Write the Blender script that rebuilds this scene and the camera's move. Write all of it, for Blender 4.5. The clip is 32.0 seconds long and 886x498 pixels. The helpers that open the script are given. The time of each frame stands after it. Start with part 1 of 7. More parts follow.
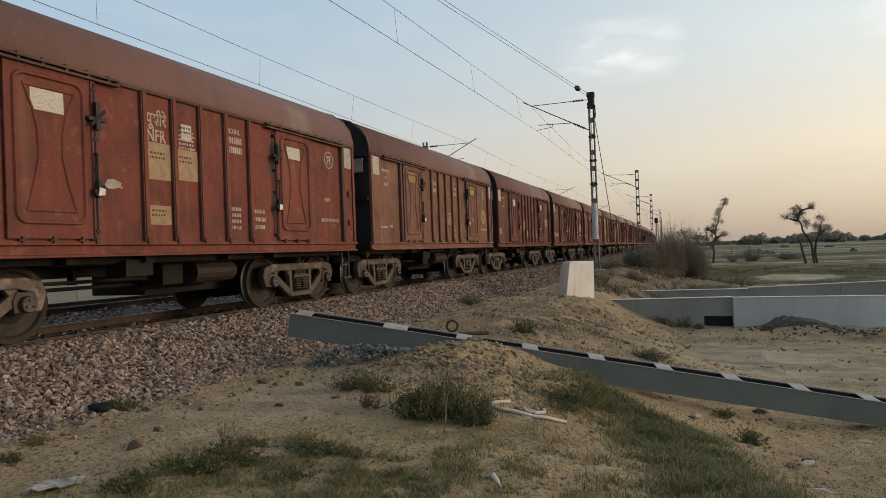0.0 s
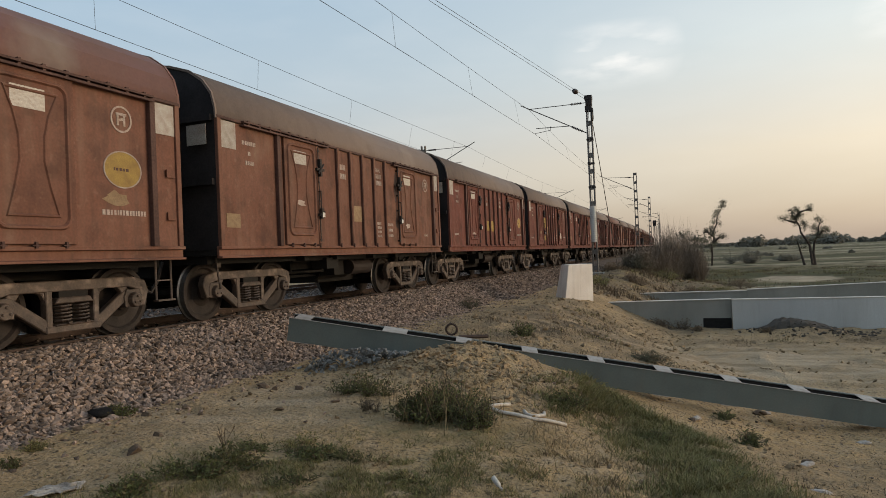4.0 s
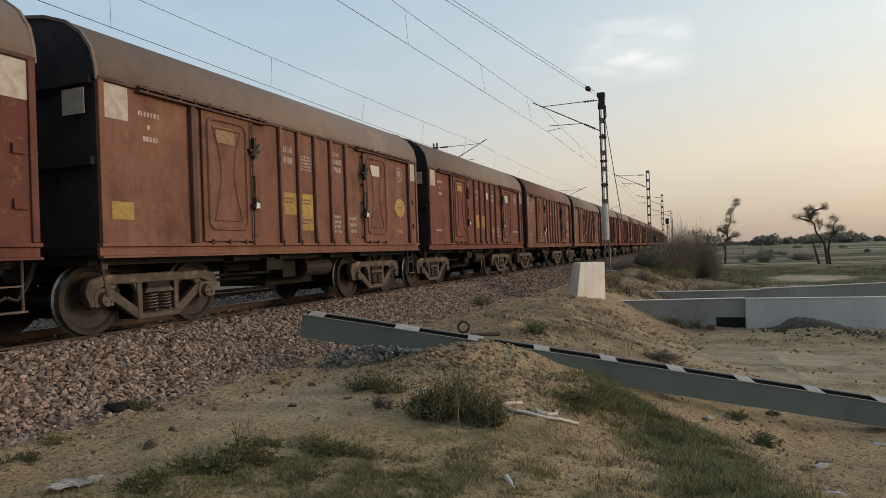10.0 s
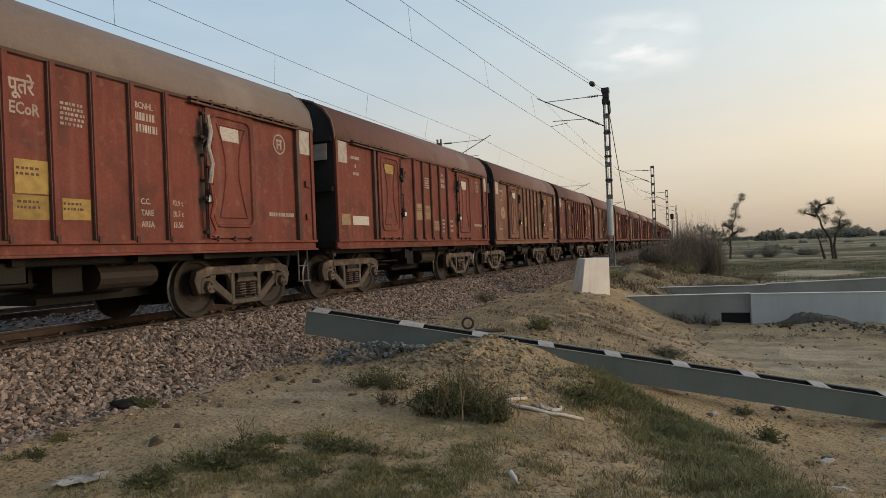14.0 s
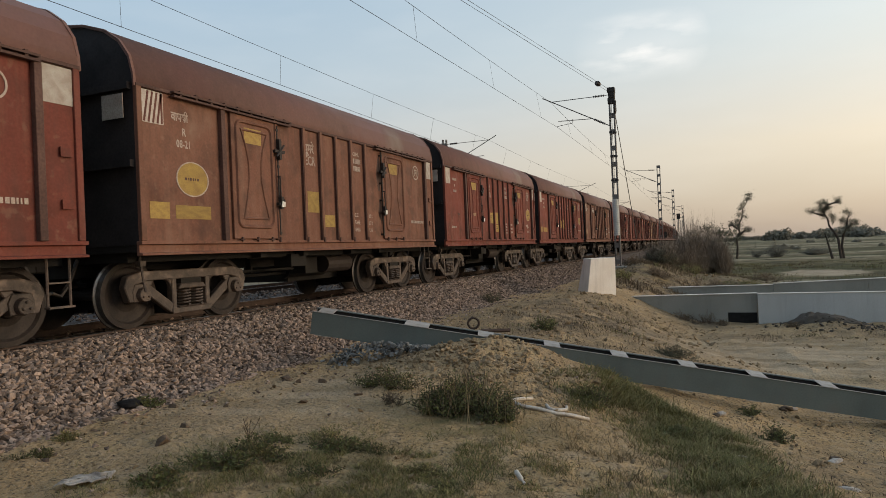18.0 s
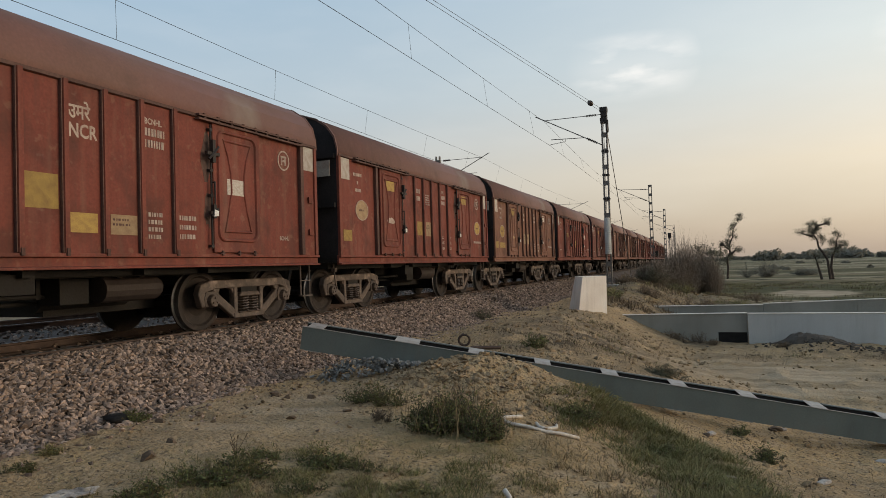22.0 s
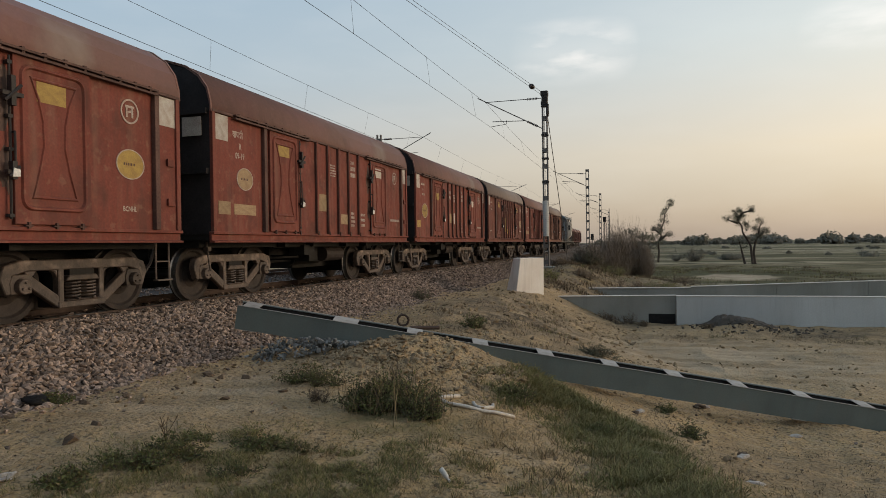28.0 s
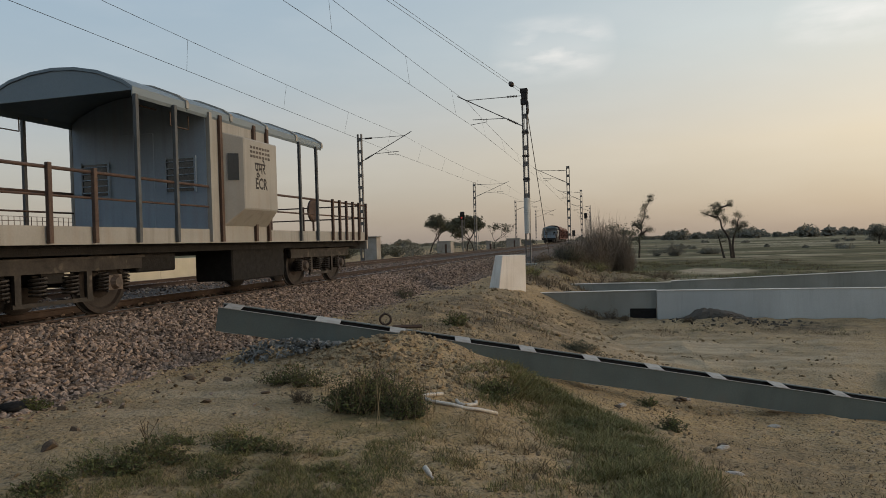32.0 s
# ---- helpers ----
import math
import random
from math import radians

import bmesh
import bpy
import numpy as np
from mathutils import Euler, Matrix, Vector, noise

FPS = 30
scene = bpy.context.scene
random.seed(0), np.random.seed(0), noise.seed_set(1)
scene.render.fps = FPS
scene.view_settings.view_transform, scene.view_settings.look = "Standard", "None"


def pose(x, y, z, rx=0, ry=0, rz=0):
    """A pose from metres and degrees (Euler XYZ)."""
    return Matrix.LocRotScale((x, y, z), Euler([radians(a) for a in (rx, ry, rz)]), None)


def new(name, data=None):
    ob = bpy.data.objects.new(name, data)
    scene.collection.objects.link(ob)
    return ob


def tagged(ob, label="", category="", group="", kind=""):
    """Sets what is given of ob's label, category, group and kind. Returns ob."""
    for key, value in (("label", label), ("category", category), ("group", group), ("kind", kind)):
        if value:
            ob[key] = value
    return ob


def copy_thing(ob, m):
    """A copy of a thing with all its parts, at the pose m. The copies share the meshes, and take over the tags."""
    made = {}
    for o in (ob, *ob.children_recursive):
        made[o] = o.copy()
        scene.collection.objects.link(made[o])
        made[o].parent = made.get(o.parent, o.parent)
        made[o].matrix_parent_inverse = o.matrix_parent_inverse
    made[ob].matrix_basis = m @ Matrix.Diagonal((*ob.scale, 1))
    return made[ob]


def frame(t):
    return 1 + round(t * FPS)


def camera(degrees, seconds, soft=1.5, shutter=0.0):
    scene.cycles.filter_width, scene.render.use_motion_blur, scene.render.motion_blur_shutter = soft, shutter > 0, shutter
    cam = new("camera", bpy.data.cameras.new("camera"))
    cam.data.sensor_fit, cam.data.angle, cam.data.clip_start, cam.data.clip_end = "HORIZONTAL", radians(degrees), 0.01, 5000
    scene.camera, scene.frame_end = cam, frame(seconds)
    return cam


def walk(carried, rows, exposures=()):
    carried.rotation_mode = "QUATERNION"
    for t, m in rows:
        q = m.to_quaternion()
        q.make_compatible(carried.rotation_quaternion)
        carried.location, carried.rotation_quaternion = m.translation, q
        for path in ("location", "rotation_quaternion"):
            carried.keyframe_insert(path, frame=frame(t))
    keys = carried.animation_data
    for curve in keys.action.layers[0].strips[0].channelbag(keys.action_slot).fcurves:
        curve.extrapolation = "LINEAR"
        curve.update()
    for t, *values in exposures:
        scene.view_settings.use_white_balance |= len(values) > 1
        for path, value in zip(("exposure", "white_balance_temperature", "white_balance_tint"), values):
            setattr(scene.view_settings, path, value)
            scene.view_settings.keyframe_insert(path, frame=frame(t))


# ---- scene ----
# The camera stands beside the line, hand-held. World: y runs along the track, z = 0 is the top of the rails.
cam = camera(68.0, 32.0, soft=0.55)
PATH = [
    (0, 0.015, 0.020, 0.973, 90.23, 2.09, 21.05),
    (0.5, 0.019, 0.006, 0.979, 90.25, 2.07, 20.83),
    (1, 0.018, 0.015, 0.973, 90.30, 2.28, 21.07),
    (1.5, 0.023, 0.009, 0.973, 90.27, 2.27, 20.97),
    (2, 0.020, 0.010, 0.974, 90.16, 2.29, 21.10),
    (2.5, 0.017, 0.012, 0.974, 90.20, 2.30, 21.02),
    (3, 0.012, 0.011, 0.976, 90.48, 2.37, 20.93),
    (3.5, 0.013, 0.009, 0.970, 90.54, 2.38, 20.93),
    (5.5, 0.015, 0.003, 0.975, 90.53, 2.55, 21.20),
    (6, 0.017, -0.002, 0.978, 90.54, 2.67, 21.84),
    (6.5, 0.010, 0.002, 0.977, 90.46, 2.62, 21.91),
    (7, 0.010, -0.003, 0.980, 90.33, 2.71, 22.39),
    (7.5, 0.012, -0.003, 0.985, 90.33, 2.69, 22.57),
    (8, 0.009, 0.002, 0.975, 90.52, 2.45, 22.25),
    (8.5, 0.013, -0.008, 0.979, 90.53, 2.47, 22.18),
    (9, 0.003, 0.006, 0.974, 90.35, 2.29, 22.03),
    (9.5, 0.003, 0.010, 0.973, 90.40, 2.42, 21.88),
    (10, 0.001, -0.011, 0.983, 90.32, 2.10, 21.91),
    (10.5, -0.000, -0.006, 0.980, 90.37, 1.87, 21.73),
    (11, -0.002, 0.000, 0.975, 90.44, 2.18, 21.88),
    (11.5, -0.007, 0.003, 0.980, 90.29, 2.02, 21.96),
    (12, -0.003, 0.004, 0.976, 90.24, 1.90, 22.04),
    (12.5, -0.003, 0.002, 0.978, 90.15, 2.07, 21.96),
    (13, 0.000, -0.000, 0.980, 89.99, 2.25, 22.23),
    (13.5, -0.001, -0.001, 0.981, 90.05, 2.21, 22.33),
    (14, 0.005, -0.005, 0.982, 90.01, 2.32, 22.29),
    (14.5, 0.007, -0.018, 0.986, 89.79, 2.30, 22.47),
    (16.5, 0.012, -0.013, 0.978, 90.49, 2.41, 22.67),
    (17, 0.008, -0.010, 0.982, 90.43, 2.39, 22.92),
    (17.5, 0.004, -0.010, 0.978, 90.35, 2.41, 22.80),
    (18, 0.007, -0.002, 0.975, 90.07, 2.43, 22.79),
    (18.5, 0.003, -0.008, 0.977, 90.06, 2.36, 22.82),
    (19, -0.001, -0.004, 0.979, 90.25, 2.03, 22.60),
    (19.5, -0.002, 0.002, 0.977, 90.34, 2.03, 22.84),
    (20, 0.001, -0.008, 0.979, 90.41, 2.02, 22.74),
    (20.5, -0.002, -0.008, 0.983, 90.59, 1.78, 23.04),
    (21, -0.004, -0.001, 0.976, 90.85, 1.82, 22.93),
    (21.5, -0.001, -0.005, 0.979, 91.09, 1.88, 22.77),
    (22, 0.017, -0.004, 0.975, 91.47, 1.75, 22.10),
    (22.5, 0.007, 0.012, 0.974, 91.33, 1.83, 21.02),
    (23, 0.023, -0.000, 0.971, 91.58, 1.87, 19.58),
    (23.5, 0.001, 0.016, 0.971, 91.61, 1.71, 18.40),
    (24, -0.009, 0.012, 0.978, 91.05, 1.74, 18.89),
    (24.5, -0.000, 0.009, 0.972, 90.76, 1.75, 19.28),
    (25, -0.003, 0.008, 0.976, 90.57, 1.60, 19.37),
    (25.5, -0.004, 0.010, 0.973, 90.57, 1.58, 19.35),
    (27.5, -0.003, 0.031, 0.969, 90.31, 1.06, 19.12),
    (28, -0.004, 0.029, 0.977, 89.61, 0.83, 16.83),
    (28.5, -0.001, 0.036, 0.978, 89.73, 1.60, 16.86),
    (29, 0.009, 0.021, 0.980, 89.11, 2.08, 17.43),
    (29.5, 0.010, 0.032, 0.973, 89.08, 2.06, 17.79),
    (30, 0.004, 0.033, 0.977, 89.48, 1.28, 17.08),
    (30.5, -0.005, 0.036, 0.976, 89.63, 0.80, 17.18),
    (31, 0.003, 0.022, 0.974, 89.47, 1.08, 16.58),
    (31.5, 0.000, 0.027, 0.980, 89.72, 1.38, 16.81),
    (32, 0.020, 0.020, 0.976, 89.44, 1.69, 15.31),
]
# the phone darkens its picture a little whenever it swings to the brighter sky
walk(cam, [(t, pose(x, y, z, rx, ry, rz)) for t, x, y, z, rx, ry, rz in PATH], [(0, 0.10), (19, 0.12), (21.5, 0.09), (23.5, -0.06), (26, -0.05), (30, 0.0), (31, -0.07), (32, -0.17)])

# ---- light: hazy dusk, a low sun beyond the fields ----
SUN_AZ, SUN_EL = radians(76), radians(9)
world = bpy.data.worlds.new("world")
scene.world = world
world.use_nodes = True
nt = world.node_tree
nt.nodes.clear()


def sky_math(op, a, b=0.0, clamp=False):
    n = nt.nodes.new("ShaderNodeMath")
    n.operation, n.use_clamp = op, clamp
    for sock, v in zip(n.inputs, (a, b)):
        if isinstance(v, (int, float)):
            sock.default_value = v
        else:
            nt.links.new(v, sock)
    return n.outputs[0]


def sky_mix(fac, a, b):
    n = nt.nodes.new("ShaderNodeMix")
    n.data_type = "RGBA"
    for sock, v in ((n.inputs[0], fac), (n.inputs[6], a), (n.inputs[7], b)):
        if isinstance(v, (float, tuple)):
            sock.default_value = v
        else:
            nt.links.new(v, sock)
    return n.outputs[2]


def sky_dot(v):
    n = nt.nodes.new("ShaderNodeVectorMath")
    n.operation = "DOT_PRODUCT"
    nt.links.new(way, n.inputs[0])
    n.inputs[1].default_value = Vector(v).normalized()
    return n.outputs["Value"]


out_w = nt.nodes.new("ShaderNodeOutputWorld")
sky = nt.nodes.new("ShaderNodeTexSky")
sky.sky_type, sky.sun_disc = "NISHITA", False
sky.sun_elevation, sky.sun_rotation = SUN_EL, SUN_AZ
sky.air_density, sky.dust_density, sky.ozone_density = 1.0, 2.0, 2.0
clear = nt.nodes.new("ShaderNodeBackground")
clear.inputs["Strength"].default_value = 0.05
nt.links.new(sky.outputs[0], clear.inputs[0])
# dust haze over the clear sky: pale blue overhead, peach along the horizon, brighter towards the sun
way = nt.nodes.new("ShaderNodeTexCoord").outputs["Generated"]
sep = nt.nodes.new("ShaderNodeSeparateXYZ")
nt.links.new(way, sep.inputs[0])
ramp = nt.nodes.new("ShaderNodeValToRGB")
nt.links.new(sep.outputs[2], ramp.inputs[0])
els = ramp.color_ramp.elements
els[0].position, els[0].color = 0.0, (0.33, 0.28, 0.248, 1)
els[1].position, els[1].color = 1.0, (0.28, 0.40, 0.54, 1)
for at, c in ((0.045, (0.405, 0.345, 0.302, 1)), (0.11, (0.470, 0.438, 0.400, 1)), (0.24, (0.385, 0.460, 0.515, 1)), (0.42, (0.305, 0.44, 0.56, 1))):
    e = els.new(at)
    e.color = c
flat_sun = (math.sin(radians(62)), math.cos(radians(62)), 0.18)
glow = sky_math("POWER", sky_math("ADD", sky_math("MULTIPLY", sky_dot(flat_sun), 0.5), 0.5, True), 3.0)
near_sun = nt.nodes.new("ShaderNodeValToRGB")
nt.links.new(sep.outputs[2], near_sun.inputs[0])
els = near_sun.color_ramp.elements
els[0].position, els[0].color = 0.0, (0.53, 0.40, 0.305, 1)
els[1].position, els[1].color = 1.0, (0.45, 0.52, 0.58, 1)
for at, c in ((0.05, (0.74, 0.56, 0.39, 1)), (0.13, (1.07, 0.82, 0.51, 1)), (0.28, (0.97, 0.94, 0.79, 1)), (0.5, (0.72, 0.76, 0.76, 1))):
    e = els.new(at)
    e.color = c
haze = sky_mix(glow, ramp.outputs[0], near_sun.outputs[0])
# a few thin wisps of cloud
stretch = nt.nodes.new("ShaderNodeMapping")
stretch.inputs["Scale"].default_value = (3.2, 3.2, 11.0)
nt.links.new(way, stretch.inputs[0])
wisps = nt.nodes.new("ShaderNodeTexNoise")
wisps.inputs["Scale"].default_value, wisps.inputs["Detail"].default_value = 2.2, 6.0
nt.links.new(stretch.outputs[0], wisps.inputs["Vector"])
level = sky_math("SUBTRACT", 1.0, sky_math("MULTIPLY", sky_math("ABSOLUTE", sky_math("SUBTRACT", sep.outputs[2], 0.272)), 20.0), True)
thin = sky_math("MULTIPLY", sky_math("SUBTRACT", wisps.outputs[0], 0.44, True), 4.2, True)
one = sky_math("MULTIPLY", sky_math("SUBTRACT", sky_dot((-0.095, 1.0, 0.290)), 0.9955, True), 260.0, True)
two = sky_math("MULTIPLY", sky_math("SUBTRACT", sky_dot((0.31, 1.0, 0.275)), 0.995, True), 160.0, True)
cloud = sky_math("MULTIPLY", sky_math("ADD", thin, 0.18), sky_math("MAXIMUM", sky_math("MULTIPLY", sky_math("MAXIMUM", one, two), level), 0.04), True)
haze = sky_mix(cloud, haze, (1.12, 1.04, 0.95, 1.0))
hazy = nt.nodes.new("ShaderNodeBackground")
hazy.inputs["Strength"].default_value = 0.92
nt.links.new(haze, hazy.inputs[0])
both = nt.nodes.new("ShaderNodeAddShader")
nt.links.new(clear.outputs[0], both.inputs[0])
nt.links.new(hazy.outputs[0], both.inputs[1])
nt.links.new(both.outputs[0], out_w.inputs[0])
sun_data = bpy.data.lights.new("sun", "SUN")
sun_data.energy, sun_data.angle, sun_data.color = 1.30, radians(22), (1.0, 0.78, 0.56)
sun_ob = new("sun", sun_data)
sun_dir = Vector((math.sin(SUN_AZ) * math.cos(SUN_EL), math.cos(SUN_AZ) * math.cos(SUN_EL), math.sin(SUN_EL)))
sun_ob.matrix_world = Matrix.Translation((20, 20, 30)) @ (-sun_dir).to_track_quat("-Z", "Y").to_matrix().to_4x4()


# ---- materials ----
def material(name, color, second=None, rough=0.8, metal=0.0, scale=3.0, fine=40.0, bump=0.15, amount=0.5, streak=0.0, vary=0.0, dust=None, dust_at=0.55, spec=0.3, stretch=(1, 1, 1), grime=0.0, speck=0.35, dent=0.0):
    """A surface with variation at two scales, fine relief, upright streaks and patches of dust or rust."""
    m = bpy.data.materials.new(name)
    m.use_nodes = True
    n, l = m.node_tree.nodes, m.node_tree.links
    b = n["Principled BSDF"]
    b.inputs["Roughness"].default_value, b.inputs["Metallic"].default_value = rough, metal
    b.inputs["Specular IOR Level"].default_value = spec
    co = n.new("ShaderNodeTexCoord")
    mp = n.new("ShaderNodeMapping")
    mp.inputs["Scale"].default_value = stretch
    l.new(co.outputs["Object"], mp.inputs[0])

    def tex(sc, detail=5.0, src=None):
        t = n.new("ShaderNodeTexNoise")
        t.inputs["Scale"].default_value, t.inputs["Detail"].default_value = sc, detail
        l.new((src or mp).outputs[0], t.inputs["Vector"])
        return t

    def mix(fac, a, c, kind="MIX"):
        x = n.new("ShaderNodeMix")
        x.data_type, x.blend_type = "RGBA", kind
        for sock, v in ((x.inputs[0], fac), (x.inputs[6], a), (x.inputs[7], c)):
            if hasattr(v, "is_linked"):
                l.new(v, sock)
            else:
                sock.default_value = v if isinstance(v, float) else (*v, 1.0)
        return x.outputs[2]

    def ramp(src, lo, hi):
        r = n.new("ShaderNodeMapRange")
        r.inputs[1].default_value, r.inputs[2].default_value = lo, hi
        l.new(src, r.inputs[0])
        return r.outputs[0]

    second = second or tuple(c * 0.7 for c in color)
    big, small = tex(scale), tex(fine, 3.0)
    col = mix(ramp(big.outputs[0], 0.5 - amount * 0.4, 0.5 + amount * 0.4), color, second)
    col = mix(ramp(small.outputs[0], 0.3, 0.7), col, mix(speck, col, (0, 0, 0)), "MIX")
    if dust:
        d = tex(scale * 0.6, 7.0)
        col = mix(ramp(d.outputs[0], dust_at, dust_at + 0.15), col, dust)
    if streak > 0:
        ms = n.new("ShaderNodeMapping")
        ms.inputs["Scale"].default_value = (4.5, 4.5, 0.35)
        l.new(co.outputs["Object"], ms.inputs[0])
        s = tex(1.3, 4.0, ms)
        col = mix(ramp(s.outputs[0], 0.52, 0.75), col, mix(streak, col, (0.215, 0.140, 0.100)))
        col = mix(ramp(s.outputs[0], 0.46, 0.30), col, mix(streak, col, (0.075, 0.045, 0.035)))
    if grime > 0:
        g = tex(scale * 2.6, 8.0)
        col = mix(ramp(g.outputs[0], 0.50, 0.68), col, mix(grime, col, (0.035, 0.024, 0.020)))
        g2 = tex(scale * 9.0, 4.0)
        col = mix(ramp(g2.outputs[0], 0.60, 0.70), col, mix(grime * 0.55, col, (0.26, 0.17, 0.12)))
    if vary > 0:
        oi = n.new("ShaderNodeObjectInfo")
        hsv = n.new("ShaderNodeHueSaturation")
        l.new(ramp(oi.outputs["Random"], 0, 1), hsv.inputs["Value"])
        mr = hsv.inputs["Value"].links[0].from_node
        mr.inputs[3].default_value, mr.inputs[4].default_value = 1 - vary, 1 + vary
        l.new(col, hsv.inputs["Color"])
        col = hsv.outputs[0]
    l.new(col, b.inputs["Base Color"])
    l.new(ramp(big.outputs[0], 0.2, 0.8), b.inputs["Roughness"])
    rr = b.inputs["Roughness"].links[0].from_node
    rr.inputs[3].default_value, rr.inputs[4].default_value = max(0.05, rough - 0.12), min(1, rough + 0.12)
    if bump > 0:
        bp = n.new("ShaderNodeBump")
        bp.inputs["Strength"].default_value, bp.inputs["Distance"].default_value = bump, 0.02
        l.new(small.outputs[0], bp.inputs["Height"])
        l.new(bp.outputs[0], b.inputs["Normal"])
        if dent > 0:
            wave, buckle = tex(1.7, 2.0), n.new("ShaderNodeBump")
            buckle.inputs["Strength"].default_value, buckle.inputs["Distance"].default_value = dent, 0.10
            l.new(wave.outputs[0], buckle.inputs["Height"])
            l.new(buckle.outputs[0], bp.inputs["Normal"])
    return m


RUST_DUST = (0.24, 0.15, 0.10)
PAINTS = [
    material("paint_oxide_red", (0.166, 0.056, 0.041), (0.133, 0.048, 0.036), 0.68, 0, 0.9, 30, 0.05, 0.6, 0.34, 0.05, RUST_DUST, 0.62, grime=0.40, speck=0.20, dent=0.7, spec=0.16),
    material("paint_bright_red", (0.188, 0.051, 0.036), (0.155, 0.047, 0.034), 0.68, 0, 0.8, 30, 0.05, 0.6, 0.30, 0.05, RUST_DUST, 0.67, grime=0.40, speck=0.20, dent=0.7, spec=0.16),
    material("paint_brown", (0.198, 0.094, 0.063), (0.162, 0.074, 0.051), 0.68, 0, 1.0, 30, 0.05, 0.6, 0.36, 0.05, (0.25, 0.165, 0.12), 0.60, grime=0.40, speck=0.20, dent=0.7, spec=0.16),
    material("paint_dark_red", (0.135, 0.046, 0.036), (0.11, 0.04, 0.032), 0.68, 0, 1.0, 30, 0.05, 0.6, 0.36, 0.05, RUST_DUST, 0.62, grime=0.40, speck=0.20, dent=0.7, spec=0.16),
]
ROOFS = [
    material("roof_dusty", (0.165, 0.120, 0.098), (0.200, 0.150, 0.120), 0.70, 0, 0.7, 25, 0.04, 0.7, 0, 0.06, (0.23, 0.185, 0.155), 0.60, speck=0.14, grime=0.16, dent=0.3),
    material("roof_red", (0.170, 0.075, 0.058), (0.150, 0.085, 0.066), 0.68, 0, 0.7, 25, 0.04, 0.7, 0, 0.06, (0.23, 0.185, 0.155), 0.60, speck=0.14, grime=0.16, dent=0.3),
]
# wagon ends turned from the sun, their shade put in as near-black
DARK_END = material("end_wall_shade", (0.030, 0.024, 0.024), (0.018, 0.015, 0.016), 0.8, 0, 2, 30, 0.1)
# one dark colour for painted shade at ribs and posts, and for grime
RIB_SHADE_GRIME = material("rib_shade_grime", (0.120, 0.060, 0.046), (0.070, 0.038, 0.031), 0.75, 0, 2, 30, 0.1, vary=0.1)
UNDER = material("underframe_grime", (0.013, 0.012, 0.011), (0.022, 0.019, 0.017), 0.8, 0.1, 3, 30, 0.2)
BOGIE = material("bogie_dust", (0.110, 0.076, 0.058), (0.038, 0.028, 0.023), 0.60, 0, 5, 30, 0.35, 0.6, 0, 0.32, (0.225, 0.170, 0.138), 0.58, spec=0.5, grime=0.35)
WHEEL = material("wheel_rust", (0.042, 0.031, 0.026), (0.026, 0.021, 0.019), 0.72, 0.1, 5, 40, 0.1)
TREAD = material("steel_worn", (0.30, 0.28, 0.26), (0.20, 0.18, 0.17), 0.45, 0.8, 8, 60, 0.05)
BLACK_IRON = material("black_iron", (0.024, 0.022, 0.022), (0.045, 0.035, 0.03), 0.6, 0.2, 8, 60, 0.15)
RED_OXIDE = material("brake_tank_paint", (0.036, 0.026, 0.023), None, 0.7, 0, 4, 40, 0.1)
WHITE_MARK = material("white_stencil", (0.54, 0.47, 0.41), (0.30, 0.205, 0.165), 0.75, 0, 5, 60, 0.05, 0.8, vary=0.12)
REFLECT = material("reflector_sheet", (0.52, 0.49, 0.44), (0.34, 0.265, 0.22), 0.45, 0, 4, 50, 0.05, 0.7, vary=0.15)
YELLOW = material("yellow_panel", (0.42, 0.285, 0.068), (0.27, 0.165, 0.062), 0.7, 0, 4, 50, 0.05, 0.7, vary=0.18)
CREAM = material("cream_panel", (0.37, 0.27, 0.15), (0.25, 0.155, 0.095), 0.75, 0, 4, 50, 0.05, 0.8, vary=0.15)
PAPER = material("paper_label", (0.62, 0.58, 0.52), (0.45, 0.38, 0.32), 0.85, 0, 9, 60, 0.05, vary=0.1)
SEAL = material("white_seal", (0.80, 0.78, 0.74), None, 0.5, 0, 9, 60, 0.05)
VAN_WHITE = material("van_cream_paint", (0.335, 0.318, 0.288), (0.27, 0.252, 0.225), 0.6, 0, 1.2, 40, 0.05, 0.7, 0.25, 0.03, speck=0.10)
VAN_BLUE = material("van_blue_paint", (0.295, 0.348, 0.408), (0.25, 0.295, 0.35), 0.6, 0, 1.2, 40, 0.05, 0.6, 0.2, speck=0.10)
VAN_ROOF = material("van_roof_grey", (0.158, 0.195, 0.222), (0.195, 0.228, 0.252), 0.55, 0.1, 1.0, 40, 0.03, speck=0.08)
# pale posts under the van's roof, their shade put into this dark grey
VAN_POST_SHADE = material("van_post_shade", (0.098, 0.103, 0.108), (0.070, 0.070, 0.070), 0.6, 0.1, 4, 40, 0.05, speck=0.15)
DOOR_GRIME = material("door_greasy_paint", (0.088, 0.043, 0.033), (0.060, 0.036, 0.029), 0.55, 0, 1.6, 30, 0.06, 0.8, 0.45, 0.08, (0.20, 0.13, 0.095), 0.60, grime=0.5, speck=0.2)
VAN_BROWN = material("van_brown_steel", (0.115, 0.070, 0.050), (0.08, 0.05, 0.04), 0.65, 0.1, 4, 40, 0.1)
VAN_BOGIE = material("van_bogie_dust", (0.052, 0.042, 0.035), (0.024, 0.021, 0.019), 0.65, 0.1, 6, 30, 0.2, 0.6, 0, 0, (0.16, 0.13, 0.105), 0.60)
DARK_GLASS = material("dark_window", (0.02, 0.022, 0.026), None, 0.15, 0, 3, 40, 0.0, spec=0.5)
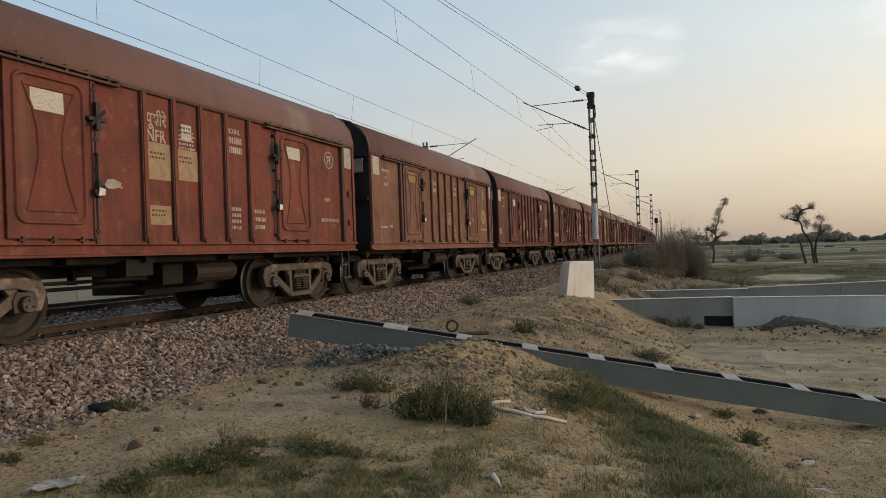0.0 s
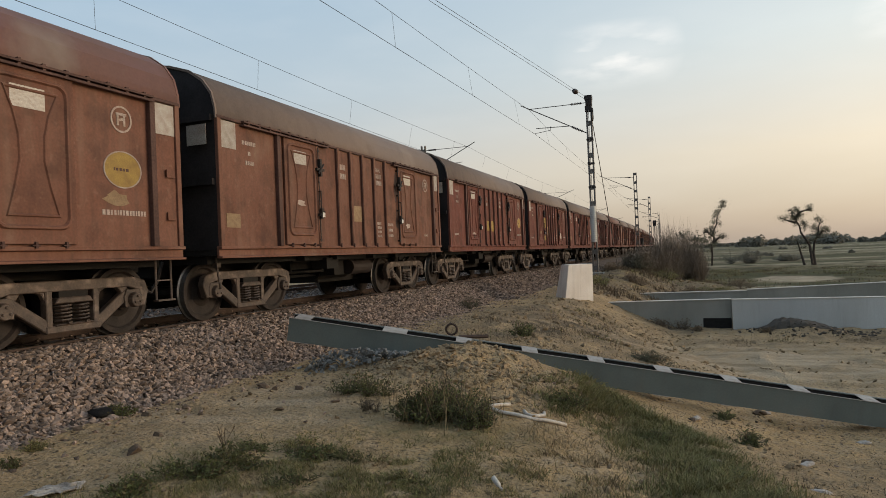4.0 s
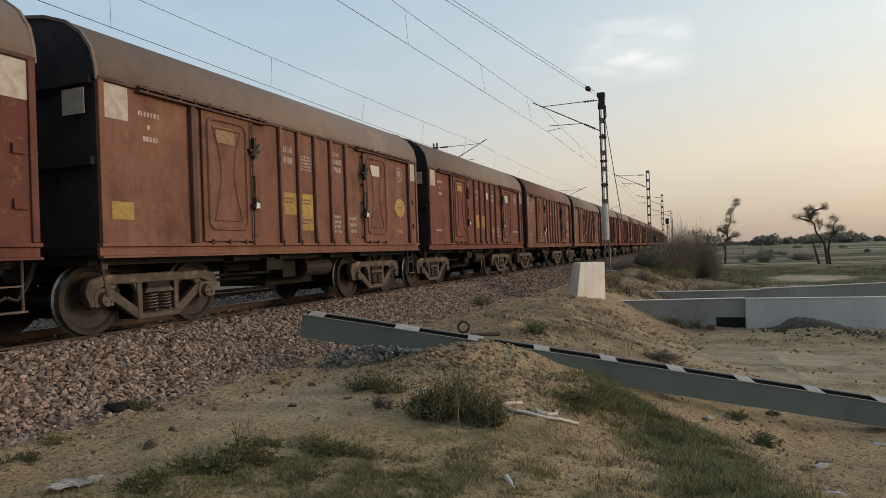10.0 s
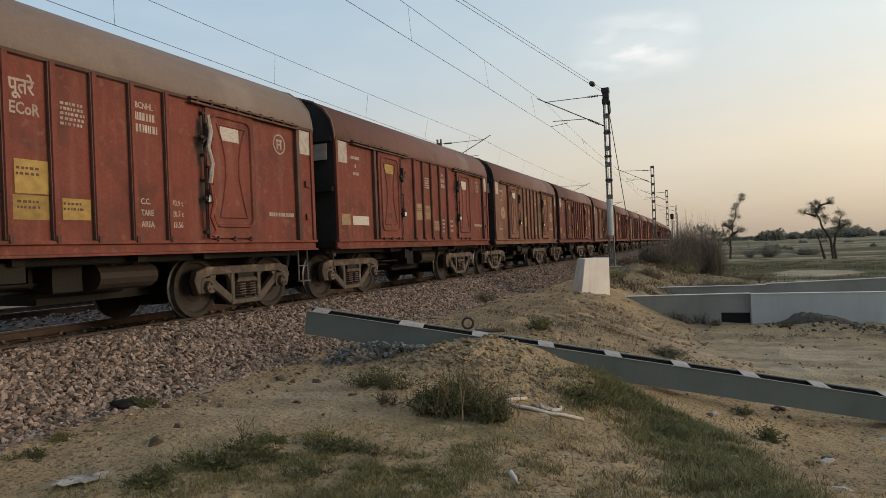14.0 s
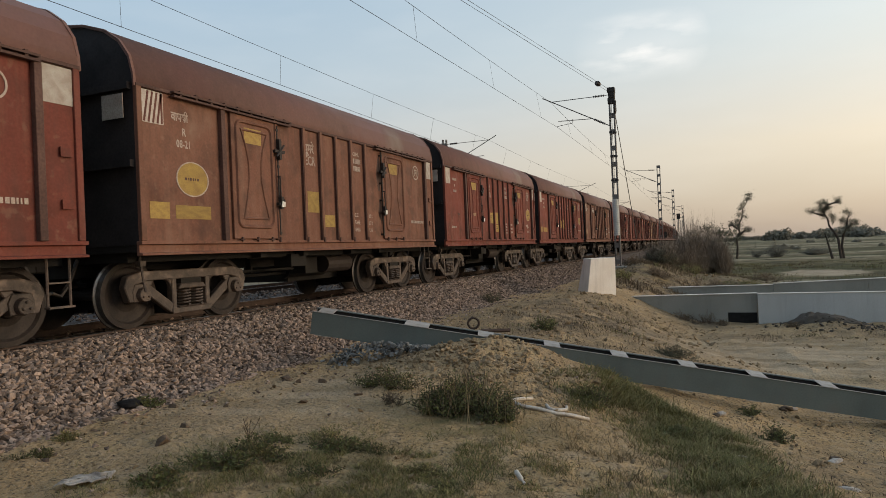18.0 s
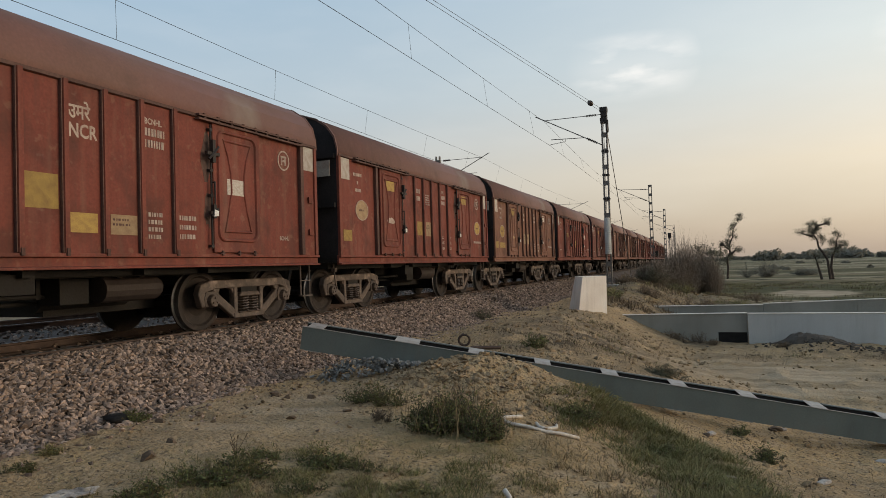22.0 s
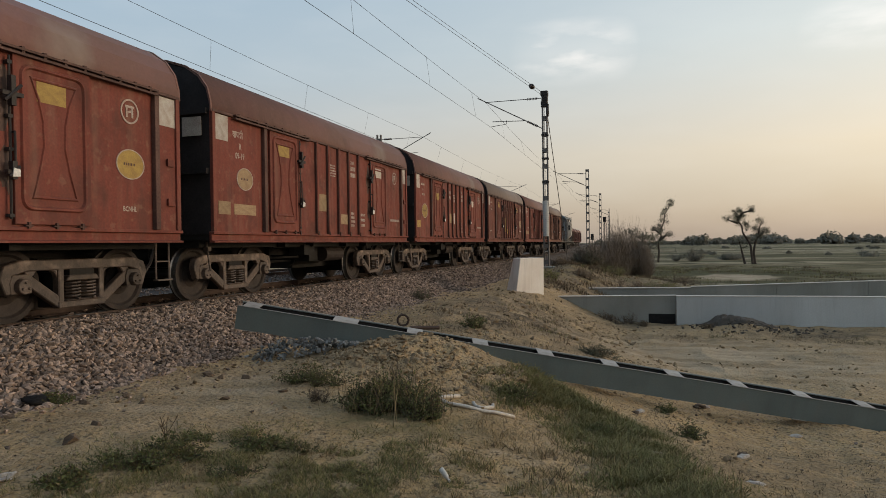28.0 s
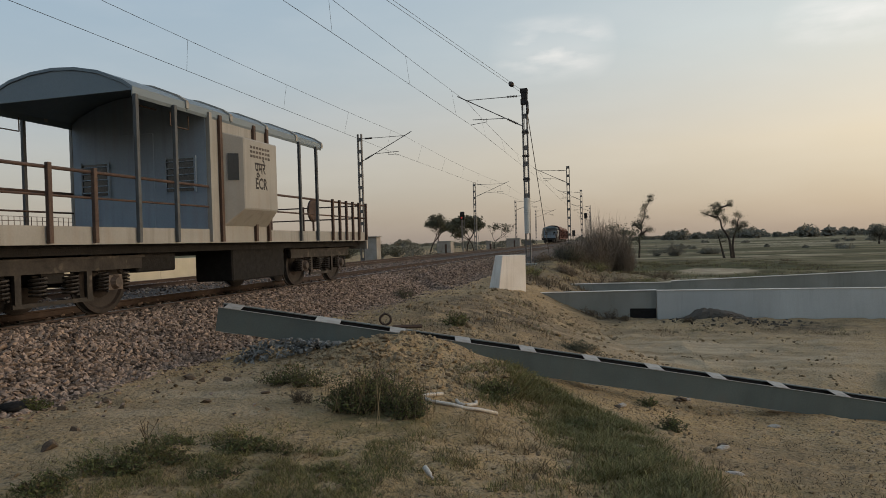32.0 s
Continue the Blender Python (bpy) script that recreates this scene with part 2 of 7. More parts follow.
RAIL = material("rail_rust", (0.085, 0.055, 0.042), (0.060, 0.040, 0.032), 0.7, 0.2, 6, 60, 0.1)
SLEEPER = material("sleeper_concrete", (0.17, 0.145, 0.125), (0.11, 0.095, 0.085), 0.9, 0, 4, 50, 0.2)
STONE = material("ballast_stone", (0.300, 0.222, 0.172), (0.190, 0.138, 0.107), 0.9, 0, 9, 70, 0.3, vary=0.35)
# darker than the stones, painting the shade in the gaps between them
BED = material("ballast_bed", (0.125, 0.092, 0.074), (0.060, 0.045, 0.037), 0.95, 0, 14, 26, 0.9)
STEEL = material("galvanised_mast", (0.205, 0.190, 0.178), (0.140, 0.124, 0.114), 0.65, 0.3, 3, 40, 0.1)
INSUL = material("brown_porcelain", (0.05, 0.03, 0.025), None, 0.25, 0, 6, 60, 0.0, spec=0.5)
WIRE = material("copper_wire", (0.055, 0.050, 0.050), None, 0.5, 0.5, 6, 60, 0.0)
BEAM = material("beam_grey_paint", (0.165, 0.196, 0.188), (0.112, 0.134, 0.130), 0.5, 0.1, 1.2, 40, 0.05, 0.7, 0.10, 0.02, (0.16, 0.155, 0.14), 0.66, speck=0.12)
BATTEN = material("batten_white_paint", (0.37, 0.35, 0.32), (0.26, 0.235, 0.21), 0.6, 0, 6, 50, 0.08, vary=0.1, speck=0.15)
CONCRETE = material("white_concrete", (0.80, 0.74, 0.67), (0.68, 0.60, 0.52), 0.9, 0, 1.4, 40, 0.2, 0.7, 0.15, speck=0.12)
WALL_PALE = material("wall_plaster", (0.565, 0.565, 0.54), (0.41, 0.405, 0.385), 0.9, 0, 0.8, 40, 0.15, 0.7, 0.1, speck=0.15, stretch=(1, 1, 0.5))
WALL_DULL = material("wall_cement", (0.33, 0.32, 0.285), (0.215, 0.21, 0.18), 0.95, 0, 0.9, 40, 0.25, 0.8, 0.1, speck=0.2)
RUBBLE = material("grey_rubble", (0.215, 0.212, 0.200), (0.130, 0.128, 0.120), 0.95, 0, 9, 60, 0.4, vary=0.25)
CLOD = material("earth_clod", (0.36, 0.262, 0.155), (0.26, 0.185, 0.11), 0.95, 0, 8, 60, 0.4)
DARK_CLOD = material("dark_clod", (0.19, 0.135, 0.09), (0.12, 0.085, 0.06), 0.95, 0, 8, 60, 0.5)
BARK = material("bark", (0.085, 0.062, 0.048), (0.05, 0.038, 0.03), 0.95, 0, 6, 50, 0.6)
LEAF = material("leaf_dusty", (0.075, 0.078, 0.046), (0.105, 0.096, 0.062), 0.85, 0, 8, 60, 0.0, vary=0.2)
BUSH = material("bush_leaf", (0.076, 0.092, 0.031), (0.130, 0.130, 0.050), 0.85, 0, 3, 40, 0.0, vary=0.2)
GRASS = material("grass_green", (0.138, 0.147, 0.052), (0.235, 0.200, 0.084), 0.85, 0, 1.2, 30, 0.0, 0.9)
# distant foliage, its base colour lightened to stand in for haze
FAR_LEAF = material("far_leaf_haze_pale", (0.180, 0.163, 0.128), (0.140, 0.130, 0.098), 0.9, 0, 0.2, 4, 0.0, speck=0.1)
STRAW_BROWN = material("scrub_brown", (0.165, 0.115, 0.072), (0.105, 0.080, 0.050), 0.9, 0, 0.8, 20, 0.0, 0.9)
# near-black that paints the shade between the lying mast's channels
GAP_SHADE = material("gap_shade_dark", (0.020, 0.019, 0.019), (0.034, 0.028, 0.026), 0.85, 0, 3, 30, 0.05)
DUG = material("dug_earth", (0.105, 0.085, 0.066), (0.070, 0.058, 0.046), 0.95, 0, 3, 30, 0.6)
DRY = material("grass_dry", (0.33, 0.245, 0.135), (0.215, 0.16, 0.085), 0.9, 0, 1.5, 30, 0.0, 0.9)
REED = material("reed_dry", (0.28, 0.222, 0.172), (0.185, 0.152, 0.120), 0.9, 0, 0.6, 20, 0.0, 0.9)
PLASTIC = material("white_plastic", (0.60, 0.56, 0.50), (0.46, 0.41, 0.36), 0.5, 0, 12, 60, 0.1)
CLOTH = material("dirty_white_cloth", (0.52, 0.47, 0.41), (0.36, 0.30, 0.25), 0.9, 0, 12, 60, 0.2)
RED_RAG = material("red_rag", (0.34, 0.10, 0.06), (0.22, 0.07, 0.05), 0.9, 0, 12, 60, 0.3)
DARK_STUFF = material("black_and_shade", (0.018, 0.016, 0.015), None, 0.95, 0, 8, 50, 0.4)
BRICK = material("plaster_hut", (0.40, 0.36, 0.32), (0.30, 0.26, 0.22), 0.9, 0, 2, 40, 0.2)


def ground_material():
    """Dry dust with stones, grass-brown patches and wheel-worn dirt; fields farther out."""
    m = bpy.data.materials.new("ground_earth")
    m.use_nodes = True
    n, l = m.node_tree.nodes, m.node_tree.links
    b = n["Principled BSDF"]
    b.inputs["Roughness"].default_value, b.inputs["Specular IOR Level"].default_value = 0.95, 0.1
    co = n.new("ShaderNodeTexCoord")

    def tex(sc, detail=6.0, stretch=None):
        t = n.new("ShaderNodeTexNoise")
        t.inputs["Scale"].default_value, t.inputs["Detail"].default_value = sc, detail
        src = co
        if stretch:
            mp = n.new("ShaderNodeMapping")
            mp.inputs["Scale"].default_value = stretch
            l.new(co.outputs["Object"], mp.inputs[0])
            l.new(mp.outputs[0], t.inputs["Vector"])
        else:
            l.new(co.outputs["Object"], t.inputs["Vector"])
        return t.outputs[0]

    def ramp(src, lo, hi):
        r = n.new("ShaderNodeMapRange")
        r.inputs[1].default_value, r.inputs[2].default_value = lo, hi
        l.new(src, r.inputs[0])
        return r.outputs[0]

    def mix(fac, a, c):
        x = n.new("ShaderNodeMix")
        x.data_type = "RGBA"
        l.new(fac, x.inputs[0])
        for sock, v in ((x.inputs[6], a), (x.inputs[7], c)):
            if isinstance(v, tuple):
                sock.default_value = (*v, 1)
            else:
                l.new(v, sock)
        return x.outputs[2]

    col = mix(ramp(tex(0.9), 0.35, 0.68), (0.435, 0.298, 0.150), (0.300, 0.204, 0.106))
    col = mix(ramp(tex(5.0), 0.45, 0.72), col, (0.40, 0.295, 0.185))
    col = mix(ramp(tex(2.2, 9.0), 0.50, 0.62), col, (0.325, 0.222, 0.118))
    col = mix(ramp(tex(22.0, 4.0), 0.53, 0.66), col, (0.085, 0.060, 0.038))
    col = mix(ramp(tex(60.0, 3.0), 0.56, 0.72), col, (0.42, 0.33, 0.23))
    att = n.new("ShaderNodeAttribute")
    att.attribute_name = "cover"
    sep = n.new("ShaderNodeSeparateColor")
    l.new(att.outputs["Color"], sep.inputs[0])
    green = mix(ramp(tex(2.6), 0.40, 0.62), (0.112, 0.102, 0.045), (0.225, 0.165, 0.084))
    gm = n.new("ShaderNodeMath")
    gm.operation = "MULTIPLY"
    l.new(sep.outputs[0], gm.inputs[0])
    l.new(ramp(tex(3.4), 0.30, 0.52), gm.inputs[1])
    col = mix(gm.outputs[0], col, green)
    field = mix(ramp(tex(0.06, 5.0, (0.35, 1.5, 1)), 0.42, 0.60), (0.092, 0.086, 0.042), (0.215, 0.170, 0.098))
    field = mix(ramp(tex(0.03, 3.0, (0.25, 1.4, 1)), 0.52, 0.55), field, (0.350, 0.290, 0.190))
    field = mix(ramp(tex(0.5, 7.0, (0.5, 1.6, 1)), 0.46, 0.60), field, (0.070, 0.062, 0.032))
    col = mix(sep.outputs[1], col, field)
    pale = mix(ramp(tex(1.1, 7.0, (0.3, 2.2, 1)), 0.38, 0.62), (0.47, 0.375, 0.265), (0.25, 0.19, 0.12))
    col = mix(sep.outputs[2], col, pale)
    # brown litter, dead stalks and dug earth
    scrub = mix(ramp(tex(4.5, 8.0), 0.40, 0.62), (0.115, 0.088, 0.058), (0.250, 0.182, 0.115))
    scrub = mix(ramp(tex(15.0, 5.0), 0.50, 0.66), scrub, (0.075, 0.060, 0.042))
    sm = n.new("ShaderNodeMath")
    sm.operation = "MULTIPLY"
    l.new(att.outputs["Alpha"], sm.inputs[0])
    l.new(ramp(tex(1.5, 7.0), 0.32, 0.56), sm.inputs[1])
    col = mix(sm.outputs[0], col, scrub)
    l.new(col, b.inputs["Base Color"])
    bp = n.new("ShaderNodeBump")
    bp.inputs["Strength"].default_value, bp.inputs["Distance"].default_value = 1.0, 0.05
    l.new(tex(20.0, 8.0), bp.inputs["Height"])
    l.new(bp.outputs[0], b.inputs["Normal"])
    return m


GROUND = ground_material()


# ---- small builders ----
def quad_box(bm, x0, x1, y0, y1, z0, z1):
    v = [bm.verts.new(p) for p in ((x0, y0, z0), (x1, y0, z0), (x1, y1, z0), (x0, y1, z0), (x0, y0, z1), (x1, y0, z1), (x1, y1, z1), (x0, y1, z1))]
    for f in ((3, 2, 1, 0), (4, 5, 6, 7), (0, 1, 5, 4), (1, 2, 6, 5), (2, 3, 7, 6), (3, 0, 4, 7)):
        bm.faces.new([v[i] for i in f])
    return v


def tube(bm, a, b, r, r2=None, seg=8, cap=True):
    a, b = Vector(a), Vector(b)
    r2 = r if r2 is None else r2
    d = (b - a).normalized()
    u = d.orthogonal().normalized()
    w = d.cross(u)
    ra, rb = [], []
    for i in range(seg):
        c, s = math.cos(2 * math.pi * i / seg), math.sin(2 * math.pi * i / seg)
        ra.append(bm.verts.new(a + (u * c + w * s) * r))
        rb.append(bm.verts.new(b + (u * c + w * s) * r2))
    for i in range(seg):
        bm.faces.new((ra[i], ra[(i + 1) % seg], rb[(i + 1) % seg], rb[i]))
    if cap:
        bm.faces.new(ra[::-1])
        bm.faces.new(rb)


def polytube(bm, pts, r, seg=5):
    """One unbroken round bar through a row of points."""
    rings = []
    for k, p in enumerate(pts):
        d = (Vector(pts[min(k + 1, len(pts) - 1)]) - Vector(pts[max(k - 1, 0)])).normalized()
        u = d.cross(Vector((0.3, 0.1, 1))).normalized()
        w = d.cross(u)
        rings.append([bm.verts.new(Vector(p) + (u * math.cos(6.28318 * i / seg) + w * math.sin(6.28318 * i / seg)) * r) for i in range(seg)])
    for ra, rb in zip(rings, rings[1:]):
        for i in range(seg):
            bm.faces.new((ra[i], ra[(i + 1) % seg], rb[(i + 1) % seg], rb[i]))
    bm.faces.new(rings[0][::-1])
    bm.faces.new(rings[-1])


def prism(bm, pts, axis, a, b):
    """A flat outline pushed from a to b along an axis ('x', 'y' or 'z')."""
    def at(p, t):
        return {"x": (t, p[0], p[1]), "y": (p[0], t, p[1]), "z": (p[0], p[1], t)}[axis]
    va, vb = [bm.verts.new(at(p, a)) for p in pts], [bm.verts.new(at(p, b)) for p in pts]
    n = len(pts)
    for i in range(n):
        bm.faces.new((va[i], va[(i + 1) % n], vb[(i + 1) % n], vb[i]))
    bm.faces.new(va[::-1])
    bm.faces.new(vb)


def bar(bm, p, q, w, axis, a, b):
    """A straight flat bar from p to q, w wide in its plane, pushed from a to b along an axis."""
    p, q = Vector(p), Vector(q)
    d = (q - p).normalized()
    k = Vector((-d.y, d.x)) * w / 2
    prism(bm, [p - k, q - k, q + k, p + k], axis, a, b)


def lathe(bm, profile, centre, seg=24):
    """Turns a profile of (x, radius) about the x axis."""
    cx, cy, cz = centre
    rings = [[bm.verts.new((cx + px, cy + r * math.cos(2 * math.pi * i / seg), cz + r * math.sin(2 * math.pi * i / seg))) for i in range(seg)] for px, r in profile]
    for ra, rb in zip(rings, rings[1:]):
        for i in range(seg):
            bm.faces.new((ra[i], ra[(i + 1) % seg], rb[(i + 1) % seg], rb[i]))
    bm.faces.new(rings[0][::-1])
    bm.faces.new(rings[-1])


def rim(bm, x, y0, y1, z0, z1, w, h, cut=0.12):
    """A raised frame with round corners on the plane x, w wide and h proud."""
    def ring(o):
        r = cut - o * 0.6
        out = []
        for cy, cz, a0 in ((y0 + o + r, z0 + o + r, 180), (y1 - o - r, z0 + o + r, 270), (y1 - o - r, z1 - o - r, 0), (y0 + o + r, z1 - o - r, 90)):
            out += [(cy + r * math.cos(radians(a0 + 22.5 * k)), cz + r * math.sin(radians(a0 + 22.5 * k))) for k in range(5)]
        return out
    a, b, c, d = ([bm.verts.new((xx, *p)) for p in ring(o)] for o, xx in ((0, x), (w * 0.3, x + h), (w * 0.7, x + h), (w, x)))
    for r0, r1 in ((a, b), (b, c), (c, d)):
        for i in range(20):
            bm.faces.new((r0[i], r0[(i + 1) % 20], r1[(i + 1) % 20], r1[i]))


def mesh_from(bm, name, mat, bevel=0.0, smooth=False):
    bmesh.ops.recalc_face_normals(bm, faces=bm.faces)
    if bevel > 0:
        bmesh.ops.bevel(bm, geom=[e for e in bm.edges if len(e.link_faces) == 2 and e.calc_face_angle(0) > 0.6], offset=bevel, segments=1, affect="EDGES", clamp_overlap=True)
    me = bpy.data.meshes.new(name)
    bm.to_mesh(me)
    bm.free()
    me.materials.append(mat)
    if smooth:
        me.polygons.foreach_set("use_smooth", [True] * len(me.polygons))
    return me


def part(name, bm, mat, parent, label="", bevel=0.0, smooth=False):
    """Links a bmesh as one mesh object under a thing or a part."""
    ob = new(name, mesh_from(bm, name, mat, bevel, smooth))
    ob.parent = parent
    if label:
        tagged(ob, label)
    return ob


def same(name, me, parent, m=None, label=""):
    """One more object on a mesh that exists already."""
    ob = new(name, me)
    ob.parent = parent
    if m is not None:
        ob.matrix_basis = m
    if label:
        tagged(ob, label)
    return ob


def thing(name, label, category, m=None, group="", kind=""):
    ob = tagged(new(name), label, category, group, kind)
    if m is not None:
        ob.matrix_basis = m
    return ob


def whole(name, bm, mat, label, category="", group="", kind="", bevel=0.0, smooth=False):
    return tagged(new(name, mesh_from(bm, name, mat, bevel, smooth)), label, category, group, kind)


def raw(name, verts, faces, mat, smooth=False):
    me = bpy.data.meshes.new(name)
    me.from_pydata(verts, [], faces)
    me.materials.append(mat)
    if smooth:
        me.polygons.foreach_set("use_smooth", [True] * len(me.polygons))
    return me


# ---- the plan ----
TRACK_1, TRACK_2, BEND_FROM, BEND_RADIUS = -9.03, -14.6, 40.0, 3500.0


BEAM_A, BEAM_B = (-5.86, 8.72, 0.11), (2.60, 11.55, -1.51)


def bend(y):
    return -max(0.0, y - BEND_FROM) ** 2 / (2 * BEND_RADIUS)


def smooth_step(a, b, v):
    t = min(1.0, max(0.0, (v - a) / (b - a)))
    return t * t * (3 - 2 * t)


def hump(x, y, cx, cy, rx, ry, h):
    return h * math.exp(-((x - cx) / rx) ** 2 - ((y - cy) / ry) ** 2)


def ground_base(x, y):
    """Height of the earth: the railway's bank falls away to the fields."""
    u = x - bend(y)
    fall = smooth_step(-3.8 - 0.5 * smooth_step(13, 20, y), 2.2 - 2.6 * smooth_step(13, 20, y), u) * smooth_step(2.0, 10.5, y)
    z = -0.68 - 1.2 * fall
    if u < -4:
        z += (-0.68 - z) * smooth_step(-4, -6, u)
    z -= 0.5 * smooth_step(-18.5, -24, u)
    # mound in front of the lying mast, and the ridge up to the end block
    z += hump(x, y, -3.0, 8.8, 1.15, 0.75, 0.46) + hump(x, y, -2.1, 9.1, 0.75, 0.6, 0.36)
    z += hump(x, y, -4.4, 16.0, 1.2, 4.5, 0.18)
    z -= hump(x, y, -0.9, 8.0, 0.8, 1.4, 0.10)
    z += hump(x, y, 3.0, 22.9, 1.0, 0.7, 0.30) + hump(x, y, -3.0, 37.0, 2.6, 4.0, 0.5) + hump(x, y, -0.6, 43.0, 2.5, 4.0, 0.6)
    # the earth lies no higher than the underside of the mast
    if -6.4 < x < 5 and 6 < y < 15:
        f = (x - BEAM_A[0]) / (BEAM_B[0] - BEAM_A[0])
        under = BEAM_A[2] + (BEAM_B[2] - BEAM_A[2]) * f - 0.33
        off = y - (BEAM_A[1] + (BEAM_B[1] - BEAM_A[1]) * f)
        cap = under + (0.16 * max(0.0, -off) if off < 0 else 0.10 * max(0.0, off - 0.4)) + hump(x, off, -2.85, -0.55, 1.0, 0.5, 0.34)
        k = smooth_step(3.2, 1.8, abs(off)) * smooth_step(-6.4, -5.6, x)
        z += (min(z, cap) - z) * k
    return z


def ground_z(x, y):
    z = ground_base(x, y)
    if abs(x) < 40 and -5 < y < 90:
        z += 0.045 * noise.noise((x * 0.9, y * 0.9, 0)) + 0.032 * noise.noise((x * 3.1, y * 3.1, 3)) + 0.020 * noise.noise((x * 8, y * 8, 7))
        if abs(x) < 8 and y < 30:
            z += 0.011 * noise.noise((x * 19, y * 19, 5)) + 0.09 * max(0.0, noise.noise((x * 1.7, y * 1.7, 2)) - 0.1) * smooth_step(9, 13, y)
        if y > 12:
            z += 0.10 * noise.noise((x * 0.5, y * 0.5, 9)) * smooth_step(12, 25, y)
    return z


# ---- ground, track bed and rails ----
def steps(*spans):
    out = []
    for a, b, d in spans:
        n = max(1, round((b - a) / d))
        out += [a + (b - a) * i / n for i in range(n)]
    return out + [spans[-1][1]]


def build_ground():
    xs = steps((-2500, -300, 300), (-300, -60, 30), (-60, -20, 4), (-20, -6.6, 1.2), (-6.6, 5, 0.07), (5, 16, 0.3), (16, 60, 4), (60, 300, 30), (300, 2500, 300))
    ys = steps((-1200, -100, 200), (-100, -10, 15), (-10, 2.4, 1.2), (2.4, 14, 0.07), (14, 26, 0.14), (26, 45, 0.5), (45, 66, 1), (66, 120, 5), (120, 400, 30), (400, 3400, 300))
    verts, cols = [], []
    for y in ys:
        for x in xs:
            u = x - bend(y)
            verts.append((x, y, ground_z(x, y)))
            g = max(hump(x, y, -2.9, 4.3, 1.5, 0.9, 0.55), hump(x, y, -1.0, 3.6, 1.2, 0.8, 0.45), hump(x, y, -0.55, 8.0, 0.45, 0.8, 0.85), hump(x, y, -0.1, 6.8, 0.5, 0.9, 0.85), hump(x, y, 0.22, 5.4, 0.5, 0.9, 0.85), hump(x, y, 0.4, 4.2, 0.8, 1.0, 0.9), hump(x, y, -2.4, 6.2, 0.9, 0.7, 1.0), hump(x, y, 1.5, 6.2, 1.4, 0.8, 0.45))
            g = max(g, 0.75 * smooth_step(26, 34, y) * smooth_step(-5.5, -4, u))
            f = max(smooth_step(30, 48, y) * smooth_step(-3.5, 0.5, u), smooth_step(-48, -64, u), smooth_step(14, 30, x))
            p = max(1.4 * smooth_step(1.1, 0.75, math.hypot((x - 7.0) / 3.0, (y - 55.5) / 4.8) + 0.25 * noise.noise((x * 0.9, y * 0.9, 21))), hump(x, y, 1.5, 17.0, 5.0, 3.2, 0.75), hump(x, y, -4.6, 6.2, 1.2, 2.0, 0.5))
            s = max(hump(x, y, 5.4, 22.0, 2.4, 1.6, 1.0), hump(x, y, -0.8, 23.7, 1.8, 1.0, 1.1), hump(x, y, -2.9, 16.0, 1.9, 4.8, 1.35), hump(x, y, -0.9, 13.2, 1.0, 1.2, 0.8), hump(x, y, 1.8, 20.6, 3.0, 0.8, 0.6), hump(x, y, 1.6, 8.0, 1.6, 1.6, 0.55))
            s = max(s, smooth_step(25, 27, y) * smooth_step(52, 44, y) * smooth_step(-6.0, -5.0, u) * smooth_step(3.5, 1.0, u))
            cols.append((min(1, g), f, min(1, p), min(1, s)))
    w = len(xs)
    faces = [(j * w + i, j * w + i + 1, (j + 1) * w + i + 1, (j + 1) * w + i) for j in range(len(ys) - 1) for i in range(w - 1)]
    me = raw("ground", verts, faces, GROUND, True)
    at = me.color_attributes.new("cover", "FLOAT_COLOR", "POINT")
    at.data.foreach_set("color", [c for q in cols for c in q])
    return tagged(new("ground", me), "dry sandy earth with sparse grass and open fields", "ground", kind="structure")


def bed_z(u):
    """Height of the ballast across the two tracks, by the distance from the bend's line."""
    z = -0.150 - 0.55 * smooth_step(-7.60, -6.15, u) - 0.62 * smooth_step(-16.2, -18.4, u)
    z -= 0.13 * math.exp(-((u + 11.8) / 0.9) ** 2)
    z += 0.075 * smooth_step(-8.14, -8.04, u) * smooth_step(-7.45, -7.80, u)
    for c in (TRACK_1, TRACK_2):
        z -= 0.055 * smooth_step(0.82, 0.70, abs(u - c))
    return z


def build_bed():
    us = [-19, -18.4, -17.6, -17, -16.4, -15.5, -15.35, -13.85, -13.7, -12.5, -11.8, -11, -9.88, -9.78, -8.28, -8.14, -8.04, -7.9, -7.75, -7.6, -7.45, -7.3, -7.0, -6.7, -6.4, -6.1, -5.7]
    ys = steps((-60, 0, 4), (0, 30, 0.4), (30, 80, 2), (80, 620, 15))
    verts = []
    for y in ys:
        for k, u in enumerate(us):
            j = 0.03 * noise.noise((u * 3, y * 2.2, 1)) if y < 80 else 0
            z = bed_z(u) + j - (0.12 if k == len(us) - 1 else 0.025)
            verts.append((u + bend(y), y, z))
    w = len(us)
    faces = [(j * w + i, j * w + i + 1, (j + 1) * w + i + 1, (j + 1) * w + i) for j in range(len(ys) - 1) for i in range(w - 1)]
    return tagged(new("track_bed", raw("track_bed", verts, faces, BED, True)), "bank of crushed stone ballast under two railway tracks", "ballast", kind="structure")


def stone_shapes(count):
    """Angular crushed stones, about a unit across."""
    out = []
    for k in range(count):
        bm = bmesh.new()
        for _ in range(11):
            v = Vector((random.gauss(0, 1), random.gauss(0, 1), random.gauss(0, 1))).normalized() * random.uniform(0.42, 0.60)
            bm.verts.new((v.x * 1.3, v.y * random.uniform(0.8, 1.1), v.z * 0.62))
        got = bmesh.ops.convex_hull(bm, input=bm.verts[:])
        bmesh.ops.delete(bm, geom=[g for g in got["geom_interior"] if isinstance(g, bmesh.types.BMVert)], context="VERTS")
        bm.verts.index_update()
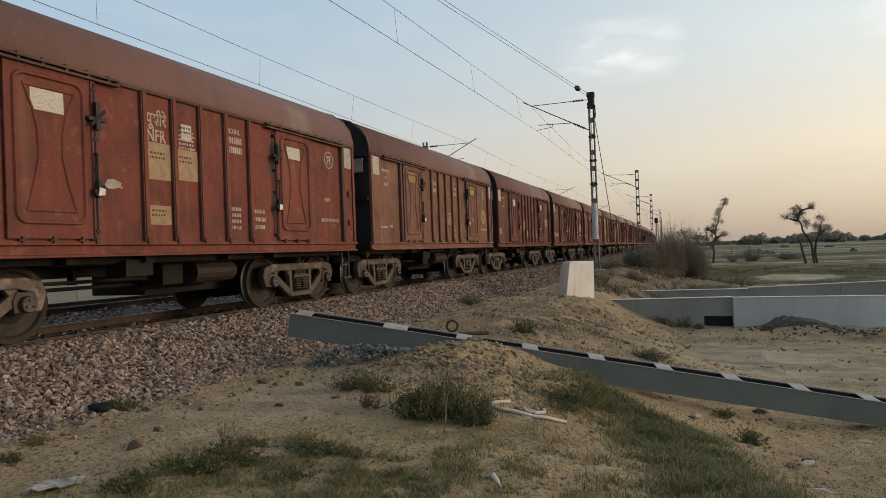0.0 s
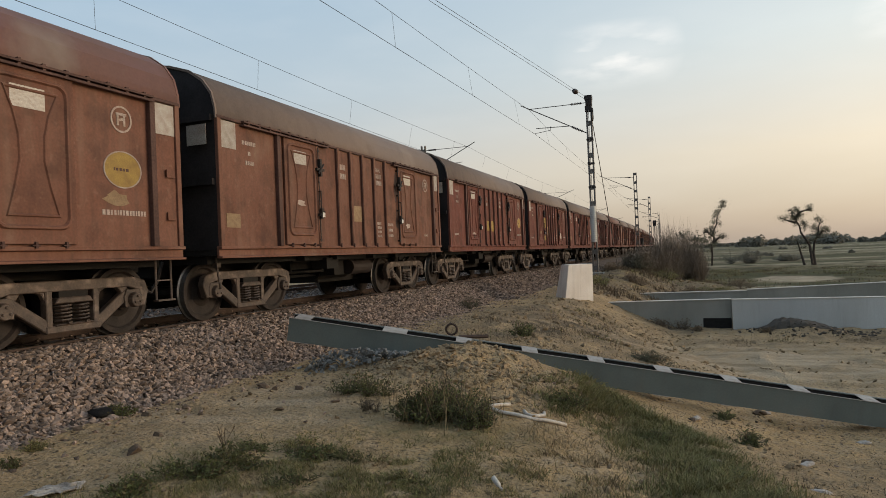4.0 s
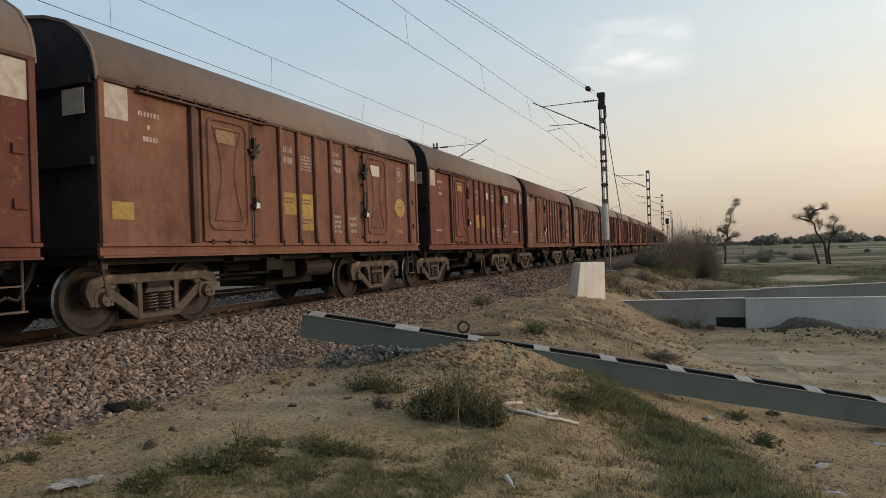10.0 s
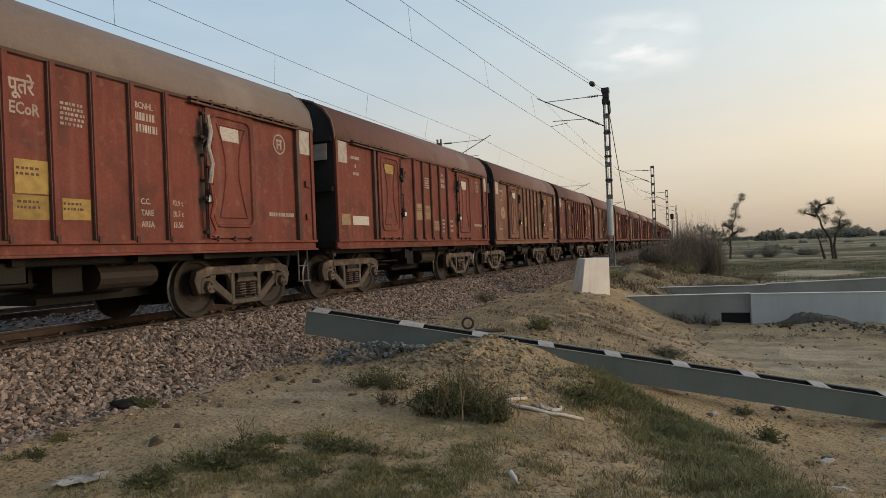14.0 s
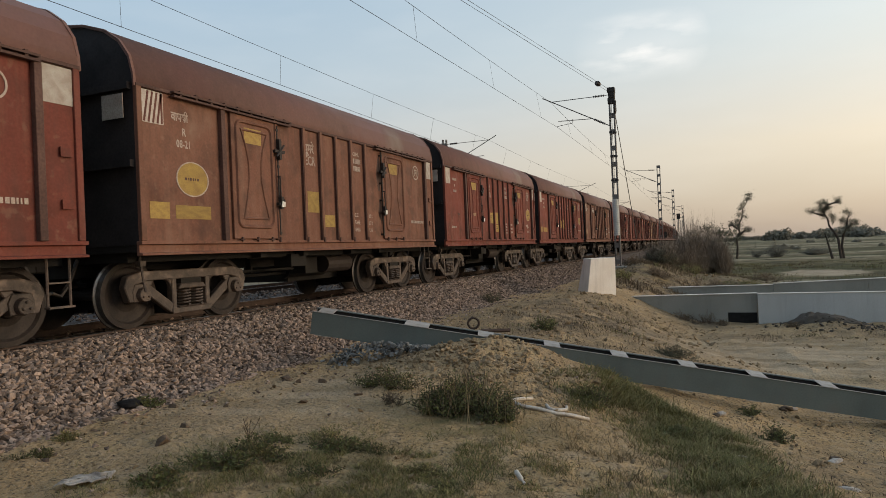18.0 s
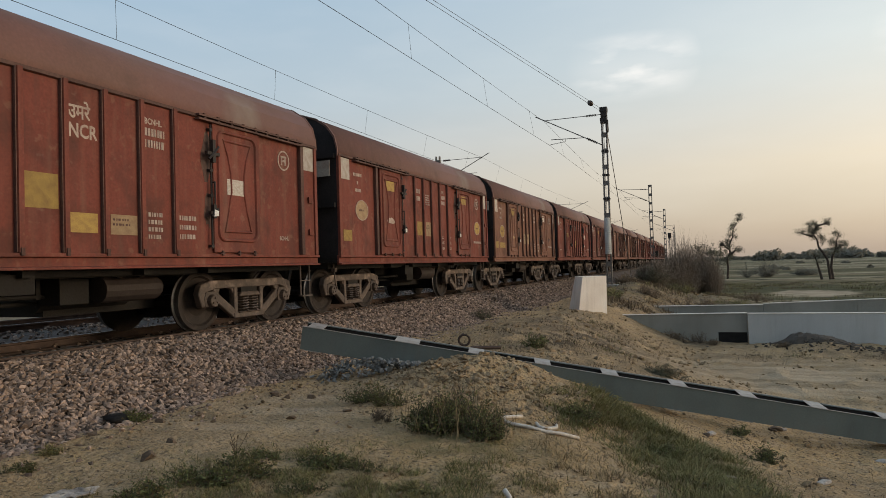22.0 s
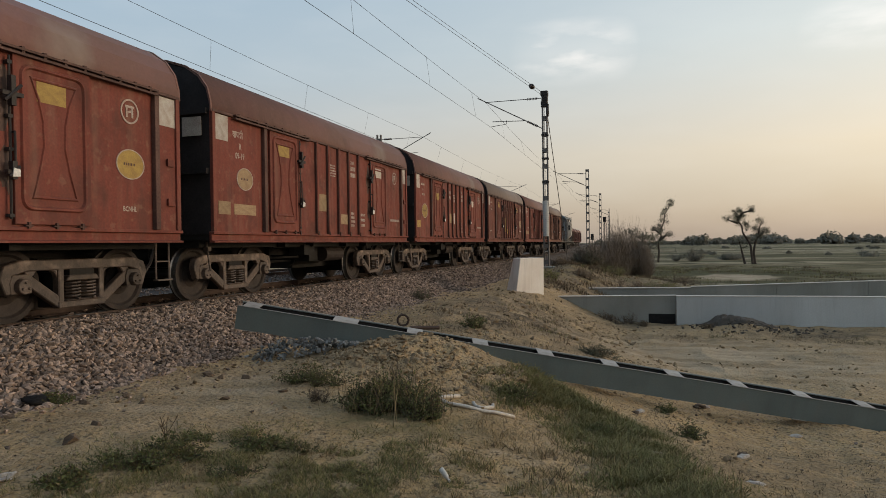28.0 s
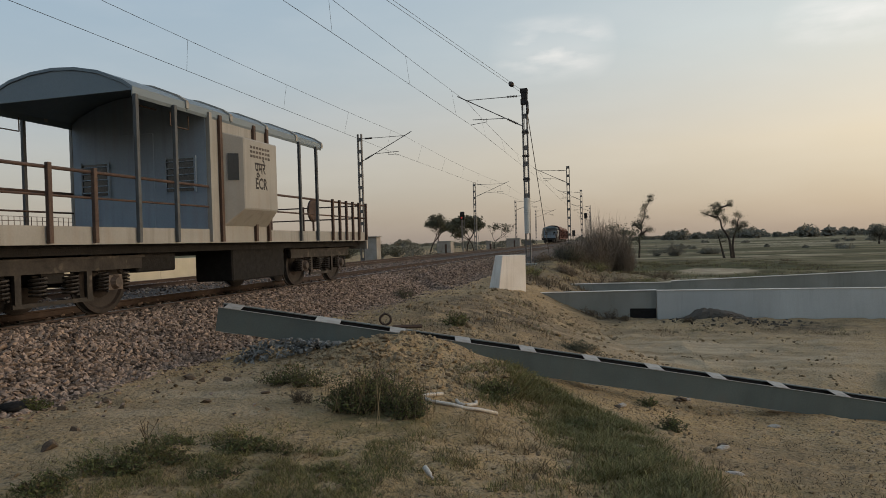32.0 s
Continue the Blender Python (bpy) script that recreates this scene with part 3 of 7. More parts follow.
        out.append((np.array([v.co[:] for v in bm.verts]), np.array([[v.index for v in f.verts] for f in bm.faces])))
        bm.free()
    return out


STONES = stone_shapes(14)


def scatter_stones(name, places, sizes, mat, label, parent=None):
    """Many stones joined in one mesh."""
    verts, faces, base = [], [], 0
    for p, s in zip(places, sizes):
        sv, sf = STONES[np.random.randint(len(STONES))]
        r = np.array(Euler(np.random.uniform(-1.0, 1.0, 3) * (0.9, 0.9, 3.1)).to_matrix())
        verts.append(sv @ r.T * s + p)
        faces.append(sf + base)
        base += len(sv)
    me = bpy.data.meshes.new(name)
    me.from_pydata(np.concatenate(verts).tolist(), [], np.concatenate(faces).tolist())
    me.materials.append(mat)
    ob = tagged(new(name, me), label, "" if parent else "stones", kind="stuff")
    ob.parent = parent
    return ob


def island_variation(mat, low, high, other=None, share=0.45):
    """Gives each joined stone or blade its own brightness, and some of them another colour."""
    n, l = mat.node_tree.nodes, mat.node_tree.links
    b = n["Principled BSDF"]
    src = b.inputs["Base Color"].links[0].from_socket
    geo, mr, hsv = n.new("ShaderNodeNewGeometry"), n.new("ShaderNodeMapRange"), n.new("ShaderNodeHueSaturation")
    if other:
        white, pick, mx = n.new("ShaderNodeTexWhiteNoise"), n.new("ShaderNodeMapRange"), n.new("ShaderNodeMix")
        white.noise_dimensions, mx.data_type = "1D", "RGBA"
        l.new(geo.outputs["Random Per Island"], white.inputs["W"])
        pick.inputs[1].default_value, pick.inputs[2].default_value = 1 - share - 0.1, 1 - share + 0.1
        l.new(white.outputs["Value"], pick.inputs[0])
        l.new(pick.outputs[0], mx.inputs[0])
        l.new(src, mx.inputs[6])
        mx.inputs[7].default_value = (*other, 1)
        src = mx.outputs[2]
    mr.inputs[3].default_value, mr.inputs[4].default_value = low, high
    l.new(geo.outputs["Random Per Island"], mr.inputs[0])
    l.new(mr.outputs[0], hsv.inputs["Value"])
    l.new(src, hsv.inputs["Color"])
    l.new(hsv.outputs[0], b.inputs["Base Color"])


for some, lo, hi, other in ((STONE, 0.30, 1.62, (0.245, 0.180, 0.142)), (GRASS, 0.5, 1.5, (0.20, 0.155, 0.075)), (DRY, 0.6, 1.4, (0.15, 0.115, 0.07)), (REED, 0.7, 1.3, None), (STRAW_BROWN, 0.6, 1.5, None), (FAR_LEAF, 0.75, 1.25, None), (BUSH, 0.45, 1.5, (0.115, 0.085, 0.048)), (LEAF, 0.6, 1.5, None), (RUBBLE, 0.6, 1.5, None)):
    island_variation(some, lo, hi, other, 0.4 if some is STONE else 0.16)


def build_ballast(bed):
    rng = np.random
    # the bank beside the near rail
    def lay(n, y0, y1, u0, u1, s0, s1, power=1.0):
        ys = y0 + (y1 - y0) * rng.rand(n) ** power
        us = rng.uniform(u0, u1, n)
        sz = rng.uniform(s0, s1, n)
        pts = np.array([(u + bend(y), y, bed_z(u) + rng.uniform(-0.15, 0.45) * s) for u, y, s in zip(us, ys, sz)])
        return pts, sz
    p, s = lay(42000, 2.5, 22, -8.05, -6.0, 0.036, 0.096, 1.2)
    scatter_stones("ballast_stones", p, s, STONE, "loose crushed pinkish grey stone beside the rail", bed)
    p, s = lay(14000, 22, 48, -7.75, -6.0, 0.05, 0.11)
    scatter_stones("ballast_stones", p, s, STONE, "loose crushed pinkish grey stone beside the rail", bed)
    p, s = lay(14000, 4, 44, -16.6, -7.7, 0.05, 0.10)
    scatter_stones("ballast_stones", p, s, STONE, "crushed stone between the rails and the tracks", bed)
    n = 900
    us, ys, sz = -6.15 + rng.exponential(0.42, n), rng.uniform(2.8, 26, n), rng.uniform(0.02, 0.07, n)
    p = np.array([(u + bend(y), y, ground_z(u + bend(y), y) + 0.12 * q) for u, y, q in zip(us, ys, sz)])
    scatter_stones("strayed_stones", p, sz, STONE, "stray ballast stones on the dusty earth")
    # nearest stones, each a piece of the bank
    meshes = [raw("stone", sv.tolist(), sf.tolist(), STONE) for sv, sf in STONES]
    for _ in range(280):
        y, u, q = rng.uniform(3.0, 7.5), rng.uniform(-7.2, -6.05), rng.uniform(0.06, 0.10)
        m = Matrix.Translation((u + bend(y), y, bed_z(u) + 0.22 * q)) @ Euler(rng.uniform(-1, 1, 3) * (0.7, 0.7, 3.1)).to_matrix().to_4x4() @ Matrix.Scale(q, 4)
        same("stone", meshes[rng.randint(len(meshes))], bed, m)


def build_track(centre, label):
    track = thing("railway_track", label, "track", kind="structure")
    ys = steps((-60, 40, 20), (40, 620, 10))
    prof = [(-0.07, -0.165), (0.07, -0.165), (0.07, -0.150), (0.012, -0.132), (0.012, -0.042), (0.036, -0.030), (0.036, -0.004), (0.030, 0.0), (-0.030, 0.0), (-0.036, -0.004), (-0.036, -0.030), (-0.012, -0.042), (-0.012, -0.132), (-0.07, -0.150)]
    for side in (-1, 1):
        c = centre + side * 0.872
        verts = [(c + px + bend(y), y, pz) for y in ys for px, pz in prof]
        k = len(prof)
        faces = [(j * k + i, j * k + (i + 1) % k, (j + 1) * k + (i + 1) % k, (j + 1) * k + i) for j in range(len(ys) - 1) for i in range(k)]
        r = same("rail", raw("rail", verts, faces, RAIL), track, None, "rusty steel rail with a worn bright head")
        head = [(c - 0.024 + bend(y), y, 0.0015) for y in ys] + [(c + 0.024 + bend(y), y, 0.0015) for y in ys]
        m = len(ys)
        same("running_band", raw("running_band", head, [(i, m + i, m + i + 1, i + 1) for i in range(m - 1)], TREAD), r, None, "polished running band of the rail")
    bm = bmesh.new()
    prism(bm, [(-1.37, -0.36), (1.37, -0.36), (1.37, -0.2), (1.05, -0.168), (0.65, -0.168), (0.3, -0.2), (-0.3, -0.2), (-0.65, -0.168), (-1.05, -0.168), (-1.37, -0.2)], "y", -0.125, 0.125)
    me = mesh_from(bm, "sleeper", SLEEPER)
    bm = bmesh.new()
    for side in (-1, 1):
        for e in (-0.085, 0.085):
            quad_box(bm, side * 0.872 + e - 0.03, side * 0.872 + e + 0.03, -0.05, 0.05, -0.17, -0.135)
    clip = mesh_from(bm, "rail_clip", BLACK_IRON)
    y = -2.0
    while y < 60:
        s = same("sleeper", me, track, pose(centre + bend(y), y, 0))
        if y < 22:
            same("rail_clip", clip, s)
        y += 0.6 if y < 34 else 1.2
    return track


build_ground()
BED_OB = build_bed()
build_track(TRACK_1, "nearer railway track with rusty rails on concrete sleepers")
build_track(TRACK_2, "farther railway track with rusty rails on concrete sleepers")

# ---- the goods train ----
PITCH, BODY, SPEED, FIRST_AT = 10.963, 10.10, 15.015, 2.935
HALF, EAVE, FLOOR = 1.725, 3.45, 1.27
MOVING, SPINNING = [], {}


def side_frame_mesh():
    bm = bmesh.new()
    a, b = 1.06, 1.19
    prism(bm, [(-1.30, 0.62), (-1.24, 0.78), (-1.00, 0.845), (1.00, 0.845), (1.24, 0.78), (1.30, 0.62), (1.22, 0.40), (1.14, 0.40), (1.13, 0.64), (0.90, 0.70), (-0.90, 0.70), (-1.13, 0.64), (-1.14, 0.40), (-1.22, 0.40)], "x", a, b)
    for s in (-1, 1):
        # lower chord, post and the gussets that round the open triangle
        bar(bm, (s * 0.95, 0.63), (s * 0.38, 0.235), 0.145, "x", a + 0.012, b - 0.012)
        bar(bm, (s * 0.36, 0.20), (s * 0.36, 0.74), 0.095, "x", a + 0.005, b - 0.005)
        prism(bm, [(s * 0.41, 0.705), (s * 0.54, 0.705), (s * 0.45, 0.665), (s * 0.41, 0.58)], "x", a + 0.016, b - 0.02)
        prism(bm, [(s * 0.74, 0.705), (s * 0.92, 0.705), (s * 0.90, 0.60), (s * 0.80, 0.62)], "x", a + 0.016, b - 0.02)
    bar(bm, (-0.42, 0.205), (0.42, 0.205), 0.10, "x", a - 0.004, b + 0.004)
    quad_box(bm, a - 0.03, b + 0.025, -0.30, 0.30, 0.245, 0.27)
    prism(bm, [(-0.30, 0.54), (0.30, 0.54), (0.24, 0.62), (-0.24, 0.62)], "x", a - 0.03, b + 0.02)
    return mesh_from(bm, "side_frame", BOGIE, 0.014)


def spring_mesh():
    bm = bmesh.new()
    turns = [Vector((1.13 + 0.105 * math.cos(q * math.pi / 4), 0.105 * math.sin(q * math.pi / 4), 0.275 + 0.0058 * q)) for q in range(46)]
    polytube(bm, turns, 0.016, 4)
    return mesh_from(bm, "coil_spring", BOGIE)


def wheelset_mesh():
    bm = bmesh.new()
    for s in (-1, 1):
        prof = [(s * 0.80, 0.50), (s * 0.80, 0.53), (s * 0.825, 0.53), (s * 0.845, 0.505), (s * 0.94, 0.50), (s * 0.945, 0.43), (s * 0.905, 0.40), (s * 0.880, 0.25), (s * 0.92, 0.15), (s * 0.98, 0.14), (s * 0.98, 0.09)]
        lathe(bm, prof, (0, 0, 0), 28)
    lathe(bm, [(-1.1, 0.065), (-0.98, 0.085), (0.98, 0.085), (1.1, 0.065)], (0, 0, 0), 12)
    for s in (-1, 1):
        for k in range(3):
            a = 2.1 * k
            quad_box(bm, s * 0.872 - 0.012, s * 0.872 + 0.012, 0.31 * math.cos(a) - 0.03, 0.31 * math.cos(a) + 0.03, 0.31 * math.sin(a) - 0.03, 0.31 * math.sin(a) + 0.03)
    me = mesh_from(bm, "wheelset", WHEEL, 0.0, False)
    me.materials.append(TREAD)
    for p in me.polygons:
        r = math.hypot(p.center.y, p.center.z)
        if r > 0.485 and abs(p.center.x) > 0.83:
            p.material_index = 1
    return me


def axle_box_mesh():
    bm = bmesh.new()
    prism(bm, [(-0.15, 0.40), (0.15, 0.40), (0.17, 0.55), (0.12, 0.66), (-0.12, 0.66), (-0.17, 0.55)], "x", 1.02, 1.20)
    tube(bm, (1.19, 0, 0.5), (1.275, 0, 0.5), 0.115, 0.10, 14)
    for k in range(3):
        a = math.radians(90 + 120 * k)
        tube(bm, (1.27, 0.055 * math.cos(a), 0.5 + 0.055 * math.sin(a)), (1.30, 0.055 * math.cos(a), 0.5 + 0.055 * math.sin(a)), 0.02, seg=6)
    return mesh_from(bm, "axle_box", BOGIE, 0.008)


def mirrored(me):
    m = me.copy()
    m.transform(Matrix.Diagonal((-1, 1, 1, 1)))
    m.flip_normals()
    return m


FRAME_R, SPRING_R, BOX_R, WHEELSET = side_frame_mesh(), spring_mesh(), axle_box_mesh(), wheelset_mesh()
FRAME_L, SPRING_L, BOX_L = mirrored(FRAME_R), mirrored(SPRING_R), mirrored(BOX_R)


def bolster_mesh():
    bm = bmesh.new()
    prism(bm, [(-1.18, 0.60), (-1.18, 0.75), (-0.5, 0.86), (0.5, 0.86), (1.18, 0.75), (1.18, 0.60), (0.5, 0.48), (-0.5, 0.48)], "y", -0.22, 0.22)
    # dark boxes added so the openings behind the frames read as shade
    quad_box(bm, -0.72, 0.72, -0.80, 0.80, 0.26, 0.60)
    quad_box(bm, 0.74, 1.02, -0.36, 0.36, 0.16, 0.66)
    quad_box(bm, -1.02, -0.74, -0.36, 0.36, 0.16, 0.66)
    for s in (-1, 1):
        bar(bm, (-0.9, 0.42 + 0.0), (0.9, 0.42), 0.1, "y", s * 0.40 - 0.04, s * 0.40 + 0.04)
        for e in (-0.87, 0.87):
            quad_box(bm, e - 0.06, e + 0.06, s * 0.40 - 0.03, s * 0.46 + 0.03, 0.33, 0.62)
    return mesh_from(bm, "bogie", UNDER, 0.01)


BOLSTER = bolster_mesh()


def build_bogie(parent, y):
    bogie = same("bogie", BOLSTER, parent, pose(0, y, 0), "cast three-piece bogie caked in pale dust")
    for f, s, b in ((FRAME_R, SPRING_R, BOX_R), (FRAME_L, SPRING_L, BOX_L)):
        same("side_frame", f, bogie)
        for e in (-0.135, 0.135):
            same("coil_spring", s, bogie, pose(0, e, 0))
        for e in (-1.0, 1.0):
            same("axle_box", b, bogie, pose(0, e, 0), "worn adapter and bearing cap")
    for k, e in enumerate((-1.0, 1.0)):
        w = same("wheelset", WHEELSET, bogie, pose(0, e, 0.5), "rusty disc wheels with bright treads on an axle")
        SPINNING.setdefault(k, []).append(w)
    return bogie


ROOF_CURVE = [(1.745, 3.42), (1.735, 3.58), (1.67, 3.83), (1.50, 4.06), (1.22, 4.25), (0.82, 4.38), (0.40, 4.44), (0.0, 4.46)]
ROOF_LINE = ROOF_CURVE + [(-x, z) for x, z in ROOF_CURVE[-2::-1]]
RIBS = (3.05, 3.92, 4.50, 5.08, 5.68, 6.30)
DOORS = ((1.86, 3.00, 1), (7.08, 8.24, -1))
POSTS = (0.045, 1.66, 9.52, 10.055)


def at_s(s):
    return s - BODY / 2


def build_wagon(paint, roof_mat):
    """A covered bogie goods wagon, its middle over its parent point at rail height."""
    w = thing("covered_wagon", "", "goods wagon")
    h = BODY / 2
    # roof: a shell with a little thickness, seams across it
    bm = bmesh.new()
    outer = ROOF_LINE
    inner = [(x * 0.985, z - 0.02) for x, z in ROOF_LINE]
    ya, yb = -h - 0.03, h + 0.03
    rows_v = [[bm.verts.new((x, y, z)) for x, z in line] for y in (ya, yb) for line in (outer, inner)]
    k = len(outer)
    for i in range(k - 1):
        bm.faces.new((rows_v[0][i], rows_v[0][i + 1], rows_v[2][i + 1], rows_v[2][i]))
        bm.faces.new((rows_v[1][i], rows_v[3][i], rows_v[3][i + 1], rows_v[1][i + 1]))
        for a, b in ((0, 1), (2, 3)):
            bm.faces.new((rows_v[a][i], rows_v[b][i], rows_v[b][i + 1], rows_v[a][i + 1]))
    for i in (0, k - 1):
        bm.faces.new((rows_v[0][i], rows_v[2][i], rows_v[3][i], rows_v[1][i]))
    me_roof = mesh_from(bm, "roof", roof_mat)
    me_roof.polygons.foreach_set("use_smooth", [abs(p.normal.y) < 0.5 for p in me_roof.polygons])
    roof = same("roof", me_roof, w, None, "curved steel roof coated in brown-grey dust")
    for y, t in ((ya, 1), (yb, -1)):
        bm = bmesh.new()
        prism(bm, [(x, z + 0.016) for x, z in ROOF_LINE] + [(x, z - 0.012) for x, z in ROOF_LINE[::-1]], "y", min(y, y + 0.045 * t), max(y, y + 0.045 * t))
        part("roof_rim", bm, roof_mat, roof)
    # walls
    bm = bmesh.new()
    quad_box(bm, HALF - 0.035, HALF - 0.005, -h, h, FLOOR, EAVE)
    part("side_wall", bm, paint, w)
    bm = bmesh.new()
    plan = [(-HALF + 0.035, -h)]
    bumps = sorted([(at_s(q) - 0.04, at_s(q) + 0.04) for q in RIBS[1:] + POSTS[1:3]] + [(at_s(a), at_s(b)) for a, b, _ in DOORS])
    plan.append((-HALF + 0.005, -h))
    for a, b in bumps:
        plan += [(-HALF + 0.005, a - 0.01), (-HALF - 0.045, a), (-HALF - 0.045, b), (-HALF + 0.005, b + 0.01)]
    plan += [(-HALF + 0.005, h), (-HALF + 0.035, h)]
    prism(bm, plan, "z", FLOOR, EAVE)
    part("side_wall", bm, paint, w)
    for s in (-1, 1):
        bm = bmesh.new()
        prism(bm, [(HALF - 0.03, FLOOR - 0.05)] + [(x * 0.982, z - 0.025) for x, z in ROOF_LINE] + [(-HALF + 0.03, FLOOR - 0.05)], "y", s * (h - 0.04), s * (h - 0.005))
        end = part("end_wall", bm, DARK_END, w, "near-black end wall with shade in its colour")
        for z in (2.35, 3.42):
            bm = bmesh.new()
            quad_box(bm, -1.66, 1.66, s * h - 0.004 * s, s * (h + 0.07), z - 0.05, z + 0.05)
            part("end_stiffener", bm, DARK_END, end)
        for x in (1.36, -1.36):
            bm = bmesh.new()
            quad_box(bm, x - 0.2, x + 0.2, s * (h + 0.052), s * (h + 0.062), 2.98, 3.32)
            part("reflector_plate", bm, REFLECT, end, "dusty reflective plate")
    # solebar flange under the side
    for s in (-1, 1):
        bm = bmesh.new()
        prism(bm, [(s * (HALF + q), z) for q, z in ((-0.06, FLOOR), (0.045, FLOOR), (0.045, FLOOR - 0.045), (-0.01, FLOOR - 0.055), (-0.01, FLOOR - 0.16), (0.05, FLOOR - 0.17), (0.05, FLOOR - 0.2), (-0.06, FLOOR - 0.2))], "y", -h - 0.02, h + 0.02)
        part("solebar", bm, paint, w, "rolled steel solebar", 0.004)
    # ribs of the camera's side: folded plates, shade painted as dark strips on leading edges
    bm = bmesh.new()
    prism(bm, [(HALF - 0.006, -0.055), (HALF + 0.055, -0.032), (HALF + 0.055, 0.032), (HALF - 0.006, 0.055)], "z", FLOOR + 0.005, EAVE - 0.02)
    rib = mesh_from(bm, "side_rib", paint)
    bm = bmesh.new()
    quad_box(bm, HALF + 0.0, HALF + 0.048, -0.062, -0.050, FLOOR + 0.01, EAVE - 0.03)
    grime = mesh_from(bm, "rib_shade", RIB_SHADE_GRIME)
    bm = bmesh.new()
    quad_box(bm, HALF - 0.02, HALF + 0.07, -0.022, 0.022, FLOOR - 0.03, FLOOR + 0.06)
    foot = mesh_from(bm, "rib_foot", RIB_SHADE_GRIME)
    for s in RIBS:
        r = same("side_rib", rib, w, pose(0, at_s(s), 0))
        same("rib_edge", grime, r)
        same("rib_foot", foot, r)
    # door posts take the same dark for the recess shadow beside the doors
    bm = bmesh.new()
    quad_box(bm, HALF - 0.004, HALF + 0.075, -0.05, 0.05, FLOOR + 0.005, EAVE - 0.05)
    me_post = mesh_from(bm, "door_post", RIB_SHADE_GRIME, 0.006)
    bm = bmesh.new()
    quad_box(bm, HALF - 0.03, HALF + 0.03, -0.045, 0.045, FLOOR + 0.005, EAVE)
    me_corner = mesh_from(bm, "corner_post", paint, 0.006)
    for s in POSTS:
        same("corner_post" if s < 0.1 or s > 10 else "door_post", me_corner if s < 0.1 or s > 10 else me_post, w, pose(0, at_s(s), 0))
    # eave angle and door rails
    bm = bmesh.new()
    quad_box(bm, HALF - 0.004, HALF + 0.035, -h, h, EAVE - 0.035, EAVE + 0.01)
    part("eave_angle", bm, RIB_SHADE_GRIME, w)
    for a, b, side in DOORS:
        y0, y1 = at_s(a), at_s(b)
        bm = bmesh.new()
        r0, r1 = (y0 - 1.25, y1 + 0.45) if side > 0 else (y0 - 0.35, y1 + 1.3)
        for dz in (0, 0.06):
            quad_box(bm, HALF + 0.02, HALF + 0.10, r0, r1, EAVE - 0.025 - dz, EAVE + 0.005 - dz)
        for k in range(9):
            yk = r0 + (r1 - r0) * (k + 0.5) / 9
            quad_box(bm, HALF + 0.036, HALF + 0.085, yk - 0.02, yk + 0.02, EAVE - 0.08, EAVE + 0.03)
        part("door_rail", bm, RIB_SHADE_GRIME, w, "greasy sliding rail over the door")
        dp = paint
        bm = bmesh.new()
        quad_box(bm, HALF + 0.002, HALF + 0.045, y0, y1, FLOOR + 0.03, EAVE - 0.08)
        door = part("door", bm, dp, w, "pressed steel door", 0.006)
        bm = bmesh.new()
        rim(bm, HALF + 0.045, y0 + 0.08, y1 - 0.08, FLOOR + 0.20, EAVE - 0.16, 0.06, 0.030, 0.15)
        part("pressed_rim", bm, dp, door)
        bm = bmesh.new()
        ym = (y0 + y1) / 2
        waist = [(-0.36, EAVE - 0.30), (0.36, EAVE - 0.30), (0.25, 2.86), (0.19, 2.60), (0.18, 2.30), (0.25, 1.98), (0.35, 1.62), (-0.35, 1.62), (-0.25, 1.98), (-0.18, 2.30), (-0.19, 2.60), (-0.25, 2.86)]
        loops = [[bm.verts.new((HALF + 0.044 + up, ym + a - math.copysign(o, a), z - (o if z > 3 else -o if z < 1.7 else 0))) for a, z in waist] for o, up in ((0.0, 0.0), (0.014, 0.020), (0.030, 0.020), (0.046, 0.0))]
        for ra, rb in zip(loops, loops[1:]):
            for k in range(12):
                bm.faces.new((ra[k], ra[(k + 1) % 12], rb[(k + 1) % 12], rb[k]))
        part("pressed_brace", bm, dp, door)
        yl = y1 + 0.06 if side > 0 else y0 - 0.06
        bm = bmesh.new()
        tube(bm, (HALF + 0.055, yl, 1.36), (HALF + 0.055, yl, EAVE - 0.12), 0.016, seg=6)
        for z in (1.40, 2.2, 2.6, EAVE - 0.2):
            quad_box(bm, HALF - 0.004, HALF + 0.07, yl - 0.03, yl + 0.03, z - 0.02, z + 0.02)
        part("lock_rod", bm, BLACK_IRON, w, "thin greasy locking rod")
        # grease rubbed into the paint round the latch
        rub = random.Random(int(a * 50))
        for zc, hz, wy in ((2.80, 0.42, 0.17), (1.95, 0.30, 0.13)):
            bm = bmesh.new()
            prism(bm, [(yl + wy * rub.uniform(0.55, 1.15) * math.cos(6.2832 * k / 18), zc + hz * rub.uniform(0.6, 1.15) * math.sin(6.2832 * k / 18)) for k in range(18)], "x", HALF - 0.008, HALF - 0.0028)
            part("grease_stain", bm, DOOR_GRIME, w, "dark greasy stain round the latch")
        for z, sc in ((2.86, 1.0), (1.92, 0.6)):
            bm = bmesh.new()
            quad_box(bm, HALF + 0.06, HALF + 0.12, yl - 0.14 * sc, yl + 0.14 * sc, z - 0.025, z + 0.025)
            quad_box(bm, HALF + 0.06, HALF + 0.13, yl - 0.032, yl + 0.032, z - 0.14 * sc, z + 0.22 * sc)
            tube(bm, (HALF + 0.13, yl - 0.12 * sc, z - 0.1 * sc), (HALF + 0.13, yl + 0.10 * sc, z + 0.12 * sc), 0.02, seg=6)
            part("latch", bm, BLACK_IRON, door, "heavy black latch")
        bm = bmesh.new()
        yh = yl - side * 0.02
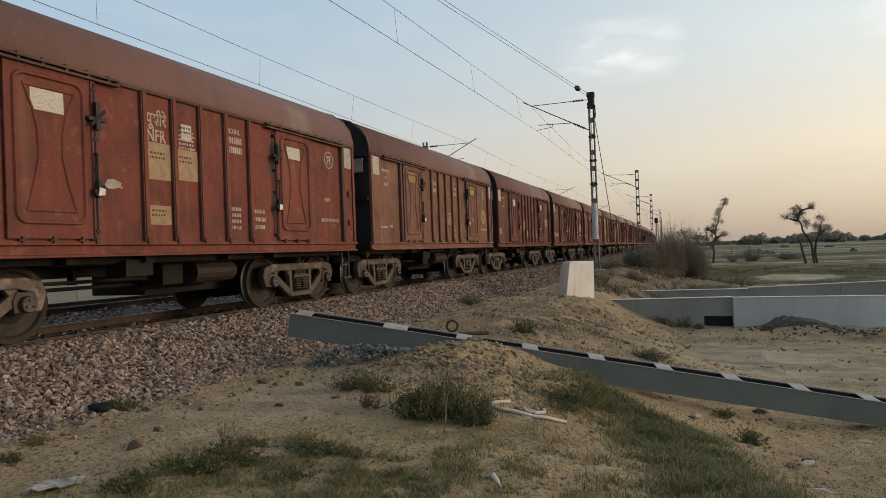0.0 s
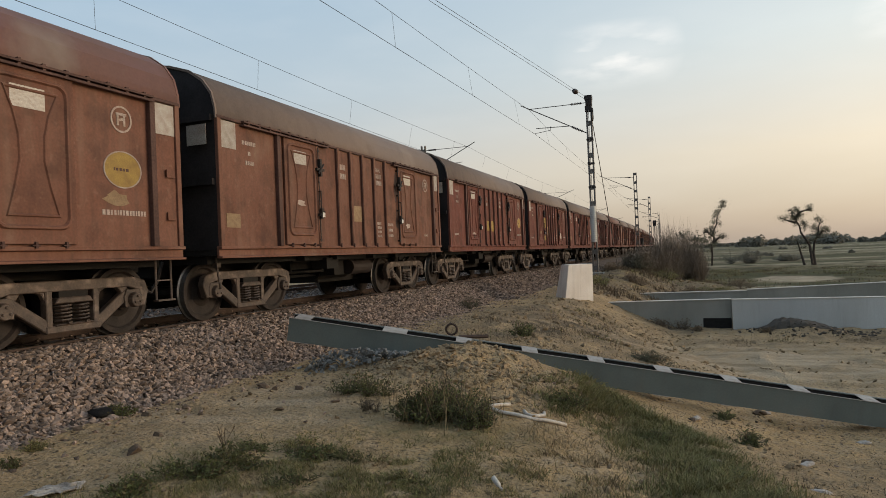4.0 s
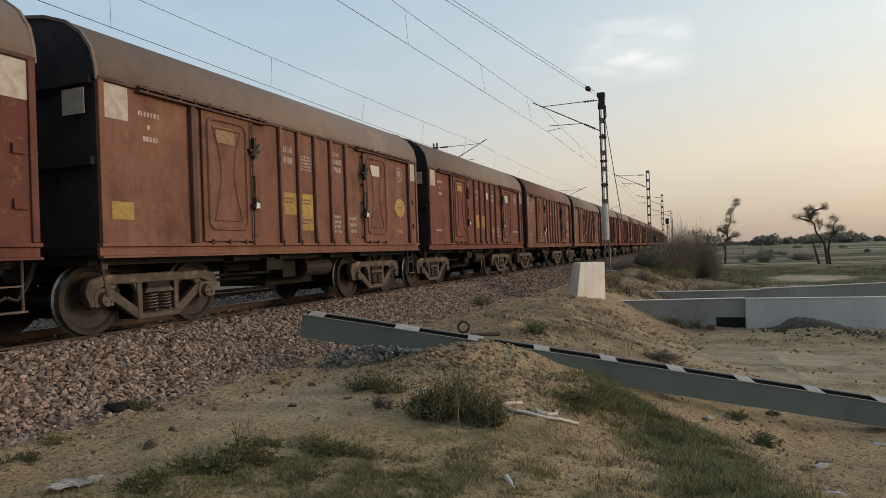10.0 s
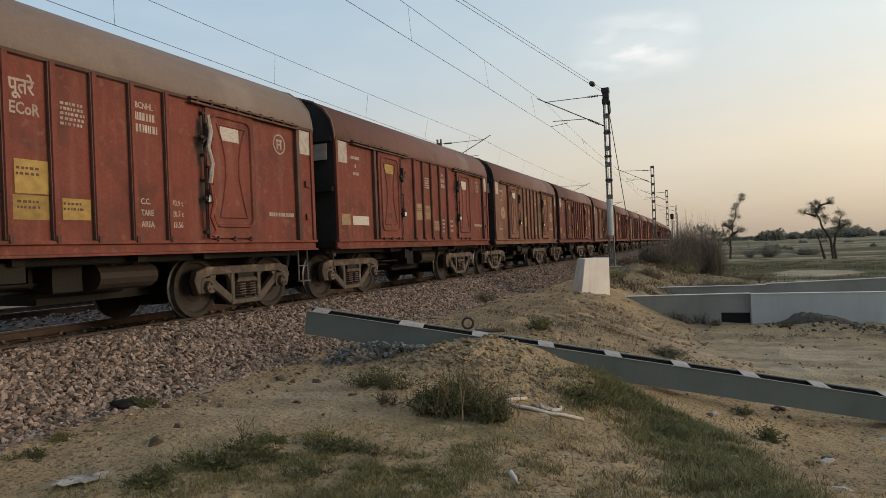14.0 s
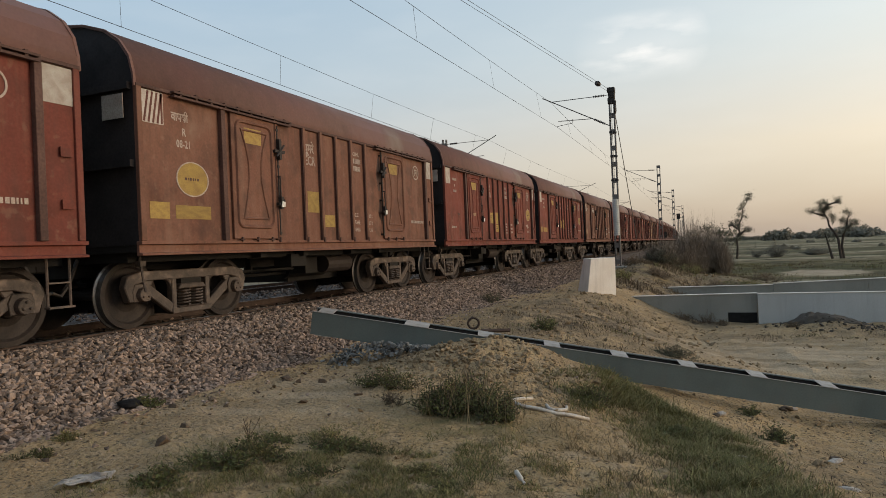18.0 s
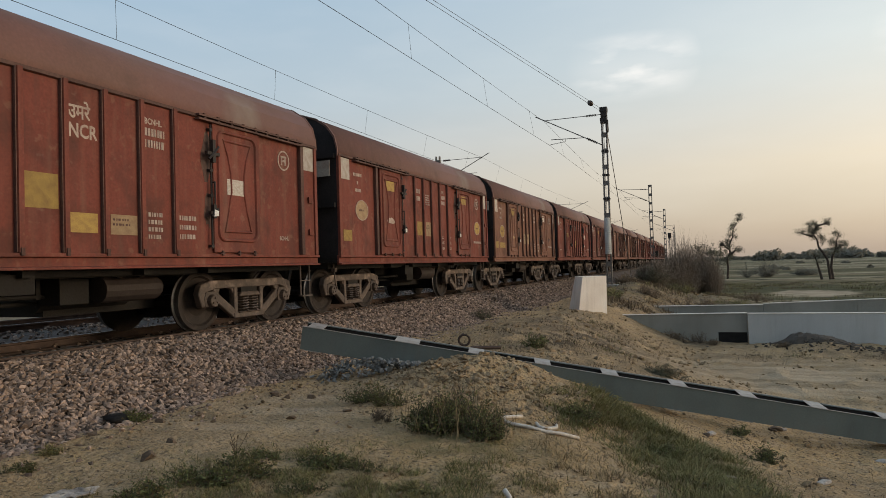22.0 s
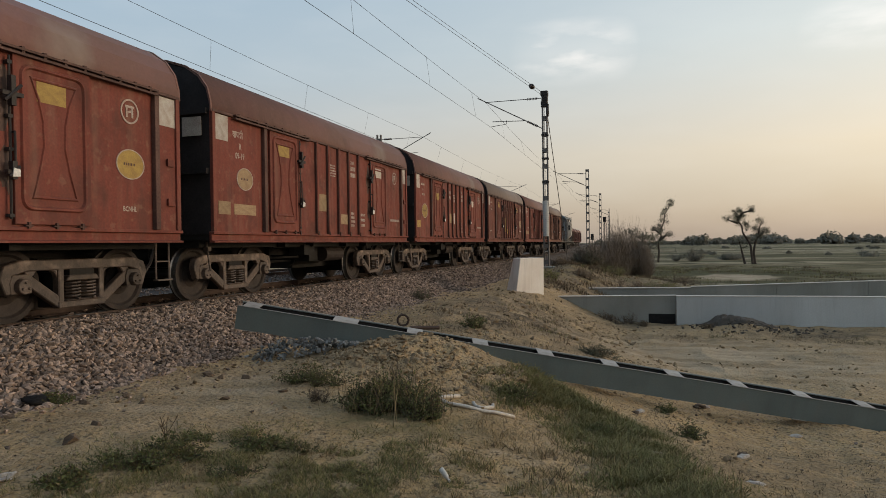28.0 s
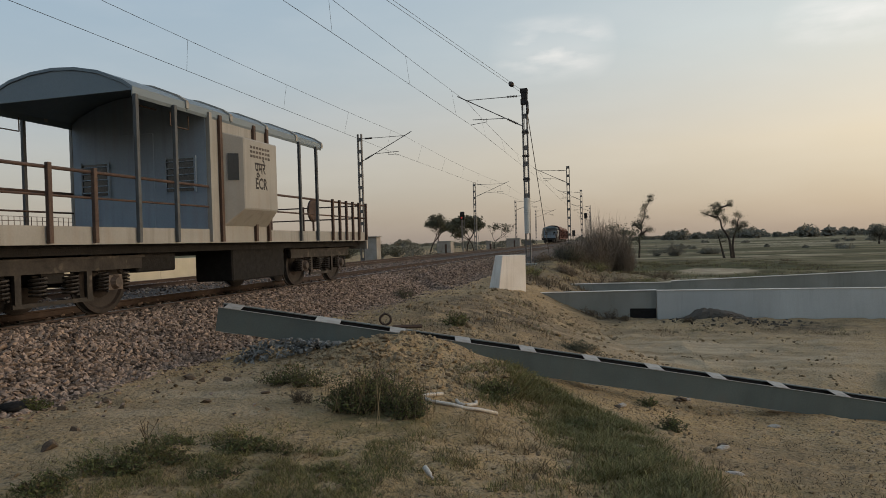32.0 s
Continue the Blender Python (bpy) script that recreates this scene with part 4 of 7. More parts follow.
        tube(bm, (HALF + 0.11, yh, 1.98), (HALF + 0.11, yh, 2.42), 0.014, seg=6)
        for z in (1.99, 2.41):
            tube(bm, (HALF + 0.05, yh, z), (HALF + 0.11, yh, z), 0.014, seg=6)
        part("grab_handle", bm, BLACK_IRON, door)
        bm = bmesh.new()
        prism(bm, [(yl - 0.05, 1.86), (yl + 0.05, 1.87), (yl + 0.055, 1.95), (yl - 0.03, 1.97)], "x", HALF + 0.14, HALF + 0.15)
        part("seal_tag", bm, SEAL, door, "white seal tag on the latch")
        for k in range(3):
            yk = y0 + (y1 - y0) * (0.15 + 0.35 * k)
            bm = bmesh.new()
            quad_box(bm, HALF + 0.02, HALF + 0.075, yk - 0.016, yk + 0.016, FLOOR - 0.02, FLOOR + 0.06)
            quad_box(bm, HALF + 0.03, HALF + 0.07, yk - 0.05, yk + 0.05, FLOOR + 0.005, FLOOR + 0.022)
            part("door_stop", bm, RIB_SHADE_GRIME, w)
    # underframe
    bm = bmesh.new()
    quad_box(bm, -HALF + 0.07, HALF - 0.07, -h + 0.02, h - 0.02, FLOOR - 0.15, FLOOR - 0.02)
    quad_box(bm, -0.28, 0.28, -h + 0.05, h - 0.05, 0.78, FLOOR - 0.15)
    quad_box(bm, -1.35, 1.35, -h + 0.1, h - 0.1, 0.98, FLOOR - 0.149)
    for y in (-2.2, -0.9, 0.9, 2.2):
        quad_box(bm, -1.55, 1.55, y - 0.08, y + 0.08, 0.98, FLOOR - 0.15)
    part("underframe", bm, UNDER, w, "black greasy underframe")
    bm = bmesh.new()
    tube(bm, (0.95, 0.55, 0.78), (0.95, 1.55, 0.78), 0.19, seg=14)
    tube(bm, (0.95, 1.55, 0.78), (0.95, 1.62, 0.78), 0.15, seg=14)
    quad_box(bm, 0.85, 1.05, 0.8, 0.9, 0.9, 1.1)
    quad_box(bm, 0.85, 1.05, 1.2, 1.3, 0.9, 1.1)
    part("air_tank", bm, RED_OXIDE, w, "brown air reservoir", smooth=False)
    bm = bmesh.new()
    tube(bm, (0.6, -1.9, 0.72), (0.6, 0.3, 0.72), 0.028, seg=6)
    tube(bm, (0.3, -2.4, 0.62), (0.3, 2.4, 0.62), 0.03, seg=6)
    tube(bm, (1.25, -2.3, 0.98), (1.25, 2.3, 0.98), 0.02, seg=6)
    quad_box(bm, 0.5, 0.9, 0.0, 0.45, 0.6, 0.95)
    for y in (-1.4, -0.1, 1.9):
        quad_box(bm, 0.5, 0.62, y - 0.03, y + 0.03, 0.68, 1.0)
    part("brake_gear", bm, UNDER, w, "brake rods and levers")
    bm = bmesh.new()
    quad_box(bm, 1.05, 1.45, -1.25, -0.75, 0.78, 1.02)
    part("slack_adjuster_box", bm, UNDER, w)
    bm = bmesh.new()
    tube(bm, (0.2, 0.1, 0.72), (0.2, 1.6, 0.72), 0.24, seg=12)
    quad_box(bm, -0.9, 0.3, 0.2, 2.2, 0.42, 0.80)
    part("brake_cylinder", bm, UNDER, w, "black brake cylinder and levers")
    for s in (-1, 1):
        build_bogie(w, s * 3.58)
        bm = bmesh.new()
        quad_box(bm, -0.10, 0.10, s * (h - 0.2), s * (h + 0.28), 0.96, 1.12)
        quad_box(bm, -0.20, 0.20, s * (h + 0.24), s * (h + 0.435), 0.88, 1.18)
        part("coupler", bm, UNDER, w, "knuckle coupler", 0.02)
        bm = bmesh.new()
        yb = s * (h - 0.28)
        if s > 0:
            for e in (-0.15, 0.15):
                tube(bm, (HALF - 0.13, yb + e, FLOOR - 0.18), (HALF - 0.13, yb + e, 0.47), 0.017, seg=6)
            quad_box(bm, HALF - 0.17, HALF - 0.07, yb - 0.17, yb + 0.17, 0.46, 0.485)
            quad_box(bm, HALF - 0.15, HALF - 0.11, yb - 0.15, yb + 0.15, 0.76, 0.78)
        else:
            polytube(bm, [(HALF - 0.34, yb, FLOOR - 0.18), (HALF - 0.34, yb, 1.0), (HALF - 0.30, yb + 0.05, 0.55)], 0.02, 6)
            quad_box(bm, HALF - 0.38, HALF - 0.28, yb - 0.05, yb + 0.05, 0.92, 1.0)
        part("step_iron" if s > 0 else "uncoupling_rod", bm, BOGIE, w, "bent iron footstep" if s > 0 else "pale bent rod")
        bm = bmesh.new()
        pts = [(0.5, s * (h + 0.02), 1.05), (0.52, s * (h + 0.18), 0.72), (0.5, s * (h + 0.3), 0.55), (0.48, s * (h + 0.42), 0.60)]
        polytube(bm, pts, 0.03, 6)
        part("brake_hose", bm, BLACK_IRON, w)
        for z in (1.72, 2.36) if s > 0 else ():
            bm = bmesh.new()
            yk = s * (h - 0.22)
            quad_box(bm, HALF - 0.01, HALF + 0.018, yk - 0.075, yk + 0.075, z - 0.055, z + 0.055)
            quad_box(bm, HALF + 0.018, HALF + 0.034, yk - 0.085, yk - 0.060, z - 0.06, z + 0.06)
            quad_box(bm, HALF + 0.018, HALF + 0.034, yk - 0.059, yk + 0.085, z - 0.06, z - 0.035)
            part("label_holder", bm, paint, w, "small pressed label holder")
    return w


# ---- painted marks: each a thin plate or sheet on its wagon ----
TEXTS = {}


def text_mesh(body, size, mat):
    if (body, size, mat.name) in TEXTS:
        return TEXTS[body, size, mat.name]
    cu = bpy.data.curves.new("letters", "FONT")
    cu.body, cu.size, cu.align_x = body, size, "LEFT"
    cu.resolution_u = 2
    cu.extrude = 0.001
    cu.offset = size * 0.022
    ob = bpy.data.objects.new("letters", cu)
    scene.collection.objects.link(ob)
    me = bpy.data.meshes.new_from_object(ob)
    bpy.data.objects.remove(ob)
    me.transform(Matrix(((0, 0, 1, 0), (0.84, 0, 0, 0), (0, 1.06, 0, 0), (0, 0, 0, 1))))
    me.materials.append(mat)
    TEXTS[body, size, mat.name] = me
    return me


MARK_X = HALF + 0.0
UNIT = {}


def unit_plate(mat, kind="box"):
    if (mat.name, kind) not in UNIT:
        bm = bmesh.new()
        if kind == "box":
            quad_box(bm, -0.006, 0.0, -0.5, 0.5, -0.5, 0.5)
        elif kind == "disc":
            tube(bm, (-0.006, 0, 0), (0.0, 0, 0), 0.5, seg=24)
        else:
            # one closed flat ring
            n, inner = 32, 0.43 if kind == "ring" else 0.468
            loops = [[bm.verts.new((x, r * math.cos(2 * math.pi * i / n), r * math.sin(2 * math.pi * i / n))) for i in range(n)] for x, r in ((-0.006, 0.5), (0.003, 0.5), (0.003, inner), (-0.006, inner))]
            for p, q in zip(loops, loops[1:] + loops[:1]):
                for i in range(n):
                    bm.faces.new((p[i], p[(i + 1) % n], q[(i + 1) % n], q[i]))
        UNIT[mat.name, kind] = mesh_from(bm, "plate", mat)
    return UNIT[mat.name, kind]


def mark(w, name, s, z, wide, high, mat, kind="box", x=0.002, label=""):
    m = Matrix.Translation((MARK_X + x, at_s(s), z)) @ Matrix.Diagonal((1, wide, high, 1))
    return same(name, unit_plate(mat, kind), w, m, label)


def letters(w, body, s, z, size, mat=None, name="lettering"):
    return same(name, text_mesh(body, size, mat or WHITE_MARK), w, Matrix.Translation((MARK_X - 0.002, at_s(s), z)), "stencilled white lettering")


def line_of_bars(w, s, z, wide, high, rows=1, gap=1.6, mat=None):
    """Writing too small to read: rows of short bars."""
    bm = bmesh.new()
    for r in range(rows):
        y = 0.0
        while y < wide - 0.02:
            d = random.uniform(0.018, 0.05)
            quad_box(bm, -0.004, 0.003, y, min(wide, y + d), -r * high * gap, high - r * high * gap)
            y += d + random.uniform(0.012, 0.026)
    ob = tagged(part("stencil_bars", bm, mat or WHITE_MARK, w), "rows of small faded stencil marks", kind="stuff")
    ob.matrix_basis = Matrix.Translation((MARK_X - 0.001, at_s(s), z))


HINDI = {"NFR": "\u092a\u0942\u0938\u0940\u0930\u0947", "SCR": "\u0926\u092e\u0930\u0947", "SECR": "\u0926\u092a\u0942\u092e\u0930\u0947", "ECoR": "\u092a\u0942\u0924\u0930\u0947", "NR": "\u0909\u0930\u0947", "NCR": "\u0909\u092e\u0930\u0947", "ECR": "\u092a\u0942\u092e\u0930\u0947"}
BAYS = ((3.11, 3.86), (3.98, 4.44), (4.56, 5.02), (5.14, 5.62), (5.74, 6.24))
LEVELS = {"h": (2.96, 0.26), "m": (2.45, 0.52), "c": (2.02, 0.40), "l": (1.66, 0.26), "t": (2.02, 0.80), "w": (3.0, 0.30)}
# paint, roof, owner, disc in the first bay, disc in the last bay, strips in the first bay, door labels, panels
WAGONS = {
    -1: "1 r - - Y - PP -", 0: "1 r NFR - - - PP 1mC 2mC 1lC 2hP", 1: "2 r - - Y - YY 3cC", 2: "3 r SR - Y C PP 1cC 2lC", 3: "3 r - - Y YY YP 1cY 2cC 2lC", 4: "0 r SCR - - C PP 1lY 2lC",
    5: "2 r - Y Y C YP 1cY", 6: "2 g - - - C PP 2cC", 7: "0 g - - Y - P- 1cY 2cY", 8: "0 g - - - - -P 0mY 0lY 1cC", 9: "0 g - - Y C P- 2cC", 10: "3 g - C - C PP 1cC", 11: "0 r NR - o - -- 1cC",
    12: "2 g - - Y - -- 1lC", 13: "3 g - o Y CC PP 1cC 2cC", 14: "2 g - - Y Y CP 1cY 2cY 2lY", 15: "0 g - - - - YP 1cY 2cY 3hP", 16: "2 r - - C - -- 1lC", 17: "2 g - - - Y -- 1cC", 18: "3 g SECR C - CC CC 1cC 2cC 2lC",
    19: "1 g ECoR o - CC PP 1cY 1lY 2lY", 20: "1 r - - - CP YP 1cC 2cC 3lC", 21: "2 r - C Y - PY 1cY", 22: "0 r - - Y Y YY 2cY", 23: "2 r - - - - -- 3lC", 24: "1 r - C - - PY 1cC", 25: "2 r ECR Y - YY YY 1cY 2lY", 26: "1 r NR - Y - YY 1cY 2cY 2lY",
    27: "1 r - - Y YY YY 1cY 2cY", 28: "2 r - - - C PY 1cC 2cC", 29: "1 r - - o YC YP 1cY 2cY 2lY", 30: "1 r NCR - - - -P 1cY 2lY 3lC", 31: "1 r - C Y Y YY 1cY 2cC", 32: "2 r - Y - YY YP 1cC 2cC", 33: "1 r CR - - - YP 2cY 2hP",
    34: "0 r - - - - YY 1lC", 35: "2 r - - - - -- -", 36: "2 r NCR - - - -- -", 37: "0 r - - Y Y YP 1cY", 38: "1 r - - Y - YY 1cY 2cY", 39: "1 r - C - CC YP 1cC 3lC", 40: "1 r - Y - Y YP 1cC 2cP", 41: "0 g SECR - C - YY 1tY 2lY", 42: "1 r - - C CC -- 1cC", 43: "2 g - - - Y -- 3cC",
}
# wagons whose door labels sit lower than usual
LABEL_AT = {8: 1.78, 30: 2.38, 33: 2.48, 40: 2.76}


def add_marks(w, n):
    rnd = random.Random(100 + n)
    _, _, zone, disc1, disc2, strips, labels, *panels = WAGONS[n].split()
    tones = {"Y": YELLOW, "C": CREAM, "P": PAPER}
    # bright end sheets, some hatched
    mark(w, "end_sheet", 0.29, 3.17, 0.40, 0.46, REFLECT, label="pale reflective sheet")
    mark(w, "end_sheet", 9.80, 3.17, 0.42, 0.46, REFLECT, label="pale reflective sheet")
    if n in (16, 17, 18, 24, 25, 29):
        for k in range(5):
            bm = bmesh.new()
            a = 0.12 + 0.08 * k
            prism(bm, [(at_s(a), 2.95), (at_s(a + 0.035), 2.95), (at_s(min(0.48, a + 0.12)), 3.39), (at_s(min(0.44, a + 0.085)), 3.39)], "x", MARK_X + 0.001, MARK_X + 0.004)
            part("hatch_stripe", bm, PAINTS[3], w)
    # first bay: return notice, disc, strips
    if n in (18, 25, 39):
        letters(w, "\u0935\u093e\u092a\u0938\u0940", 0.64, 3.05, 0.17)
        letters(w, "R", 0.84, 2.84, 0.15)
        letters(w, {18: "9-13", 25: "08-21", 39: "09-19"}[n], 0.72, 2.66, 0.15)
    else:
        line_of_bars(w, 0.66, 3.06, 0.38, 0.07, 1)
        line_of_bars(w, 0.82, 2.88, 0.07, 0.07, 1)
        line_of_bars(w, 0.74, 2.71, 0.26, 0.07, 1)
    for code, s0, z0 in ((disc1, 1.02, 2.24), (disc2, 9.02, 2.24)):
        if code != "-":
            big = rnd.uniform(0.46, 0.58)
            z0 += rnd.uniform(-0.08, 0.1)
            if code == "o":
                mark(w, "painted_ring", s0, z0, big, big * 0.9, WHITE_MARK, "ring", 0.002, "faded white painted ring")
            else:
                mark(w, "painted_disc", s0, z0, big * 1.12, big * 0.88, tones[code], "disc", 0.001, "faded oval painted patch")
                mark(w, "disc_outline", s0, z0, big * 1.17, big * 0.93, WHITE_MARK, "rim", 0.0025)
                line_of_bars(w, s0 - big * 0.28, z0 - 0.02, big * 0.5, 0.04, 1, 1.6, RIB_SHADE_GRIME)
    if strips != "-":
        mark(w, "painted_panel", 0.36, 1.71, 0.36, 0.24, tones[strips[0]], label="faded painted panel")
        if len(strips) > 1:
            mark(w, "painted_panel", 1.02, 1.70, 0.72, 0.20, tones[strips[1]], x=0.0008, label="faded painted panel")
    else:
        line_of_bars(w, 0.5, 1.62, 0.4, 0.06, 1)
    # doors
    for s, code in zip((2.40, 7.62), labels):
        if code != "-":
            high = LABEL_AT.get(n, rnd.uniform(2.96, 3.06))
            mark(w, "door_label", s, high, 0.44, 0.26, tones[code], x=0.0488, label="pasted label on the door")
    # owner's letters
    at = 4.565 if n == 30 else 3.985
    if zone in HINDI:
        letters(w, HINDI[zone], at, 2.98, 0.24)
        letters(w, zone, at, 2.74, 0.235 if len(zone) < 4 else 0.185)
    elif zone != "-":
        line_of_bars(w, 3.99, 3.0, 0.36, 0.14, 1)
        letters(w, zone, 3.985, 2.74, 0.235)
    elif rnd.random() < 0.7:
        line_of_bars(w, 4.0, 2.98, 0.32, 0.12, 2, 1.7)
    for code in panels:
        if code != "-":
            a, b = BAYS[int(code[0])]
            z, high = LEVELS[code[1]]
            mark(w, "painted_panel", (a + b) / 2 + rnd.uniform(-0.02, 0.02), z, (b - a) * rnd.uniform(0.82, 0.98) * (0.5 if code[2] == "P" else 1), high * rnd.uniform(0.9, 1.1), tones[code[2]], x=0.0009, label="faded painted panel")
            if rnd.random() < 0.5:
                line_of_bars(w, a + 0.06, z + high * 0.2, (b - a) * 0.6, 0.03, 2, 2.2, RIB_SHADE_GRIME)
    # type, number and weights
    letters(w, "BCNHL", 5.76, 3.12, 0.115)
    line_of_bars(w, 5.76, 2.95, 0.38, 0.11, 2, 1.5)
    if n % 3 == 1 or n == 34:
        for k, (a, b) in enumerate((("C.C.", "70.9 t"), ("TARE", "20.7 t"), ("AREA", "33.56"))):
            letters(w, a, 5.80, 1.78 - 0.16 * k, 0.11)
            letters(w, b, 6.37, 1.78 - 0.16 * k, 0.11)
    else:
        line_of_bars(w, 5.80, 1.80, 0.26, 0.06, 4, 1.75)
        line_of_bars(w, 6.37, 1.78, 0.36, 0.07, 3, 2.0)
    if rnd.random() < 0.5:
        line_of_bars(w, 4.62, 2.95, 0.34, 0.035, 5, 1.8)
    # last bay: emblem ring and writing
    mark(w, "emblem_ring", 9.02, 3.03, 0.36, 0.37, WHITE_MARK, "ring", 0.003, "white ring emblem")
    bm = bmesh.new()
    for a, b in (((-0.09, 0.07), (0.09, 0.07)), ((-0.06, 0.07), (-0.06, -0.09)), ((0.05, 0.07), (0.05, -0.09)), ((-0.06, -0.02), (0.05, 0.01))):
        bar(bm, a, b, 0.035, "x", -0.003, 0.003)
    ob = part("emblem_strokes", bm, WHITE_MARK, w)
    ob.matrix_basis = Matrix.Translation((MARK_X + 0.001, at_s(9.02), 3.03))
    if n % 4 == 2 or n == 34:
        letters(w, "BCNHL", 8.86, 1.54, 0.10)
    else:
        line_of_bars(w, 8.66, 1.70, 0.74, 0.07, 1)
    if rnd.random() < 0.6:
        scuffs(w, rnd)
    if n == 19:
        # rope and a red rag knotted round the latch
        for name, mat, lab, pts in (("rope", CLOTH, "frayed pale rope hanging on the latch", ((6.99, 3.20), (7.03, 2.95), (6.98, 2.70), (7.04, 2.45), (7.00, 2.15))), ("rag", RED_RAG, "faded red rag hanging on the latch", ((7.01, 2.12), (7.06, 1.85), (6.99, 1.62), (7.08, 1.42), (7.02, 1.32)))):
            bm = bmesh.new()
            polytube(bm, [Vector((MARK_X + 0.17 + 0.015 * (k % 2), at_s(a), z)) for k, (a, z) in enumerate(pts)], 0.034, 6)
            part(name, bm, mat, w, lab)


def scuffs(w, rnd):
    """Scraped and chalked patches of irregular outline."""
    for _ in range(rnd.randint(1, 3)):
        bm = bmesh.new()
        s0, z0, r = rnd.choice((1.1, 2.4, 7.6, 8.9, 3.4)), rnd.uniform(1.5, 2.2), rnd.uniform(0.06, 0.16)
        x = 0.049 if s0 in (2.4, 7.6) else 0.0012
        k = 11
        prism(bm, [(at_s(s0) + r * rnd.uniform(0.4, 1.3) * math.cos(6.283 * i / k) * 1.4, z0 + r * rnd.uniform(0.4, 1.2) * math.sin(6.283 * i / k) * 0.7) for i in range(k)], "x", MARK_X + x - 0.003, MARK_X + x)
        part("scuff", bm, rnd.choice((WHITE_MARK, RIB_SHADE_GRIME, CREAM)), w, "chalky scuff mark")


LABELS = ["rust-red covered goods wagon with ribbed steel sides", "bright oxide-red covered goods wagon with ribbed steel sides", "dusty brown covered goods wagon with ribbed steel sides", "dark weathered red covered goods wagon with ribbed steel sides"]


def build_train():
    protos, made = {}, []
    for n in range(-1, 44):
        k, roof = int(WAGONS[n].split()[0]), WAGONS[n].split()[1]
        m = pose(TRACK_1, FIRST_AT + n * PITCH + BODY / 2, 0)
        if (k, roof) in protos:
            w = copy_thing(protos[k, roof], m)
            for bogie in (c for c in w.children if c.name.startswith("bogie")):
                for c in bogie.children:
                    if c.name.startswith("wheelset"):
                        SPINNING[0 if c.location.y < 0 else 1].append(c)
        else:
            w = protos[k, roof] = build_wagon(PAINTS[k], ROOFS[0 if roof == "g" else 1])
            w.matrix_basis = m
        tagged(w, LABELS[k], "goods wagon", "wagons of the goods train")
        MOVING.append((w, FIRST_AT + n * PITCH + BODY / 2))
        made.append((w, n))
    for w, n in made:
        add_marks(w, n)


# ---- the brake van at the train's end ----
VAN_LEN = 13.2


def build_van(letter):
    """An eight-wheeled guard's van: open decks with railings round a small cabin. y = 0 is its leading headstock."""
    v = thing("brake_van", "cream and blue guard's brake van with open railed decks", "brake van")
    W = 1.56
    for s in (-1, 1):
        bm = bmesh.new()
        quad_box(bm, s * (W - 0.05), s * W, 0, VAN_LEN, 1.10, 1.36)
        part("sill_plate", bm, VAN_WHITE, v, "cream-painted sill plate")
    bm = bmesh.new()
    quad_box(bm, -W + 0.051, W - 0.051, 0, VAN_LEN, 1.16, 1.30)
    part("deck", bm, UNDER, v, "dark steel deck")
    for y in (0.0, VAN_LEN):
        bm = bmesh.new()
        d = -1 if y == 0 else 1
        quad_box(bm, -W, W, y - 0.05 + d * 0.05, y + 0.05 + d * 0.05, 0.86, 1.34)
        part("headstock", bm, VAN_WHITE if d > 0 else BLACK_IRON, v, "", 0.01)
        bm = bmesh.new()
        quad_box(bm, -0.10, 0.10, min(y, y + d * 0.35), max(y, y + d * 0.35), 0.96, 1.12)
        quad_box(bm, -0.20, 0.20, min(y + d * 0.3, y + d * 0.5), max(y + d * 0.3, y + d * 0.5), 0.88, 1.18)
        part("coupler", bm, UNDER, v, "knuckle coupler", 0.02)
    # curved roof in five ribbed lengths
    line = [(W + 0.02, 3.50), (W + 0.02, 3.62), (W - 0.16, 3.74), (0.9, 3.94), (0.45, 4.03), (0, 4.06)]
    line += [(-x, z) for x, z in line[-2::-1]]
    y0 = 3.42
    for k in range(5):
        a, b = y0 + k * 1.36, y0 + (k + 1) * 1.36
        bm = bmesh.new()
        prism(bm, line + [(x * 0.985, z - 0.05) for x, z in line[::-1]], "y", a, b - 0.004)
        r = part("roof_sheet", bm, VAN_ROOF, v, "grey-blue arched roof sheet", smooth=False)
        bm = bmesh.new()
        for p, q in zip(line, line[1:]):
            bar(bm, (p[0], p[1] + 0.01), (q[0], q[1] + 0.01), 0.05, "y", b - 0.05, b + 0.03)
        part("roof_rib", bm, VAN_WHITE, r)
    bm = bmesh.new()
    prism(bm, [(x * 0.98, z - 0.055) for x, z in line[1:-1]], "y", y0 + 0.02, y0 + 0.05)
    part("roof_valance", bm, VAN_ROOF, v, "blue-grey curved end board")
    # posts and rails
    posts = [(1, 0.02), (1, 0.95), (1, 1.75), (1, 2.55), (1, 3.46), (1, 4.40), (-1, 0.02), (-1, 1.75), (-1, 3.46), (-1, 4.3), (1, 8.95), (1, 9.85), (-1, 9.85), (1, 10.75), (1, 11.2), (1, 11.65), (1, 12.1), (1, 12.55), (1, 13.1), (-1, 11.65), (-1, 13.1)]
    for s, y in posts:
        roofed = 3.4 < y < 10
        bm = bmesh.new()
        quad_box(bm, s * (W + 0.005), s * (W + 0.07), y - 0.035, y + 0.035, 1.12, 3.5 if roofed else 2.22)
        part("post", bm, VAN_POST_SHADE if roofed else VAN_BROWN, v, "roof post in shade-darkened grey" if roofed else "brown steel post", 0.006)
    for s in (-1, 1):
        for a, b in ((0.0, 5.35), (7.53, 13.14)):
            for z, r in ((2.16, 0.026), (1.78, 0.018)):
                bm = bmesh.new()
                tube(bm, (s * W, a, z), (s * W, b, z), r, seg=8)
